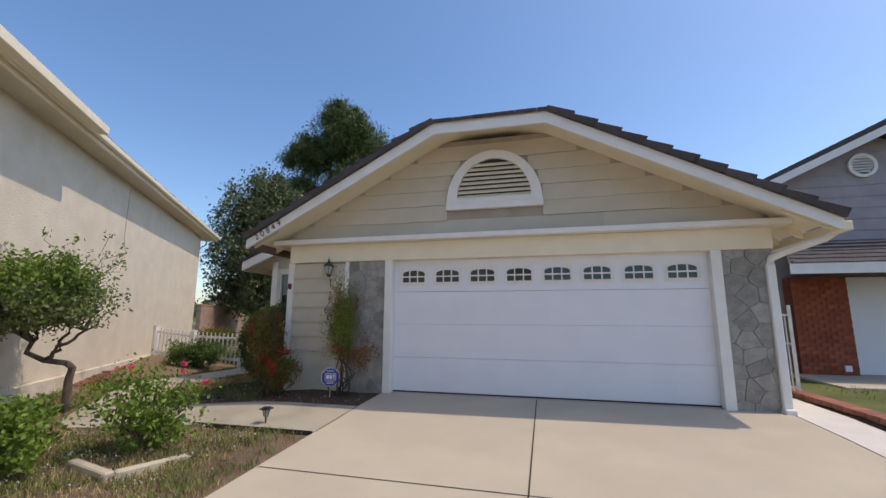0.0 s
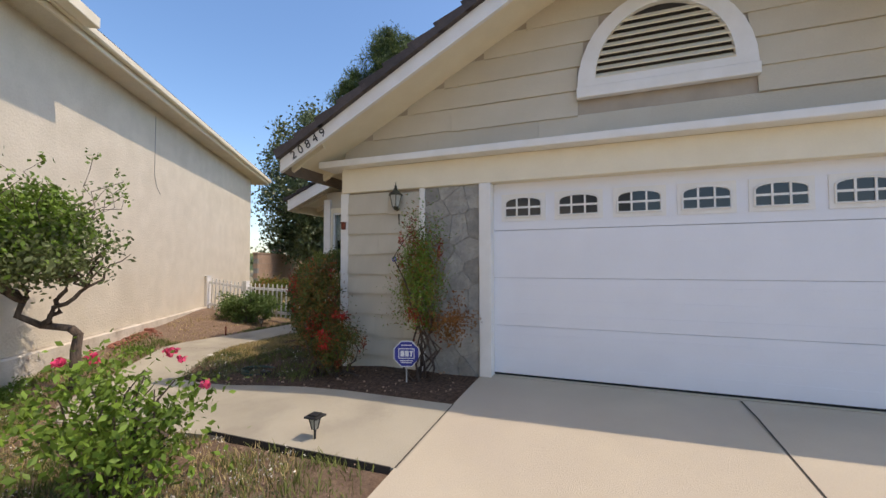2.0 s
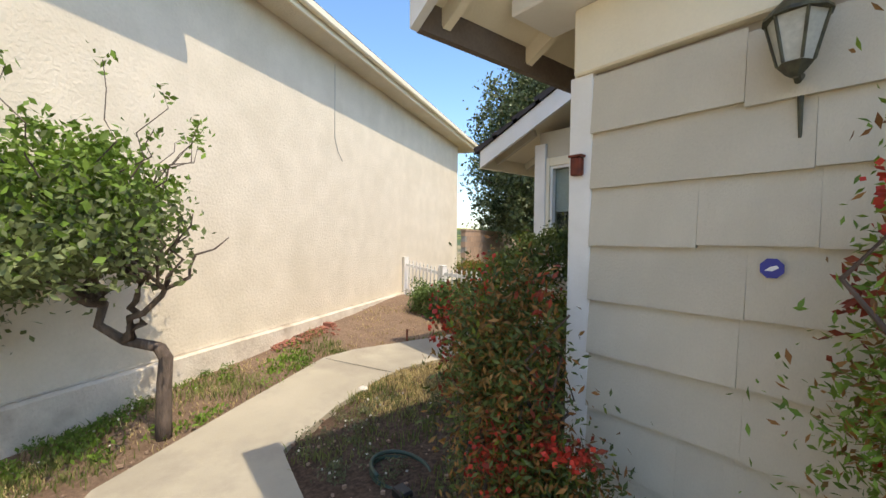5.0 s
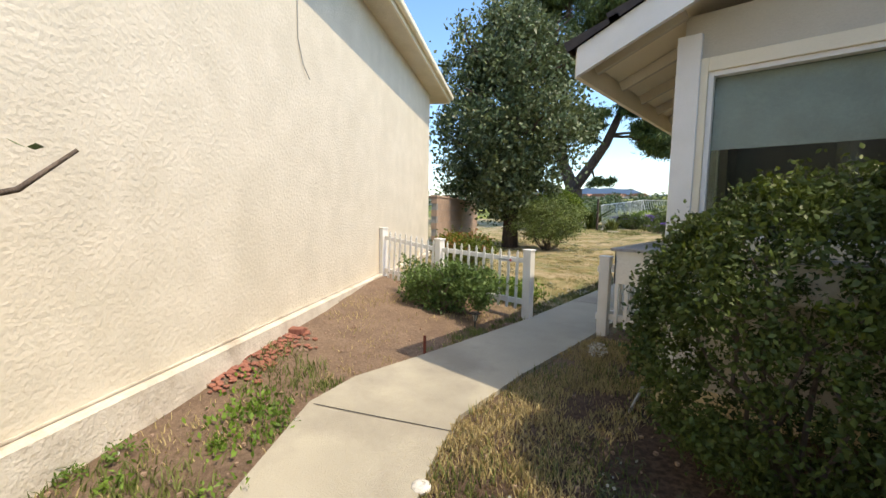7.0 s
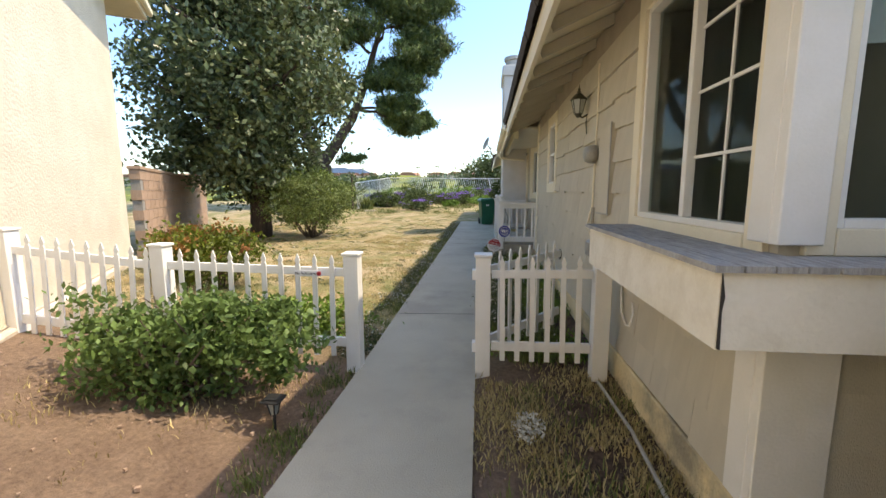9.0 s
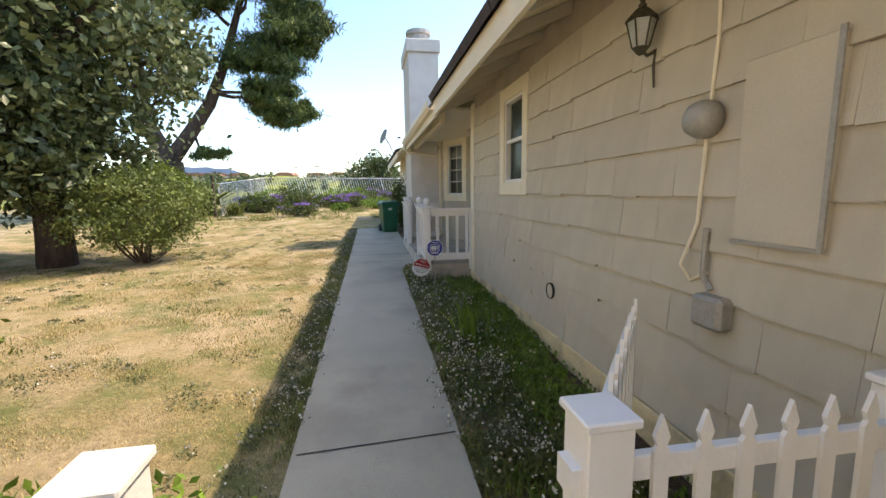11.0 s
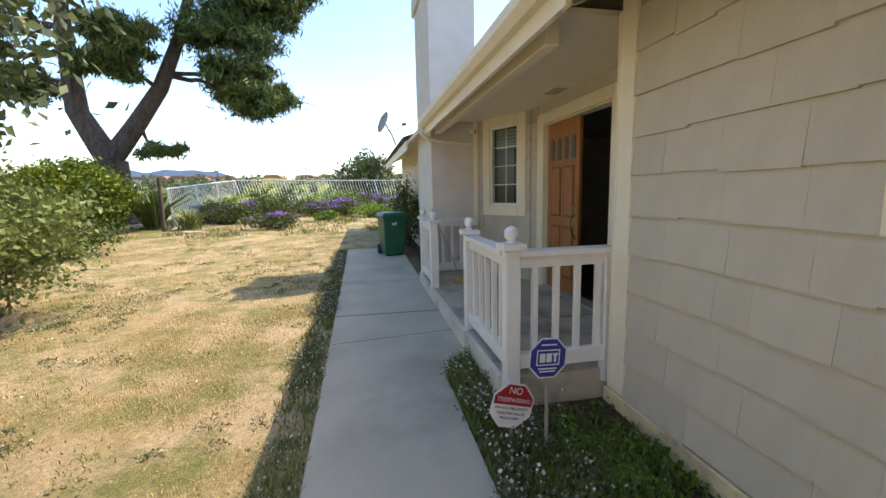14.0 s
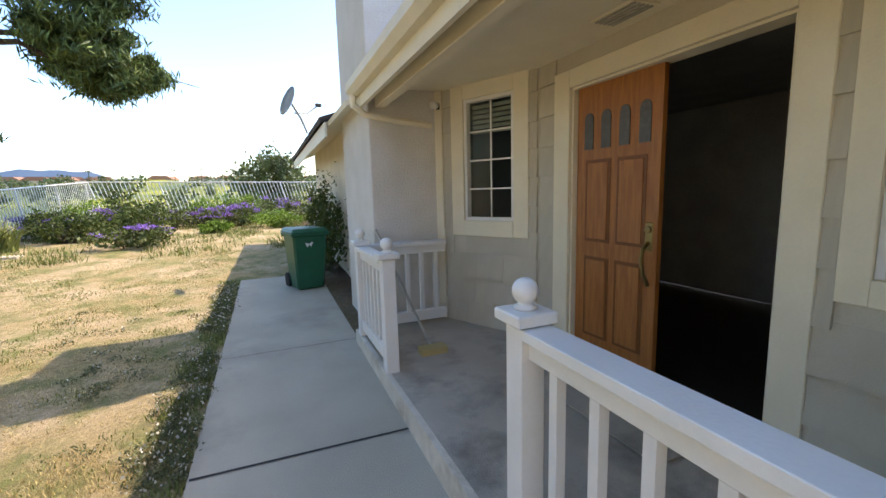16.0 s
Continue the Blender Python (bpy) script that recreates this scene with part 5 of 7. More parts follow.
for k in range(6):
    z = -0.16 + k * 0.065
    hw = math.sqrt(max(0.001, 0.21 ** 2 - z * z))
    part("louvre", B((9.35 - hw, 9.35 + hw, 4.25, 4.27, 4.65 + z, 4.65 + z + 0.035)), M_WHITE, rv)
plane_slab("porch_roof", (7.0, 2.9, 2.28), (16, 2.9, 2.28), (16, 4.28, 2.95), (7.6, 4.28, 2.95), 0.05, M_ROOF, n2, "brown tile skirt roof")
# sunlit tile edges are put into the paler colour of these courses
for k in range(6):
    part("tile_course", B((7.1 + 0.08 * k, 16, 2.95 + 0.22 * k, 3.17 + 0.22 * k, 2.32 + 0.107 * k, 2.35 + 0.107 * k)), M_LITTILE, n2, "tile course in a pale, sunlit colour")
part("fascia", B((7.0, 16, 2.86, 2.899, 2.08, 2.28)), M_WHITE, n2, "white fascia board")
part("garage_door", B((8.53, 14, 4.20, 4.25, 0.0, 2.1)), M_DOORW, n2, "white garage door")
part("pier_core", B((7.50, 8.52, 3.96, 4.28, -0.1, 2.1)), M_BRICK, n2)
brk = None
for r in range(26):
    for k in range(5):
        x = 7.50 + k * 0.205 - (0.10 if r % 2 else 0)
        if x < 7.49 or x > 8.4:
            continue
        if brk is None:
            brk = part("brick", B((0, 0.195, 0, 0.09, 0, 0.068)), M_BRICK, n2)
            q = brk
        else:
            q = new("brick", brk.data)
            q.parent = n2
        q.location = (x, 3.94, -0.02 + r * 0.08)
part("outlet", B((8.25, 8.37, 3.90, 3.939, 0.12, 0.24)), M_WHITE, n2)
n2.location = (0.30, 0.0, 0.02)

pw = thing("planter_wall", "low brick-capped retaining wall beside the drive", "wall")
part("body", B((6.42, 6.60, -8, 5.2, -0.7, -0.005)), M_BLOCK, pw)
cp = None
for k in range(60):
    if cp is None:
        cp = part("cap_brick", B((6.38, 6.62, 0, 0.205, -0.003, 0.06)), M_BRICKCAP, pw, bevel=0.006)
        q = cp
    else:
        q = new("cap_brick", cp.data)
        q.parent = pw
    q.location = (0, -7.9 + k * 0.215, 0)
slab("neighbour_lawn", [(6.63, -8), (18, -8), (18, 2.0), (6.63, 3.6)], M_GRASS, "green lawn strip", top=0.0, flat=0.03, cuts=30)
slab("neighbour_drive", [(7.5, 2.1), (18, 2.1), (18, 4.2), (7.5, 4.2)], M_CONC, "pale neighbour driveway", top=0.06, flat=0.0, cuts=30)
ig = thing("iron_gate", "white iron side gate with scrolled top", "gate")
for x in (6.10, 6.52):
    part("post", B((x - 0.02, x + 0.02, 1.5, 1.54, -0.1, 1.45)), M_IRON, ig)
for k in range(4):
    part("bar", B((6.17 + k * 0.09, 6.182 + k * 0.09, 1.51, 1.525, 0.05, 1.3)), M_IRON, ig)
for z in (0.1, 0.8, 1.27):
    part("cross_bar", B((6.12, 6.50, 1.505, 1.53, z, z + 0.03)), M_IRON, ig)
part("scroll", T(([(6.31 + 0.08 * math.cos(a), 1.518, 1.40 + 0.08 * math.sin(a)) for a in np.linspace(0, 6, 16)], 0.01)), M_IRON, ig)
stk = thing("wall_sticker", "small blue octagonal sticker with a white emblem on the siding", "sticker")
part("disc", prism([(-1.24 + 0.036 * math.cos(math.pi / 8 + k * math.pi / 4), 1.33 + 0.036 * math.sin(math.pi / 8 + k * math.pi / 4)) for k in range(8)], 0.003, XZ(-0.0445)), M_SIGNB, stk)
part("emblem", prism([(-1.26, 1.322), (-1.24, 1.320), (-1.22, 1.332), (-1.227, 1.340), (-1.243, 1.336)], 0.002, XZ(-0.048)), M_SIGNW, stk)
rb = thing("rusty_box", "small rust-red metal box on the white corner board", "fixture")
part("case", B((-2.02, -1.965, -0.075, -0.036, 1.725, 1.81)), M_RUST, rb, bevel=0.006)
part("lid", B((-2.025, -1.96, -0.08, -0.034, 1.811, 1.822)), M_RUST, rb)

# ---- plants ----
def spot(x, y, dz=0.0):
    return (x, y, float(gz(x, y)) + dz)


def limb(bm, a, b, r0, r1, wob=0.08, n=6, seg=7):
    a, b = Vector(a), Vector(b)
    L = (b - a).length
    pts = [a]
    for i in range(1, n + 1):
        p = a.lerp(b, i / n)
        if i < n:
            p = p + Vector((rs.normal(), rs.normal(), rs.normal() * 0.5)) * wob * L / 2
        pts.append(p)
    tube(bm, pts, r0, r1, seg)
    return pts


def stems(base, tops, r0, r1, wob=0.12, n=5):
    bm = bmesh.new()
    for tp in tops:
        limb(bm, Vector(base) + Vector((rs.normal() * 0.04, rs.normal() * 0.04, 0)), tp, r0, r1, wob, n, 6)
    return bm


def shrub(name, label, at, r, n, size, material, stem=M_BARK, clumps=60, cr=0.22, extra=(), zc=None, nst=9, hollow=0.35, group=""):
    """Stems and a clumped crown round the base point; r: half widths, zc: height of the crown's middle over the base."""
    t = thing(name, label, "tree" if "tree" in name else "bush", group, at=at)
    zc = zc if zc is not None else r[2]
    c = np.array((0, 0, zc))
    tops = [c + np.array(r) * v / np.linalg.norm(v) * 0.75 for v in rs.normal(size=(nst, 3)) + (0, 0, 0.6)]
    for tp in tops:
        part("stem", stems((0, 0, -0.08), [tp], 0.012 + 0.012 * r[0], 0.004), stem, t)
    pts = blob(n, c, r, hollow, clumps, cr)
    pts = pts[pts[:, 2] > 0.015]
    leaves("leaves", pts, size, material, t)
    for nm, m2, k, s2, lab, top in extra:
        q = blob(k * 4, c, np.array(r) * 1.02, 0.8, 26, 0.10)
        q = q[q[:, 2] > (zc if top else 0.05)][:k]
        leaves(nm, q, s2, m2, t, lab, kind="stuff")
    return t


# small twisted tree by the stucco wall
def twisted_tree():
    b = spot(-5.0, -1.45, -0.03)
    t = thing("small_tree", "small clipped tree with twisted bare trunk by the stucco wall", "tree", at=b)
    bm = bmesh.new()
    f1, f2 = Vector((-0.05, -0.02, 0.78)), Vector((-0.30, -0.38, 1.15))
    tube(bm, [(0, 0, -0.1), (0.03, 0, 0.2), (0.0, 0.01, 0.5), (0.03, 0.02, 0.70), f1], 0.065, 0.05, 9)
    tube(bm, [f1, (-0.20, -0.25, 0.84), (-0.33, -0.42, 0.97), f2], 0.045, 0.035, 7)
    ends = []
    for a, e in ((Vector((-0.2, -0.25, 0.84)), (0.22, 0.0, 1.30)), (Vector((-0.15, -0.2, 0.86)), (0.10, -0.15, 1.35)), (f2, (-0.35, -0.9, 1.5)), (f2, (-0.1, -0.4, 1.5)), (f2, (0.1, -0.8, 1.45)), (f2, (-0.5, -0.6, 1.5))):
        p = limb(bm, a, e, 0.035, 0.02, 0.13, 7)
        for _ in range(6):
            q = Vector(e) + Vector((rs.normal() * 0.22, rs.normal() * 0.22 - 0.05, 0.25 + rs.rand() * 0.4))
            limb(bm, Vector(e), q, 0.018, 0.005, 0.13, 5, 5)
    part("trunk", bm, M_BARK, t, smooth=True)
    q = np.concatenate([blob(13500, (0.15, -0.66, 1.90), (0.94, 0.82, 0.60), 0.35, 150, 0.15), blob(2200, (-0.35, -1.0, 1.38), (0.62, 0.50, 0.46), 0.2, 22, 0.22)])
    q = q[(np.hypot(q[:, 0] - 1.02, q[:, 1] - 0.63) > 0.55) & (np.hypot(q[:, 0] - 1.5, q[:, 1] - 0.4) > 0.55)]
    # fresh green towards the top of the crown, olive towards the bottom
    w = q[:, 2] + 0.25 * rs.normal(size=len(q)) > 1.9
    leaves("leaves", q[w], 0.032, M_L_GREEN, t, "fresh green leaves, mostly in the upper crown")
    leaves("leaves", q[~w], 0.032, leafmat("pale_olive_leaves", (0.17, 0.21, 0.085), (0.11, 0.14, 0.055)), t, "dull olive leaves, mostly in the lower crown")
    bm = bmesh.new()
    tips = []
    for _ in range(14):
        a = rs.uniform(0, 6.28)
        p0 = Vector((0.15 + 0.5 * math.cos(a), -0.5 + 0.5 * math.sin(a), 2.05 + rs.rand() * 0.2))
        p1 = p0 + Vector((0.3 * math.cos(a), 0.3 * math.sin(a), 0.30 + 0.3 * rs.rand()))
        limb(bm, p0, p1, 0.006, 0.003, 0.2, 4, 4)
        tips += [np.array(p1) + rs.normal(size=3) * 0.04 for _ in range(12)]
    part("twig", bm, M_BARK, t, kind="stuff")
    leaves("shoot_leaves", tips, 0.028, M_L_GREEN, t)
    return t


twisted_tree()
shrub("rose_bush", "pink-flowering rose bush in the weedy front bed", spot(-1.66, -2.88, -0.02), (0.55, 0.50, 0.44), 2900, 0.027, M_L_GREEN, zc=0.46, clumps=70, nst=16, hollow=0.3, cr=0.16)
rose = scene.objects["rose_bush"]
for k in range(8):
    a, b = rs.uniform(0, 6.28), rs.uniform(0.15, 1.2)
    c = (0.53 * math.cos(a) * math.sin(b + 0.3), 0.48 * math.sin(a) * math.sin(b + 0.3), 0.50 + 0.40 * math.cos(b))
    leaves("flower", blob(20, c, (0.032, 0.032, 0.025), 0.2), 0.017, M_PINK, rose, "pink rose flower", slim=0.9, kind="stuff")
shrub("green_bush", "bright green leafy bush in the front bed", spot(-2.5, -3.85, -0.02), (0.54, 0.52, 0.38), 6500, 0.030, M_L_GREEN, clumps=110, zc=0.42, nst=14, cr=0.16)
shrub("green_bush", "bright green leafy bush at the edge of the front bed", spot(-3.7, -4.1, -0.02), (0.6, 0.6, 0.42), 3500, 0.033, M_L_GREEN, clumps=60, zc=0.4, cr=0.18)


def nandina(label, at, h, r, seed_dx, n, ratio):
    t = thing("nandina", label, "bush", "red-leaved nandinas by the garage", at=at)
    for k in range(9):
        bm = bmesh.new()
        e = (seed_dx + rs.normal() * r * 0.45, rs.normal() * r * 0.35 - 0.05, h * rs.uniform(0.55, 0.95))
        limb(bm, (rs.normal() * 0.06, rs.normal() * 0.05, -0.05), e, 0.015, 0.005, 0.12, 6, 6)
        part("stem", bm, M_PBARK, t)
    c = (seed_dx, -0.05, h * 0.62)
    q = blob(n, c, (r, r * 0.75, h * 0.42), 0.25, 55, 0.20)
    q = q[(q[:, 2] > 0.04)]
    if h > 1.7:
        leaves("bronze_spray", blob(900, (0.42, -0.1, 0.72), (0.26, 0.2, 0.22), 0.2, 14, 0.25), 0.022, M_L_BRONZE, t, "orange-bronze spray of leaves", slim=0.35)
    u = rs.rand(len(q))
    if h > 1.7:
        q = q[q[:, 2] > 0.58]
        u = rs.rand(len(q))
    leaves("green_leaves", q[u < 0.5], 0.016 if h > 1.7 else 0.018, M_L_GREEN if h > 1.7 else M_L_OLIVE, t, "olive green leaves", slim=0.35)
    leaves("bronze_leaves", q[(u >= 0.5) & (u < 0.5 + ratio)], 0.018, M_L_BRONZE, t, "bronze leaves", slim=0.35)
    leaves("yellow_leaves", q[u >= 0.5 + ratio], 0.018, M_L_YEL if h < 1.7 else M_L_GREEN, t, "yellow-green leaves", slim=0.35)
    leaves("red_leaves", blob(330, c, (r, r * 0.75, h * 0.42), 0.7, 9, 0.13), 0.020, M_L_RED, t, "red leaves", slim=0.4, kind="stuff")
    leaves("berry", blob(420, (c[0], c[1] - 0.05, c[2] + 0.1 * h), (r * 0.85, r * 0.75, h * 0.32), 0.9, 7, 0.13), 0.011, M_BERRY, t, "red berries", slim=0.9, kind="stuff")
    return t


nandina("tall nandina with red leaves against the grey stone", (-0.78, -0.28, -0.06), 1.75, 0.32, 0.02, 9500, 0.24)
nandina("dense dark nandina with red berries at the house corner", (-2.08, -0.42, -0.16), 1.50, 0.33, 0.0, 10500, 0.42)
nandina("low nandina with red berries in front of the shingle wall", (-1.75, -0.45, -0.12), 0.78, 0.36, 0.0, 4500, 0.3)
# the hedge's highlights are put in as yellow-green leaves on its upper half
shrub("clipped_hedge", "large rounded dark green hedge beside the corner window", spot(-3.28, 1.52, -0.03), (0.84, 0.66, 0.86), 42000, 0.017, M_L_DARK, clumps=700, cr=0.055, zc=0.86, hollow=0.86, extra=(("new_leaves", M_L_YEL, 1500, 0.018, "yellow-green highlight leaves on the upper half", True),))
shrub("rose_hedge", "wide leafy rose bush in front of the picket fence", spot(-7.42, 3.45, -0.02), (1.02, 0.45, 0.42), 11500, 0.027, M_L_ROSE, clumps=95, cr=0.12, zc=0.42, nst=22, hollow=0.2)
shrub("green_bush", "fresh green plants behind the picket fence", spot(-7.1, 4.75, -0.02), (0.75, 0.35, 0.22), 2600, 0.030, M_L_GREEN, zc=0.2, clumps=50)
for x, y, s in ((-9.6, 6.3, 1.0), (-8.9, 6.0, 1.15), (-10.4, 7.2, 0.9)):
    shrub("yellow_bush", "low yellow-green bush with bronze tips behind the fence", spot(x, y, -0.02), (0.55 * s, 0.5 * s, 0.38 * s), 2300, 0.032, M_L_YEL, zc=0.40 * s, clumps=60, extra=(("bronze_leaves", M_L_BRONZE, 400, 0.03, "bronze tips", True),), group="yellow-green bushes behind the fence")
shrub("round_bush_tree", "rounded pale green bush on the dry lawn", spot(-10.55, 12.75, -0.02), (1.42, 1.40, 0.88), 15000, 0.036, leafmat("grey_green_leaves", (0.19, 0.24, 0.075), (0.13, 0.17, 0.05)), zc=1.15, clumps=240, cr=0.10, nst=18, hollow=0.45)


def big_tree():
    b = spot(-12.1, 12.7, -0.05)
    t = thing("broadleaf_tree", "tall dense broadleaf tree on the lawn by the block wall", "tree", at=b)
    bm = bmesh.new()
    tube(bm, [(0, 0, -0.2), (0.02, 0.0, 0.6), (0, 0.02, 1.6), (-0.05, 0, 3.0)], 0.34, 0.22, 12)
    crown = []
    for k in range(26):
        a, z = rs.uniform(0, 6.28), rs.uniform(2.2, 8.6)
        rr = 2.6 * math.sqrt(max(0.1, 1 - ((z - 5.6) / 4.6) ** 2))
        s = Vector((0, 0, min(z - 0.4, 1.5 + z * 0.55)))
        e = Vector((rr * math.cos(a), rr * math.sin(a), z + 0.5))
        limb(bm, s, e, 0.11, 0.02, 0.14, 6, 6)
    tube(bm, [(-0.05, 0, 2.9), (0.1, 0.1, 5), (0, 0, 8.5)], 0.2, 0.05, 8)
    part("trunk", bm, M_PBARK, t)
    q = np.concatenate([blob(38000, (-0.2, 0, 5.2), (3.1, 3.0, 4.0), 0.45, 380, 0.09),
                        blob(7000, (-1.0, 0.3, 2.4), (2.3, 2.4, 1.0), 0.3, 80, 0.13), blob(8000, (-0.2, 0, 7.6), (1.7, 1.7, 1.6), 0.3, 60, 0.14)])
    q = q[q[:, 2] > 0.9]
    u = rs.rand(len(q))
    leaves("leaves", q[u < 0.68], 0.085, M_L_TREE, t)
    # about a third of the leaves carry the lit look in a paler colour
    leaves("pale_leaves", q[u >= 0.68], 0.080, leafmat("pale_tree_leaves", (0.23, 0.26, 0.13), (0.15, 0.18, 0.09), rough=0.3), t, "paler grey-green leaves, coloured as lit")


big_tree()


def pine():
    b = (-15.6, 26.0, -0.2)
    near = lambda v: (v[0] * 0.80 if v[0] > 4 else v[0], v[1], v[2])
    t = thing("pine_tree", "tall dark umbrella pine with a forked leaning trunk", "tree", at=b)
    bm = bmesh.new()
    F = Vector((0.1, 0, 3.1))
    tube(bm, [(0.25, 0, -0.5), (0.12, 0, 1.2), F], 0.70, 0.58, 12)
    tube(bm, [F, (-0.8, 0, 5.0), (-1.0, 0.2, 8), (-0.9, 0, 12), (-0.6, 0, 17.5)], 0.46, 0.10, 10)
    tube(bm, [F, (1.1, 0, 4.4), (2.2, -0.1, 5.9), (3.0, 0, 7.8), (3.7, 0, 10.0), (4.5, 0.2, 12.5)], 0.40, 0.10, 9)
    pads = []

    def pad(s, e, r, n, bend=0.0):
        s, e = Vector(near(s)), Vector(near(e))
        limb(bm, s, e, 0.10, 0.03, 0.12, 6, 6)
        pads.append((e, r, n))
        for _ in range(5):
            d = Vector((rs.normal() * r[0] * 0.5, rs.normal() * r[1] * 0.5, rs.normal() * r[2] * 0.3))
            limb(bm, e.lerp(s, rs.uniform(0, 0.4)), e + d, 0.035, 0.010, 0.12, 4, 5)

    for s, e, r, n in (((2.5, 0, 6.5), (6.2, 0, 6.4), (1.6, 1.5, 0.55), 2600), ((2.5, 0, 6.4), (7.3, 0.3, 5.6), (1.5, 1.4, 0.6), 2600), ((3.0, 0, 7.8), (6.6, -0.3, 8.2), (1.9, 1.7, 0.8), 3600),
                       ((3.6, 0, 8.8), (8.2, 0, 9.6), (1.7, 1.7, 0.9), 3400), ((4.6, 0, 10), (7.4, 0.3, 12.2), (2.2, 2.0, 1.3), 5200), ((5.6, 0, 12.4), (5.5, 0, 14.6), (2.6, 2.3, 1.5), 6500),
                       ((4.2, 0, 9.6), (2.2, -1.2, 10.6), (1.9, 1.7, 0.9), 3600), ((1.1, 0, 4.4), (2.1, -0.5, 3.5), (0.75, 0.6, 0.17), 500), ((-0.9, 0, 9), (1.6, -1, 7.4), (1.4, 1.3, 0.55), 2400),
                       ((-1, 0, 8), (-4.6, 0, 8.6), (2.2, 1.8, 0.9), 4000), ((-1, 0, 11), (-4.2, 0, 12.8), (2.6, 2.2, 1.2), 5200), ((-0.9, 0, 12), (1.9, 0, 13.6), (2.5, 2.2, 1.2), 5200),
                       ((-0.7, 0, 15), (-2.5, 0, 16.5), (2.8, 2.4, 1.6), 6500), ((-0.6, 0, 16), (1.8, 0, 17.4), (2.8, 2.4, 1.7), 7000), ((-0.6, 0, 17), (0.0, 0, 19.4), (2.4, 2.2, 1.4), 5000), ((-0.9, 0, 6), (-3.0, 0.5, 6.3), (1.5, 1.3, 0.6), 2000),
                       ((2.2, 0, 5.9), (0.9, -0.8, 6.6), (1.2, 1.1, 0.5), 1800)):
        pad(s, e, r, n)
    part("trunk", bm, M_PBARK, t)
    q, q2 = [], []
    for e, r, n in pads:
        c = blob(int(n * 1.6), e, (r[0] * 1.12, r[1] * 1.12, r[2] * 1.45), 0.2, max(12, n // 75), 0.14)
        q.append(c)
    q = np.concatenate(q)
    leaves("needles", q, 0.19, M_L_PINE, t, up=1.2, slim=0.14)
    # sunlit foliage is painted by a second set of needles in lighter green
    leaves("needles", q + rs.normal(size=q.shape) * 0.10, 0.15, leafmat("sunlit_pine_needles", (0.15, 0.20, 0.05), (0.08, 0.12, 0.035), 0.15), t, "lighter green needles, coloured as sunlit", up=1.2, slim=0.16)


pine()
shrub("round_shrub", "dense bright green rounded shrub at the foot of the pine", spot(-15.1, 22.6, -0.05), (1.75, 1.6, 1.22), 16000, 0.060, leafmat("bright_shrub_leaves", (0.15, 0.20, 0.016), (0.075, 0.12, 0.012)), clumps=300, cr=0.085, zc=1.2, hollow=0.8)
shrub("round_shrub", "grey-green bush beside the lawn under the pine", spot(-13.2, 18.6, -0.05), (1.3, 1.2, 0.6), 6000, 0.05, M_L_OLIVE, clumps=100, cr=0.14, zc=0.5)


def blades(name, base, h, w, material, parent=None, label="", lean=0.8, kind=""):
    """One mesh of single tapering blades."""
    c = np.asarray(base, float)
    n = len(c)
    a = rs.uniform(0, 2 * np.pi, n)
    hh = h * rs.uniform(0.5, 1.25, n)
    ln = lean * hh * rs.uniform(0.1, 1.3, n)
    b = a + rs.uniform(-1.2, 1.2, n) + np.pi / 2
    s = np.stack([np.cos(b), np.sin(b), np.zeros(n)], 1) * w / 2
    mid = c + np.stack([np.cos(a) * ln * 0.35, np.sin(a) * ln * 0.35, hh * 0.6], 1)
    tip = c + np.stack([np.cos(a) * ln, np.sin(a) * ln, hh], 1)
    v = np.stack([c - s, c + s, mid + s * 0.8, mid - s * 0.8, tip], 1).reshape(-1, 3)
    i = np.arange(n)[:, None] * 5
    me = bpy.data.meshes.new(name)
    me.vertices.add(5 * n)
    me.vertices.foreach_set("co", v.ravel())
    me.loops.add(9 * n)
    me.loops.foreach_set("vertex_index", np.concatenate([i + [0, 1, 2], i + [0, 2, 3], i + [3, 2, 4]], 1).ravel())
    me.polygons.add(3 * n)
    me.polygons.foreach_set("loop_start", np.arange(0, 9 * n, 3))
    me.polygons.foreach_set("loop_total", np.full(3 * n, 3))
    me.update(calc_edges=True)
    me.validate()
    me.materials.append(material)
    ob = new(name, me)
    if parent:
        ob.parent = parent
    return tagged(ob, label, kind=kind)


for (x, y, s, lab) in ((-13.2, 23.6, 1.3, "dark spiky agave beside the fence post"), (-11.9, 23.4, 0.65, "tuft of strappy green leaves by the fence post")):
    t = thing("agave", lab, "plant", at=spot(x, y, -0.03))
    blades("leaves", rs.normal(size=(120, 3)) * (0.12, 0.12, 0.0), 1.05 * s, 0.085 * s, M_L_DARK if s > 1 else M_GRASS, t, lean=1.0)
t = thing("iris_clump", "clump of bright green sword leaves in the shaded bed", "plant", at=spot(-4.93, 7.12, -0.02))
blades("leaves", rs.normal(size=(34, 3)) * (0.05, 0.10, 0.0), 0.42, 0.045, M_L_GREEN, t, lean=0.55)

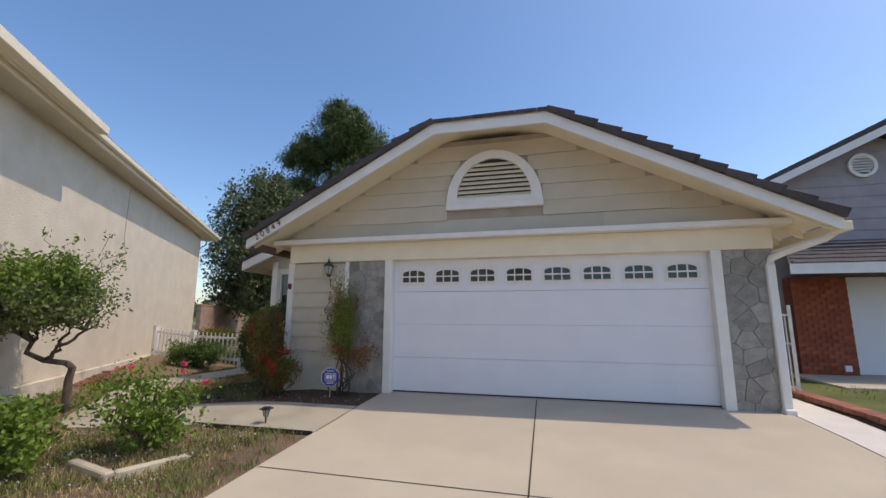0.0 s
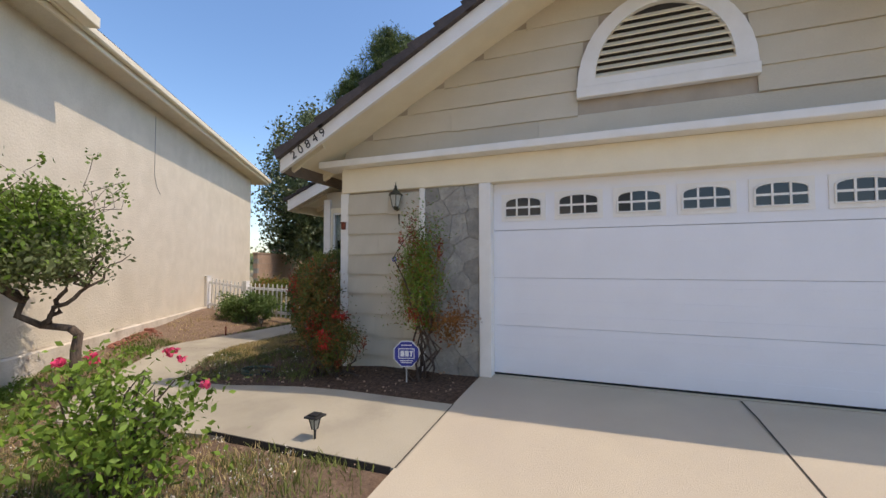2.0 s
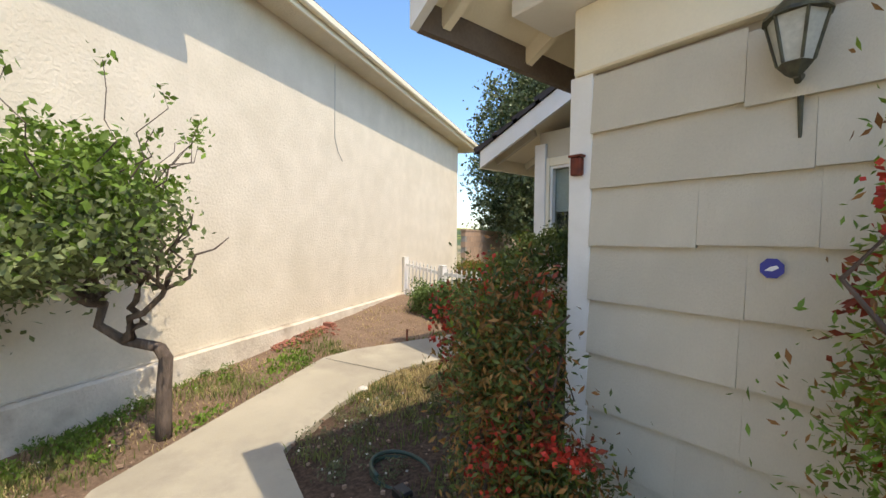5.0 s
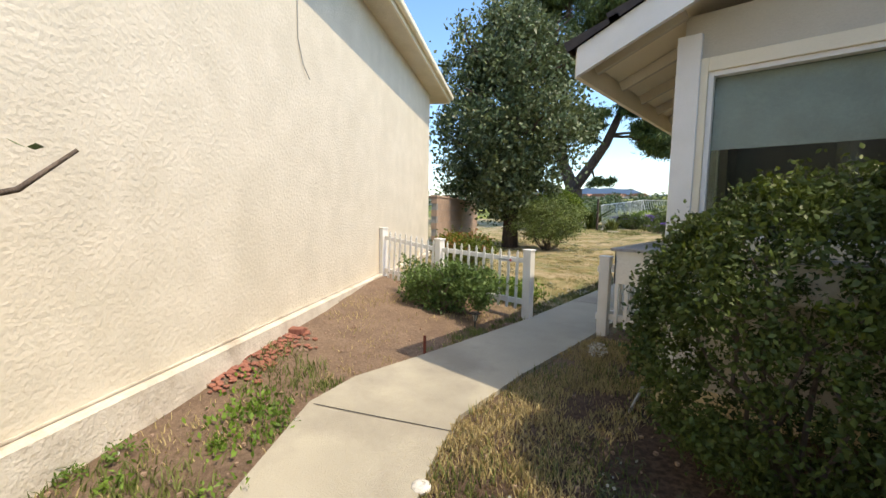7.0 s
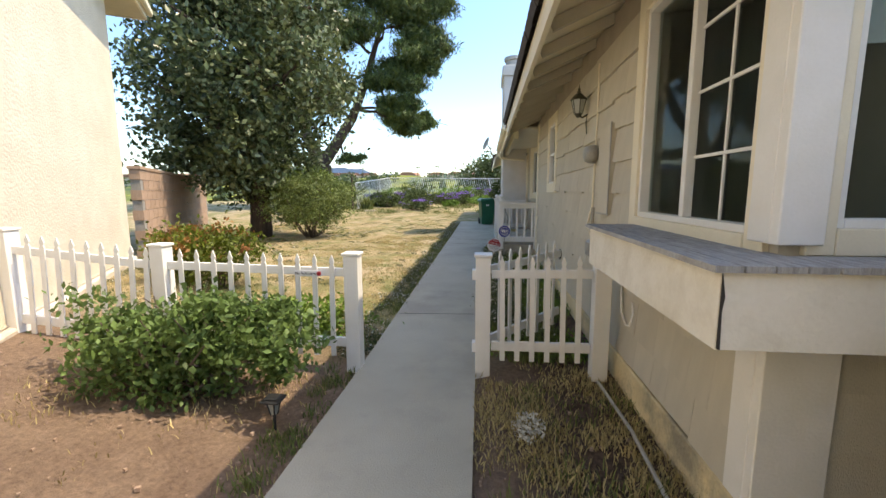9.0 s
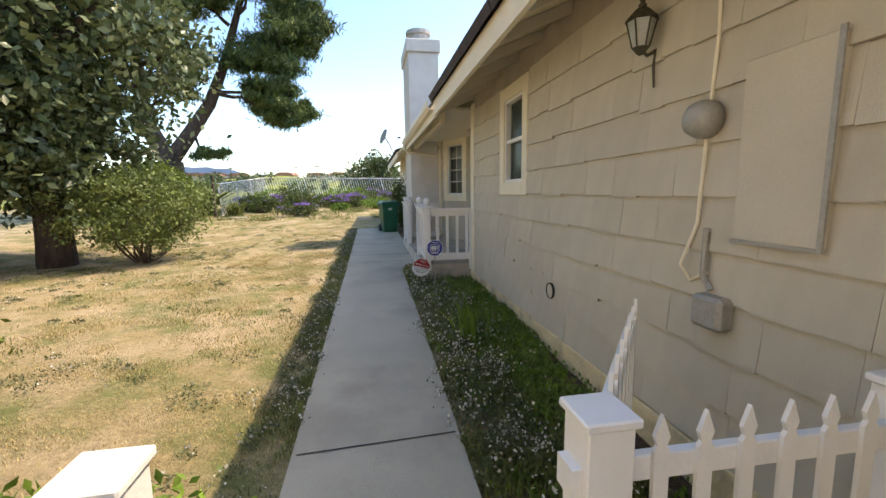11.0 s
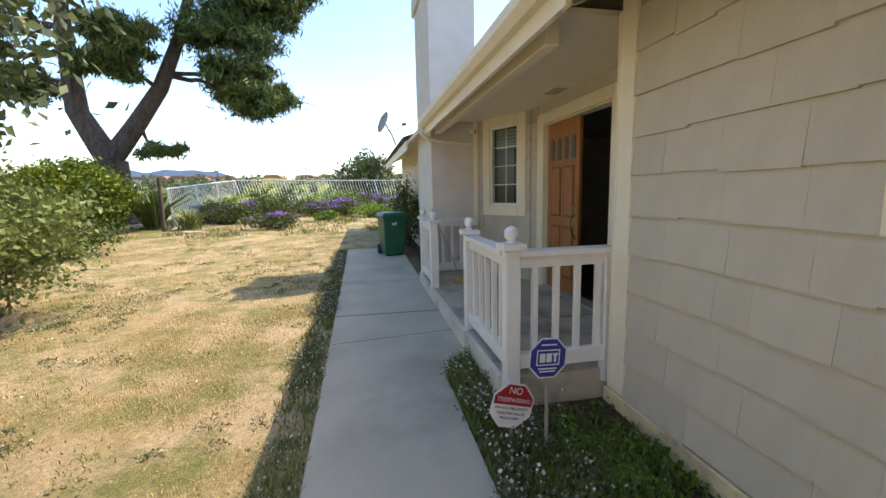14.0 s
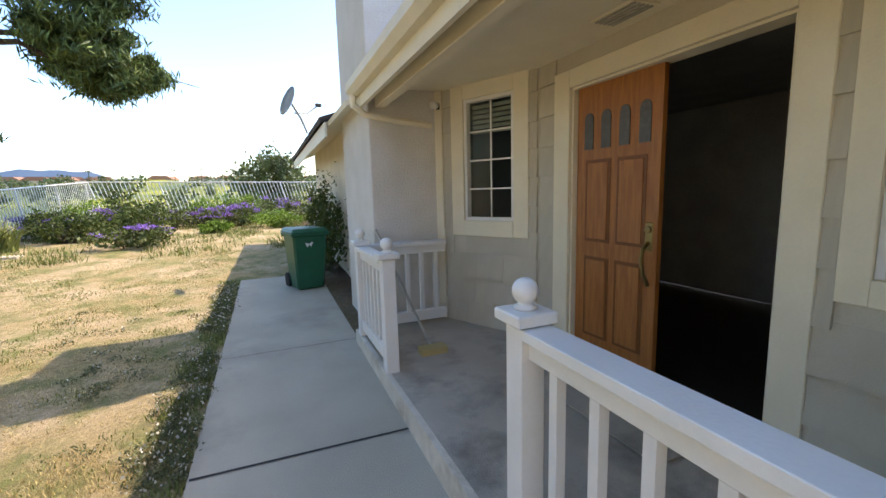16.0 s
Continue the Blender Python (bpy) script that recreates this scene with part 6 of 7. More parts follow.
for k, (x, y, rx, rz, fl) in enumerate(((-9.1, 22.8, 0.9, 0.32, 1), (-11.0, 24.6, 0.75, 0.52, 0), (-9.7, 26.6, 0.95, 0.75, 0), (-9.4, 25.0, 0.85, 0.5, 0), (-8.3, 27.5, 1.0, 0.35, 1), (-6.9, 27.0, 1.0, 0.4, 1), (-5.9, 28.3, 1.3, 0.5, 1), (-4.3, 28.0, 1.2, 0.5, 1),
                                        (-7.6, 29.3, 1.2, 0.6, 2), (-7.4, 25.2, 0.5, 0.2, 2), (-10.6, 27.8, 1.1, 0.4, 1), (-12.0, 25.9, 0.9, 0.4, 1), (-13.9, 20.8, 0.6, 0.25, 1), (-5.4, 26.0, 0.9, 0.3, 2), (-11.6, 28.9, 1.2, 0.55, 2), (-2.6, 28.5, 1.4, 0.6, 1), (-6.4, 30.2, 0.8, 0.6, 2))):
    m = (M_L_DARK, M_L_OLIVE, M_L_GREEN)[fl]
    lab = ("dark green rounded garden shrub near the iron fence", "low purple-flowering shrub near the iron fence", "bright green weedy clump near the iron fence")[fl]
    shrub("garden_shrub", lab, spot(x, y, -0.03), (rx, rx * 0.8, rz), 1700, 0.05, m, clumps=50, cr=0.16, zc=rz, group="shrubs along the iron fence", hollow=0.5,
          extra=(("petals", M_PURPLE, 900 if fl == 1 else 5, 0.035, "purple flowers", True),) if fl == 1 else ())
shrub("climbing_rose", "leafy rose with pale flowers against the far wall", spot(-4.75, 18.3, -0.02), (0.34, 1.1, 0.85), 4200, 0.035, M_L_DARK, zc=0.85, clumps=90, extra=(("petals", M_WFLOWER, 130, 0.03, "pale pink flowers", False),))
shrub("far_tree", "dark rounded tree beyond the end of the house", (-5.2, 47, -1.5), (3.0, 2.6, 2.5), 5200, 0.16, M_L_TREE, zc=4.4, clumps=120, cr=0.12)

# iron fence along the slope
iron = thing("iron_fence", "white iron fence with leaning bars along the back of the garden", "fence")


def bars(pts, step, top, base):
    for (xa, ya, ta, ba), (xb, yb, tb, bb) in zip(pts, pts[1:]):
        d = Vector((xb - xa, yb - ya, 0))
        L = d.length
        u = d.normalized()
        for z in (0.0, -1.45):
            part("rail", T(([(xa, ya, ta + z), (xb, yb, tb + z)], 0.022)), M_IRON, iron)
        k = int(L / step)
        for i in range(k + 1):
            f = i / k
            p = Vector((xa, ya, 0)) + d * f
            zt = ta + (tb - ta) * f
            big = i % 16 == 0
            r = 0.032 if big else 0.014
            part("post" if big else "bar", T(([(p.x, p.y, zt), (p.x + u.x * 0.42, p.y + u.y * 0.42, zt - 1.6)], r, r, 4)), M_IRON, iron)


bars([(-12.55, 23.4, 1.75, 0.3), (-12.4, 31.0, 2.28, 0.6), (5.0, 31.0, 2.05, 0.5)], 0.15, 0, 0)
wp = thing("fence_post", "weathered dark wooden post at the end of the iron fence", "post")
part("post", T(([(-12.6, 23.0, 0.1), (-12.6, 23.0, 2.1)], 0.07, 0.055)), M_PBARK, wp)
part("edging_stone", B((-11.8, -11.1, 22.2, 22.5, 0.22, 0.30)), M_CONC, thing("edging_stone", "pale flat stone in front of the shrubs", "stone"), bevel=0.02)

# front bed edging, loose bricks and stones
es = thing("concrete_edging", "broken pale concrete edging round the rose bush", "edging")
for x0, y0, x1, y1 in ((-1.95, -3.42, -1.25, -3.60), (-1.22, -3.58, -0.98, -3.05)):
    d = Vector((x1 - x0, y1 - y0))
    m = Matrix.Translation((x0, y0, float(gz(x0, y0)))) @ Matrix.Rotation(math.atan2(d.y, d.x), 4, "Z")
    bm = bmesh.new()
    box(bm, 0, d.length, -0.045, 0.045, -0.08, 0.07, m)
    part("edging_piece", bm, M_CONC, es, bevel=0.012)
lb = thing("loose_brick", "loose red brick on the bare soil", "brick", at=spot(-7.55, 1.1), rz=35)
part("brick", B((-0.1, 0.1, -0.05, 0.05, -0.01, 0.055)), M_BRICKCAP, lb, bevel=0.008)
bm = bmesh.new()
for _ in range(260):
    t = rs.rand()
    x, y = -6.9 + (-7.6 + 6.9) * t + rs.normal() * 0.12, 0.0 + 1.2 * t + rs.normal() * 0.06
    bmesh.ops.create_icosphere(bm, subdivisions=1, radius=0.018 + 0.02 * rs.rand(), matrix=Matrix.Translation((x, y, float(gz(x, y)) + 0.004)) @ Matrix.Diagonal((1.3, 1, 0.45, 1)))
part("red_gravel", bm, M_BRICKCAP, None, "scattered red lava gravel on the soil", kind="stuff")
bm = bmesh.new()
for _ in range(2600):
    x, y = rs.uniform(-9.0, -0.3), rs.uniform(-4.5, 4.0)
    if in_poly(x, y, WALK_POLY) or x > -0.3:
        continue
    s = 0.004 + 0.009 * rs.rand() ** 2
    vs = box(bm, -s, s, -s * 0.8, s * 0.8, -s, s * 0.6, Matrix.Translation((x, y, float(gz(x, y)) + 0.003)) @ Matrix.Rotation(rs.rand() * 6, 4, "Z"))
part("pebbles", bm, M_BLOCK, None, "pale pebbles and dry leaves on the soil", kind="stuff")
el = thing("pebble", "white pebble on the mulch by the walk", "stone", at=spot(-4.85, 0.35))
part("stone", lathe([(0.02, -0.01), (0.06, 0.0), (0.055, 0.02), (0.02, 0.035)], 9), M_CHIM, el, smooth=True)


# ---- grass and weeds ----
def scatter(n, x0, x1, y0, y1, patch=1.2, thresh=0.0, seed=0.0):
    out = []
    for x, y in zip(rs.uniform(x0, x1, n), rs.uniform(y0, y1, n)):
        if noise.noise(Vector((x * patch, y * patch, seed))) < thresh or in_poly(x, y, WALK_POLY):
            continue
        if (Vector((x, y, 0)) - NA).dot(Vector((ND.y, -ND.x, 0))) < 0.1 and y < 9:
            continue
        out.append((x, y))
    if not out:
        return np.zeros((0, 3))
    a = np.array(out)
    return np.stack([a[:, 0], a[:, 1], gz(a[:, 0], a[:, 1]) - 0.012], 1)


def tufts(c, k, r):
    q = np.repeat(c, k, 0)
    q[:, :2] += rs.normal(size=(len(q), 2)) * r
    keep = np.array([not in_poly(a, b, WALK_POLY) and not (a > -0.16 and b < 0) for a, b in q[:, :2]])
    q = q[keep]
    q[:, 2] = gz(q[:, 0], q[:, 1]) - 0.012
    return q


def stuff(fn, name, pts, *a, label="", **k):
    if len(pts):
        fn(name, pts, *a, label=label, kind="stuff", **k)


stuff(blades, "dry_grass", tufts(scatter(11000, -14, -6.4, 4.6, 22, 1.1, -0.12, 1), 7, 0.06), 0.024, 0.006, M_DRYGRASS, label="short dry straw-coloured grass")
stuff(blades, "dry_grass", tufts(scatter(6500, -9.5, -6.35, 4.4, 13, 1.7, -0.05, 1.5), 9, 0.05), 0.024, 0.0055, M_DRYGRASS, label="short dry straw-coloured grass")
stuff(blades, "green_weeds", tufts(scatter(3400, -14, -6.4, 4.6, 22, 0.8, 0.10, 2), 12, 0.07), 0.035, 0.008, M_GRASS, label="patches of green weeds")
stuff(blades, "edge_grass", tufts(scatter(900, -6.58, -6.32, 2.0, 18, 3, -0.2, 3), 12, 0.04), 0.06, 0.009, M_GRASS, label="long grass along the walk")
stuff(leaves, "edge_flowers", tufts(scatter(420, -6.7, -6.3, 4.0, 18, 2, 0.0, 3), 4, 0.05) + (0, 0, 0.055), 0.010, M_WFLOWER, label="tiny white flowers along the walk")
stuff(blades, "bed_weeds", tufts(scatter(1300, -5.3, -4.35, 4.4, 9.7, 2, -0.1, 4), 14, 0.06), 0.09, 0.011, M_GRASS, label="weeds in the shaded bed")
stuff(leaves, "bed_leaves", tufts(scatter(1000, -5.2, -4.25, 4.4, 9.8, 1.2, -0.05, 5), 9, 0.06) + (0, 0, 0.05), 0.021, M_L_GREEN, label="clover in the shaded bed", up=3)
stuff(leaves, "bed_flowers", tufts(scatter(500, -5.34, -4.5, 4.6, 10.4, 1.6, -0.05, 6), 4, 0.05) + (0, 0, 0.12), 0.011, M_WFLOWER, label="small white flowers in the shaded bed")
stuff(blades, "bed_weeds", tufts(scatter(300, -5.25, -4.98, 9.7, 11.2, 2, -0.5, 4), 14, 0.04), 0.11, 0.010, M_GRASS, label="weeds by the porch edge")
stuff(blades, "bed_weeds", tufts(scatter(1500, -5.3, -4.2, 0.2, 4.3, 1.6, -0.15, 7), 12, 0.06), 0.05, 0.008, M_DRYGRASS, label="dead weeds under the eave")
stuff(blades, "bed_weeds", tufts(scatter(800, -5.2, -2.1, -0.7, 4.0, 1.4, -0.1, 8), 12, 0.07), 0.07, 0.008, M_GRASS, label="sparse weeds in the shaded corner")
stuff(blades, "front_weeds", tufts(scatter(1900, -5.2, -0.25, -6, -2.15, 1.5, -0.12, 9), 13, 0.06), 0.07, 0.008, M_GRASS, label="weeds in the front bed")
stuff(blades, "front_dry_weeds", tufts(scatter(2200, -5.2, -0.25, -6, -2.15, 1.2, -0.15, 10), 11, 0.06), 0.055, 0.007, M_DRYGRASS, label="dry weeds in the front bed")
stuff(leaves, "front_flowers", tufts(scatter(600, -5, -0.3, -5, -2.2, 1.3, -0.0, 10), 5, 0.06) + (0, 0, 0.06), 0.009, M_WFLOWER, label="tiny pale flowers in the front bed")
stuff(blades, "wall_weeds", tufts(scatter(1700, -9, -4.6, -4, 0.9, 1.1, -0.05, 11), 13, 0.07), 0.075, 0.009, M_GRASS, label="weeds along the stucco wall")
stuff(leaves, "wall_leaves", tufts(scatter(420, -7.4, -4.9, -3, 0.3, 1.2, 0.12, 12), 14, 0.08) + (0, 0, 0.05), 0.024, M_L_GREEN, label="leafy weeds along the stucco wall", up=2)
stuff(blades, "wall_dry_weeds", tufts(scatter(1500, -9, -4.6, -4, 4, 1.2, 0.0, 13), 9, 0.07), 0.045, 0.008, M_DRYGRASS, label="dry weeds along the stucco wall")
stuff(blades, "back_weeds", tufts(scatter(1600, -14, 0, 21, 31, 0.6, -0.1, 14), 12, 0.12), 0.13, 0.016, M_GRASS, label="weeds near the iron fence")
stuff(leaves, "lawn_flowers", tufts(scatter(900, -11, -6.5, 5, 14, 0.9, 0.1, 15), 4, 0.08) + (0, 0, 0.03), 0.010, M_WFLOWER, label="tiny white flowers on the lawn")
def mounds(name, centres, k, r, h, size, material, label, flowers=0.0):
    """Low leafy mounds on the ground, with a sprinkle of tiny white flowers over them."""
    if not len(centres):
        return
    c = np.repeat(centres, k, 0)
    w = np.repeat(rs.uniform(0.55, 1.3, len(centres)), k)[:, None]
    d = rs.normal(size=c.shape)
    d /= np.linalg.norm(d, axis=1, keepdims=True)
    d[:, 2] = np.abs(d[:, 2])
    q = c + d * (r, r, h) * w * rs.uniform(0.2, 1.0, (len(c), 1)) ** 0.5
    keep = np.array([not in_poly(a, b, WALK_POLY) or rs.rand() < 0.25 for a, b in q[:, :2]])
    stuff(leaves, name, q[keep], size, material, label=label, slim=0.4)
    if flowers:
        n = int(len(q) * flowers)
        f = q[rs.randint(0, len(q), n)]
        f[:, 2] += h * 0.25
        stuff(leaves, "mound_flowers", f, 0.011, M_WFLOWER, label="tiny white flowers on low mounds", up=1.5, slim=0.9)


M_L_GREY = leafmat("grey_green_herb", (0.15, 0.165, 0.085), (0.10, 0.115, 0.055), rough=0.7)
mounds("bed_mounds", scatter(150, -5.33, -4.78, 5.2, 10.0, 1.0, -1, 21), 150, 0.14, 0.17, 0.014, M_L_GREY, "grey-green flowering mounds along the shaded bed", 0.07)
mounds("porch_mounds", scatter(26, -5.32, -5.02, 9.9, 11.2, 1.0, -1, 22), 150, 0.11, 0.17, 0.014, M_L_GREY, "flowering mounds beside the porch slab", 0.10)
mounds("clover_mounds", scatter(110, -4.85, -4.28, 5.6, 9.7, 1.0, -1, 23), 110, 0.13, 0.12, 0.018, M_L_GREEN, "bright green leafy weeds by the foundation", 0.012)
mounds("edge_mounds", scatter(330, -6.62, -6.30, 4.3, 17.5, 1.5, -0.25, 24), 80, 0.10, 0.10, 0.012, M_L_GREY, "low flowering herbs along the edge of the walk", 0.05)
mounds("lawn_mounds", scatter(420, -13, -6.6, 4.8, 17, 0.8, 0.02, 25), 60, 0.13, 0.055, 0.014, M_L_GREY, "scattered low weeds in the dry lawn", 0.04)
mounds("wall_mounds", scatter(60, -6.6, -4.9, -3.2, 0.2, 1.0, -0.1, 26), 70, 0.12, 0.12, 0.020, M_L_GREEN, "leafy green weeds near the small tree", 0.02)
mounds("corner_mounds", scatter(90, -4.9, -2.3, -0.7, 1.3, 1.0, -0.2, 27), 60, 0.12, 0.10, 0.013, M_L_GREY, "sparse grey-green weeds in the shaded corner", 0.03)
mounds("front_mounds", scatter(140, -4.5, -0.4, -5, -2.3, 1.2, -0.1, 28), 60, 0.12, 0.09, 0.013, M_L_GREY, "low weeds in the front bed", 0.04)
stuff(leaves, "white_flowers", blob(320, spot(-4.98, 3.2, 0.08), (0.11, 0.11, 0.09), 0.4), 0.013, M_WFLOWER, label="clump of small white flowers by the walk")
stuff(blades, "lawn_blades", tufts(scatter(500, 7.4, 12, -2, 2.0, 1, -1, 16), 8, 0.2) + (0, 0, 0.03), 0.05, 0.01, M_GRASS, label="neighbour's lawn")

# ---- far view ----
fh = None
for k in range(34):
    a = rs.uniform(-0.75, 0.35)
    d = rs.uniform(300, 430)
    x, y = d * math.sin(a) - 10, d * math.cos(a)
    w, h = rs.uniform(9, 18), rs.uniform(4, 6)
    z = float(gz(x, y))
    t = thing("far_house", "pale house with a red-brown roof on the far hill", "house", "houses on the far hill", at=(x, y, z + 1.0), rz=rs.uniform(-30, 30))
    if fh is None:
        fw = part("wall", B((-6, 6, -4, 4, -6, 4.2)), M_HOUSEFAR, t)
        fr = part("roof", prism([(-6.8, 4.2), (6.8, 4.2), (3.5, 6.4), (-3.5, 6.4)], 9, XZ(4.5)), M_ROOFFAR, t)
        fx = part("window", B((-4, -2.5, -4.05, -4.0, 1.2, 2.6)), M_GLASS, t)
        fy = part("window", B((1, 3.2, -4.05, -4.0, 1.2, 2.6)), M_GLASS, t)
        fh = (fw, fr, fx, fy)
    else:
        for p in fh:
            o = new(p.name.split(".")[0], p.data)
            o.parent = t
ft = []
for k in range(170):
    a = rs.uniform(-0.8, 0.4)
    d = rs.uniform(120, 440)
    x, y = d * math.sin(a) - 10, d * math.cos(a)
    s = rs.uniform(1.5, 4.5)
    ft.append(blob(90, (x, y, float(gz(x, y)) + s * 1.0), (s, s, s * 0.9), 0.3))
stuff(leaves, "far_trees", np.concatenate(ft), 0.75, M_L_TREE, label="scattered trees on the far hills")
bm = bmesh.new()
for k in range(9):
    a = rs.uniform(-0.6, 0.1)
    d = rs.uniform(250, 380)
    x, y = d * math.sin(a) - 10, d * math.cos(a)
    z = float(gz(x, y))
    tube(bm, [(x, y, z), (x, y, z + 11)], 0.3, 0.2, 5)
    for j in range(12):
        b = j * 0.55
        tube(bm, [(x, y, z + 11), (x + 1.5 * math.cos(b), y + 1.5 * math.sin(b), z + 11.5), (x + 2.6 * math.cos(b), y + 2.6 * math.sin(b), z + 10.3)], 0.3, 0.05, 3)
part("far_palms", bm, M_L_DARK, None, "tall palms on the far hill", kind="stuff")
# the air's haze is painted into the mountains' blue base colour
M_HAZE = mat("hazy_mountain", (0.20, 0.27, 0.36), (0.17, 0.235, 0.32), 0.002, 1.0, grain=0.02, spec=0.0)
ms = bmesh.new()
prev = None
for k in range(121):
    x = -4200 + k * 45
    f = math.exp(-((x + 1250) / 900) ** 2) * 150 + 60 * math.exp(-((x + 2300) / 700) ** 2)
    h = 25 + f + 55 * noise.noise(Vector((x * 0.0022, 0, 7))) + 22 * noise.noise(Vector((x * 0.009, 0, 9)))
    a, b, c = ms.verts.new((x, 3000, -120)), ms.verts.new((x, 3100, max(12, h))), ms.verts.new((x, 3700, -120))
    if prev:
        ms.faces.new((prev[0], a, b, prev[1]))
        ms.faces.new((prev[1], b, c, prev[2]))
    prev = (a, b, c)
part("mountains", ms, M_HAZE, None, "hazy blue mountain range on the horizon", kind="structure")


# ---- roof tiles ----
def courses(name, a, b, up, n, expo, th, back, material, parent, label, stepback=0.0):
    """Overlapping tile courses: a to b along the eave, up: the way up the slope."""
    a, b, up = Vector(a), Vector(b), Vector(up).normalized()
    nrm = (b - a).cross(up).normalized()
    nrm = nrm if nrm.z > 0 else -nrm
    bm = bmesh.new()
    u = (b - a).normalized()
    L = (b - a).length
    for k in range(n):
        s0, s1 = k * expo - 0.03, (k + 1) * expo + 0.04
        x = 0.0
        while x < L - 0.01:
            w = min(0.33, L - x)
            j = rs.uniform(-0.006, 0.006)
            p = [a + u * x + up * (s0 + j) + nrm * 0.0, a + u * (x + w - 0.006) + up * (s0 + j), a + u * (x + w - 0.006) + up * s1, a + u * x + up * s1]
            off = (th, th, 0.02, 0.02)
            lo = [bm.verts.new(q + nrm * 0.002) for q in p]
            hi = [bm.verts.new(q + nrm * (o + 0.002 + (0.012 if i > 1 else 0) + j)) for i, (q, o) in enumerate(zip(p, off))]
            bm.faces.new(hi)
            for i in range(4):
                jj = (i + 1) % 4
                bm.faces.new((lo[i], lo[jj], hi[jj], hi[i]))
            x += w
    return part(name, bm, material, parent, label, kind="stuff")


ca, sa = math.cos(math.atan(SLOPE)), math.sin(math.atan(SLOPE))
NS = 11
EXP = ((KX0 - GX0) / ca) / NS
EXPE = ((GX1 - KX1) / ca) / NS
courses("tile_course", (GX0, RY0 + 0.2, EZW), (GX0, RYB, EZW), (ca, 0, sa), NS, EXP, 0.055, 0, M_ROOF, roof, "dark brown flat roof tiles")
courses("tile_course", (GX1, RY0 + 0.2, EZ), (GX1, RYB, EZ), (-ca, 0, sa), NS, EXPE, 0.055, 0, M_ROOF, roof, "dark brown flat roof tiles")
hip_up = Vector((0, 1.4, MZ - KZ)).normalized()
courses("tile_course", (KX0, RY0 - 0.05, KZ), (KX1, RY0 - 0.05, KZ), hip_up, 3, 0.36, 0.06, 0, M_ROOF, roof, "dark brown flat roof tiles")
rk = None
for side in (1, -1):
    for k in range(NS):
        if rk is None:
            bm = bmesh.new()
            vs = box(bm, -0.045, EXP + 0.03, -0.055, 0.22, -0.03, 0.10)
            for v in vs:
                if v.co.x > 0.1 and v.co.z > 0:
                    v.co.z -= 0.055
            rk = part("tile", bm, M_ROOF, roof, bevel=0.006)
            q = rk
        else:
            q = new("tile", rk.data)
            q.parent = roof
        x = GX0 + k * EXP * ca if side > 0 else GX1 - k * EXPE * ca
        z = EZW + 0.01 + k * EXP * sa if side > 0 else EZ + 0.01 + k * EXPE * sa
        m = Matrix.Translation((x, RY0 - 0.05, z + 0.02))
        if side > 0:
            q.matrix_basis = m @ Matrix.Rotation(-math.atan(SLOPE), 4, "Y")
        else:
            q.matrix_basis = m @ Matrix.Rotation(math.atan(SLOPE), 4, "Y") @ Matrix.Diagonal((-1, 1, 1, 1))
wa = math.atan(WS)
courses("tile_course", (WEX - 0.06, 2.03, WEZ), (WEX - 0.06, 9.38, WEZ), (math.cos(wa), 0, math.sin(wa)), 10, 0.36, 0.085, 0, M_ROOF, roof, "dark brown flat roof tiles")
courses("tile_course", (WEX + 0.0, 9.40, WEZ - 0.02), (WEX + 0.0, 14.1, WEZ - 0.02), (math.cos(wa), 0, math.sin(wa)), 10, 0.36, 0.06, 0, M_ROOF, roof, "dark brown flat roof tiles")
courses("tile_course", (-5.0, 15.6, 2.46), (-5.0, 22.3, 2.46), (math.cos(wa), 0, math.sin(wa)), 9, 0.36, 0.06, 0, M_ROOF, roof, "dark brown flat roof tiles")
part("fascia", B((-4.99, -4.96, 15.6, 22.2, 2.26, 2.45)), M_TRIM, roof, "cream fascia on the far wing")
part("ridge_cap", T(([(MX, RY0 + 1.4, MZ + 0.05), (MX, RYB, MZ + 0.05)], 0.09)), M_ROOF, roof, "rounded ridge tiles")

# ---- shingles ----
WEDGE = {}


def shingles(org, rz, x0, x1, rows, expo, holes=(), wmin=0.18, wmax=0.42, limit=None, name="shingle"):
    """Overlapping wall shingles in a local x-z plane, outside to -y, as parts of the house."""
    base = Matrix.Translation(org) @ Matrix.Rotation(radians(rz), 4, "Z")
    if expo not in WEDGE:
        v = [(0.001, 0, 0), (0.999, 0, 0), (0.9988, -0.027, 0), (0.0012, -0.027, 0), (0, 0, expo + 0.012), (1, 0, expo + 0.012), (1, -0.003, expo + 0.012), (0, -0.003, expo + 0.012)]
        WEDGE[expo] = raw("shingle", v, [(0, 1, 2, 3), (4, 7, 6, 5), (3, 2, 6, 7), (0, 4, 5, 1), (0, 3, 7, 4), (1, 5, 6, 2)], M_SIDING)
    for z in rows:
        a0, a1 = (x0, x1) if limit is None else limit(z + expo + 0.02)
        spans = [(a0, a1)]
        for hx0, hx1, hz0, hz1 in holes:
            if hz0 < z + expo - 0.02 and hz1 > z + 0.02:
                spans = [s for a, b in spans for s in ((a, min(b, hx0)), (max(a, hx1), b)) if s[1] - s[0] > 0.02]
        for a, b in spans:
            x = a
            while x < b - 0.01:
                w = min(rs.uniform(wmin, wmax), b - x)
                if b - x - w < wmin * 0.5:
                    w = b - x
                o = new(name, WEDGE[expo])
                o.parent = house
                o.matrix_basis = base @ Matrix.Translation((x, 0, z + rs.uniform(-0.013, 0.013))) @ Matrix.Diagonal((w - 0.0006, rs.uniform(0.92, 1.12), 1, 1))
                x += w


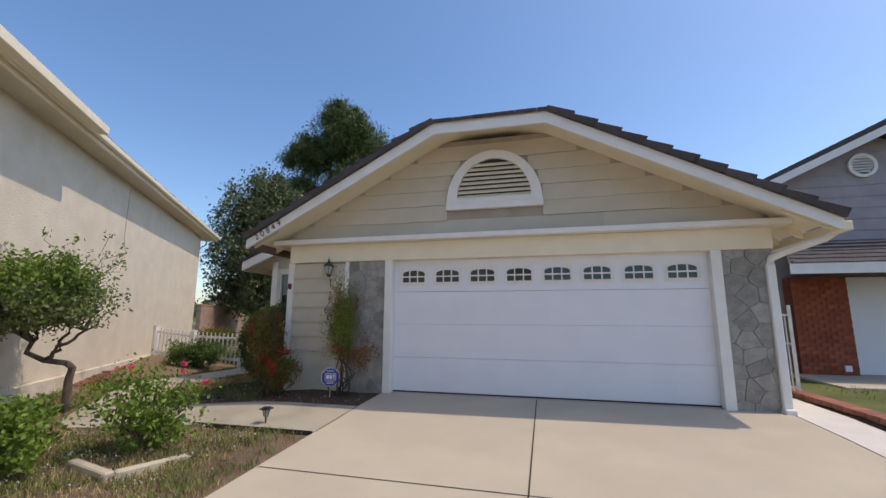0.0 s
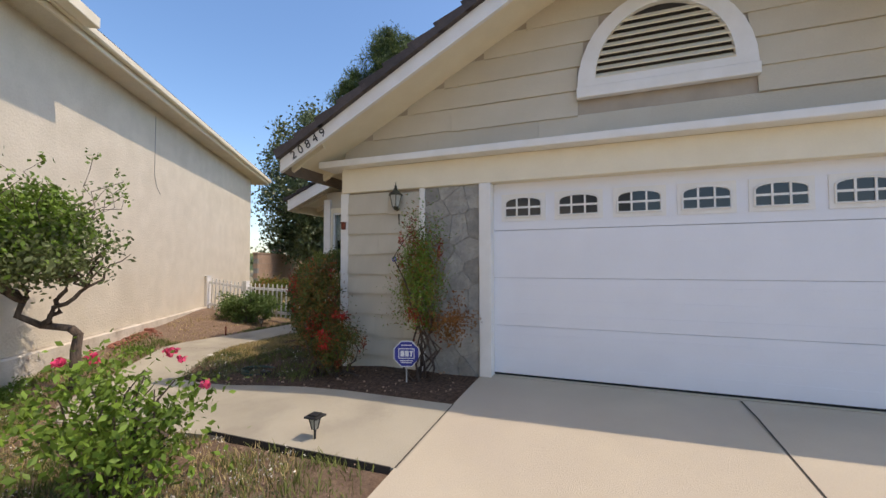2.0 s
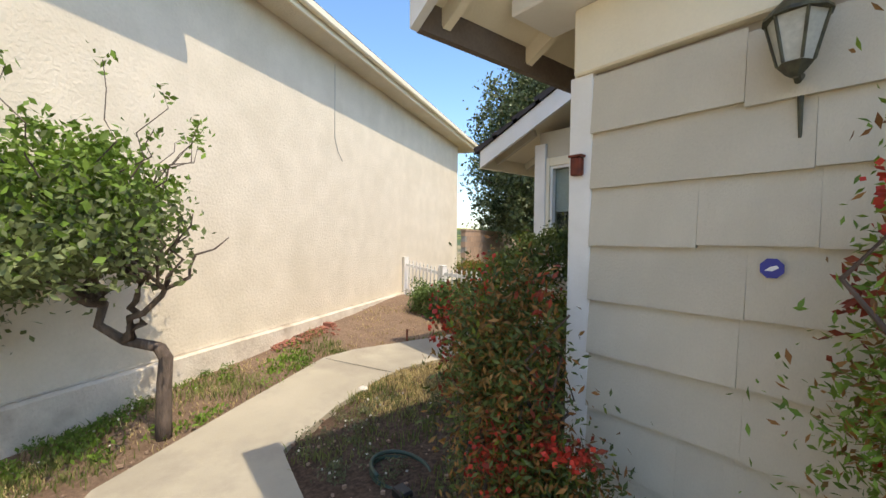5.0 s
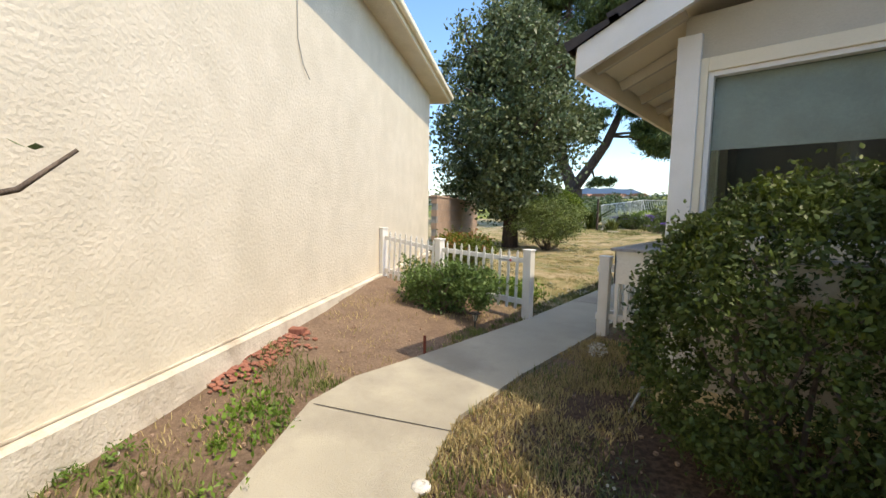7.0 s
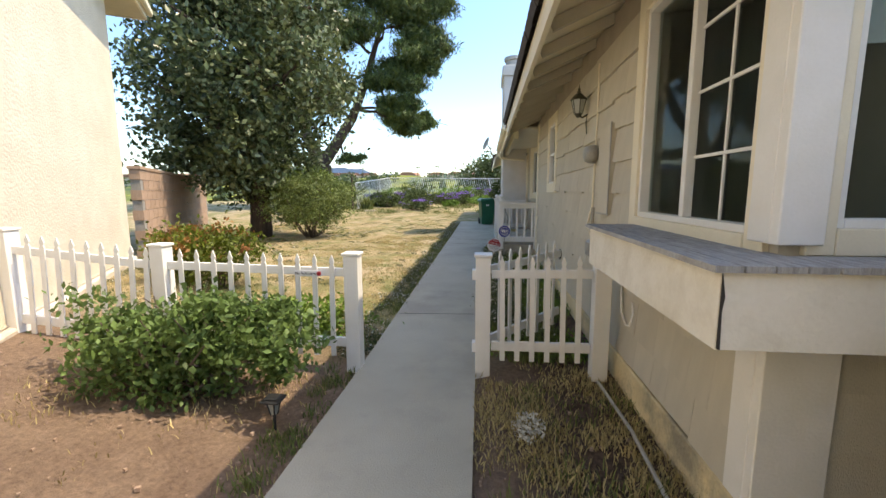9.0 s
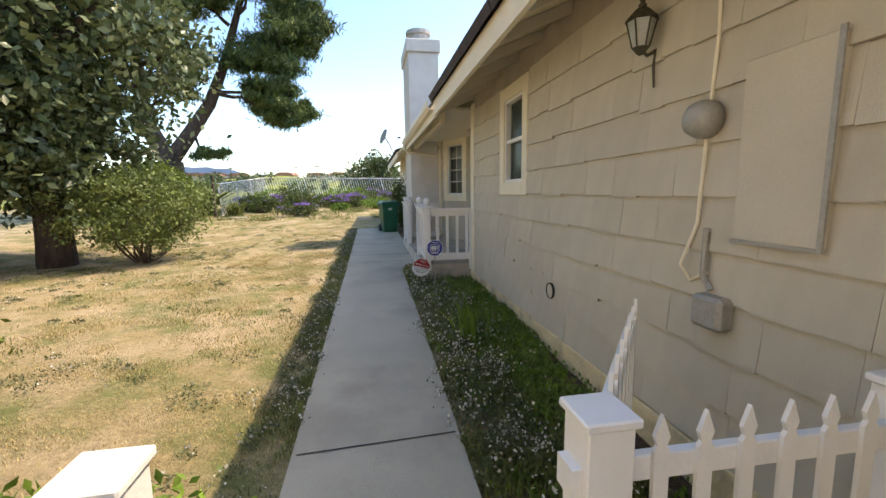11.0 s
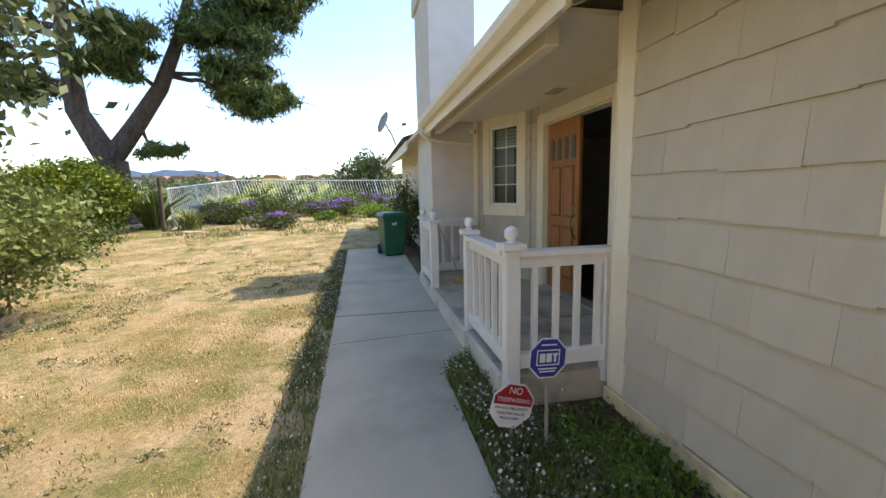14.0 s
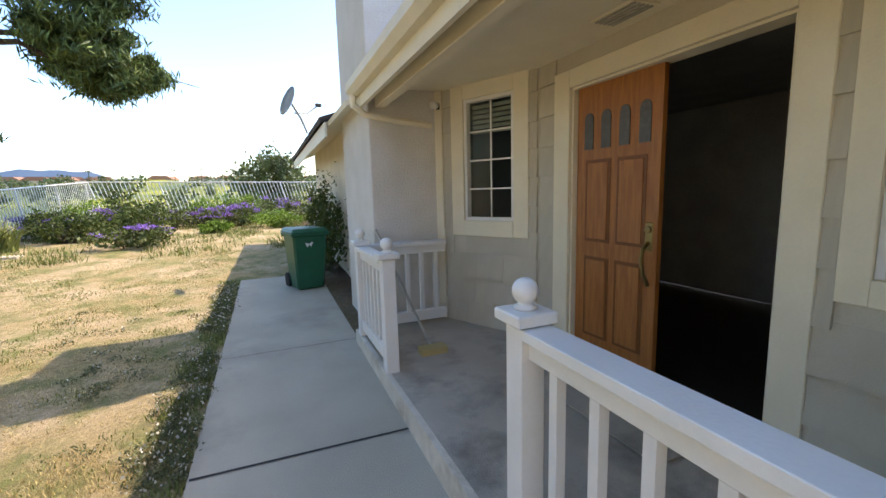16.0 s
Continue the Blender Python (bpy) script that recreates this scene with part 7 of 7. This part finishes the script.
E2 = 0.255
shingles((0, -0.021, 0), 0, -1.93, -0.90, [0.63 + E2 * k for k in range(-3, 6)], E2, wmin=0.3, wmax=0.8)
shingles((0, -0.001, 0), 0, -2.0, 5.66, [2.60 + 0.262 * k for k in range(6)], 0.262, holes=[(1.76 - hw, 1.76 + hw, z, z + 0.05) for hw, z in ((0.80, 3.05), (0.80, 3.30), (0.74, 3.55), (0.58, 3.80))],
         wmin=0.9, wmax=2.4, limit=lambda z: (max(-2.0, GX0 + (z - 0.13 - EZW) / SLOPE), min(5.66, GX1 - (z - 0.13 - EZ) / SLOPE)))
shingles((WX - 0.001, 9.71, 0), -90, 0.0, 7.13, [-0.045 + E2 * k for k in range(10)], E2, holes=[(9.71 - 4.02, 7.4, 0.70, 2.60), (9.71 - 8.36, 9.71 - 7.46, 1.24, 2.46)], wmin=0.2, wmax=0.46)
shingles((0, 2.449, 0), 0, -4.03, -2.05, [-0.045 + E2 * k for k in range(3)], E2, wmin=0.3, wmax=0.6)
shingles((-3.98, 14.115, 0), -63.9, 0.08, 1.20, [0.07 + E2 * k for k in range(10)], E2, holes=[(0.195, 1.115, 1.05, 2.58)], wmin=0.2, wmax=0.45)
shingles((PX - 0.001, 13.0, 0), -90, 0.0, 3.03, [0.07 + E2 * k for k in range(10)], E2, holes=[(0.21, 2.11, 0.0, 2.45), (2.18, 3.15, 0.96, 2.42)], wmin=0.2, wmax=0.45)


# ---- flagstone ----
def flags(x0, x1, z0, z1, n, seed):
    r = np.random.RandomState(seed)
    seeds = []
    while len(seeds) < n:
        p = (r.uniform(x0, x1), r.uniform(z0, z1))
        if all((p[0] - q[0]) ** 2 + (p[1] - q[1]) ** 2 > (0.15 + 0.08 * r.rand()) ** 2 for q in seeds):
            seeds.append(p)
    part("mortar", B((x0, x1, -0.012, -0.001, z0, z1)), M_MORTAR, house, "dark recessed mortar")
    for i, s in enumerate(seeds):
        poly = [(x0, z0), (x1, z0), (x1, z1), (x0, z1)]
        for j, q in enumerate(seeds):
            if i == j:
                continue
            mx, mz, dx, dz = (s[0] + q[0]) / 2, (s[1] + q[1]) / 2, q[0] - s[0], q[1] - s[1]
            L = math.hypot(dx, dz)
            out = []
            for a, b in zip(poly, poly[1:] + poly[:1]):
                fa = ((a[0] - mx) * dx + (a[1] - mz) * dz) / L + 0.003
                fb = ((b[0] - mx) * dx + (b[1] - mz) * dz) / L + 0.003
                if fa <= 0:
                    out.append(a)
                if fa * fb < 0:
                    k = fa / (fa - fb)
                    out.append((a[0] + (b[0] - a[0]) * k, a[1] + (b[1] - a[1]) * k))
            poly = out
            if len(poly) < 3:
                break
        if len(poly) < 3:
            continue
        cx, cz = sum(p[0] for p in poly) / len(poly), sum(p[1] for p in poly) / len(poly)
        rough = []
        for a, b in zip(poly, poly[1:] + poly[:1]):
            for f in (0, 0.33, 0.66):
                x, z = a[0] + (b[0] - a[0]) * f, a[1] + (b[1] - a[1]) * f
                k = 1 - (0.0 if f else 0.018) - 0.014 * r.rand()
                rough.append((cx + (x - cx) * k, cz + (z - cz) * k))
        part("stone", prism(rough, 0.012 + 0.010 * r.rand(), XZ(-0.011)), M_STONE, house, bevel=0.004)


flags(-0.83, -0.14, -0.05, 2.2, 30, 5)
flags(5.02, 5.66, -0.10, 2.2, 29, 11)
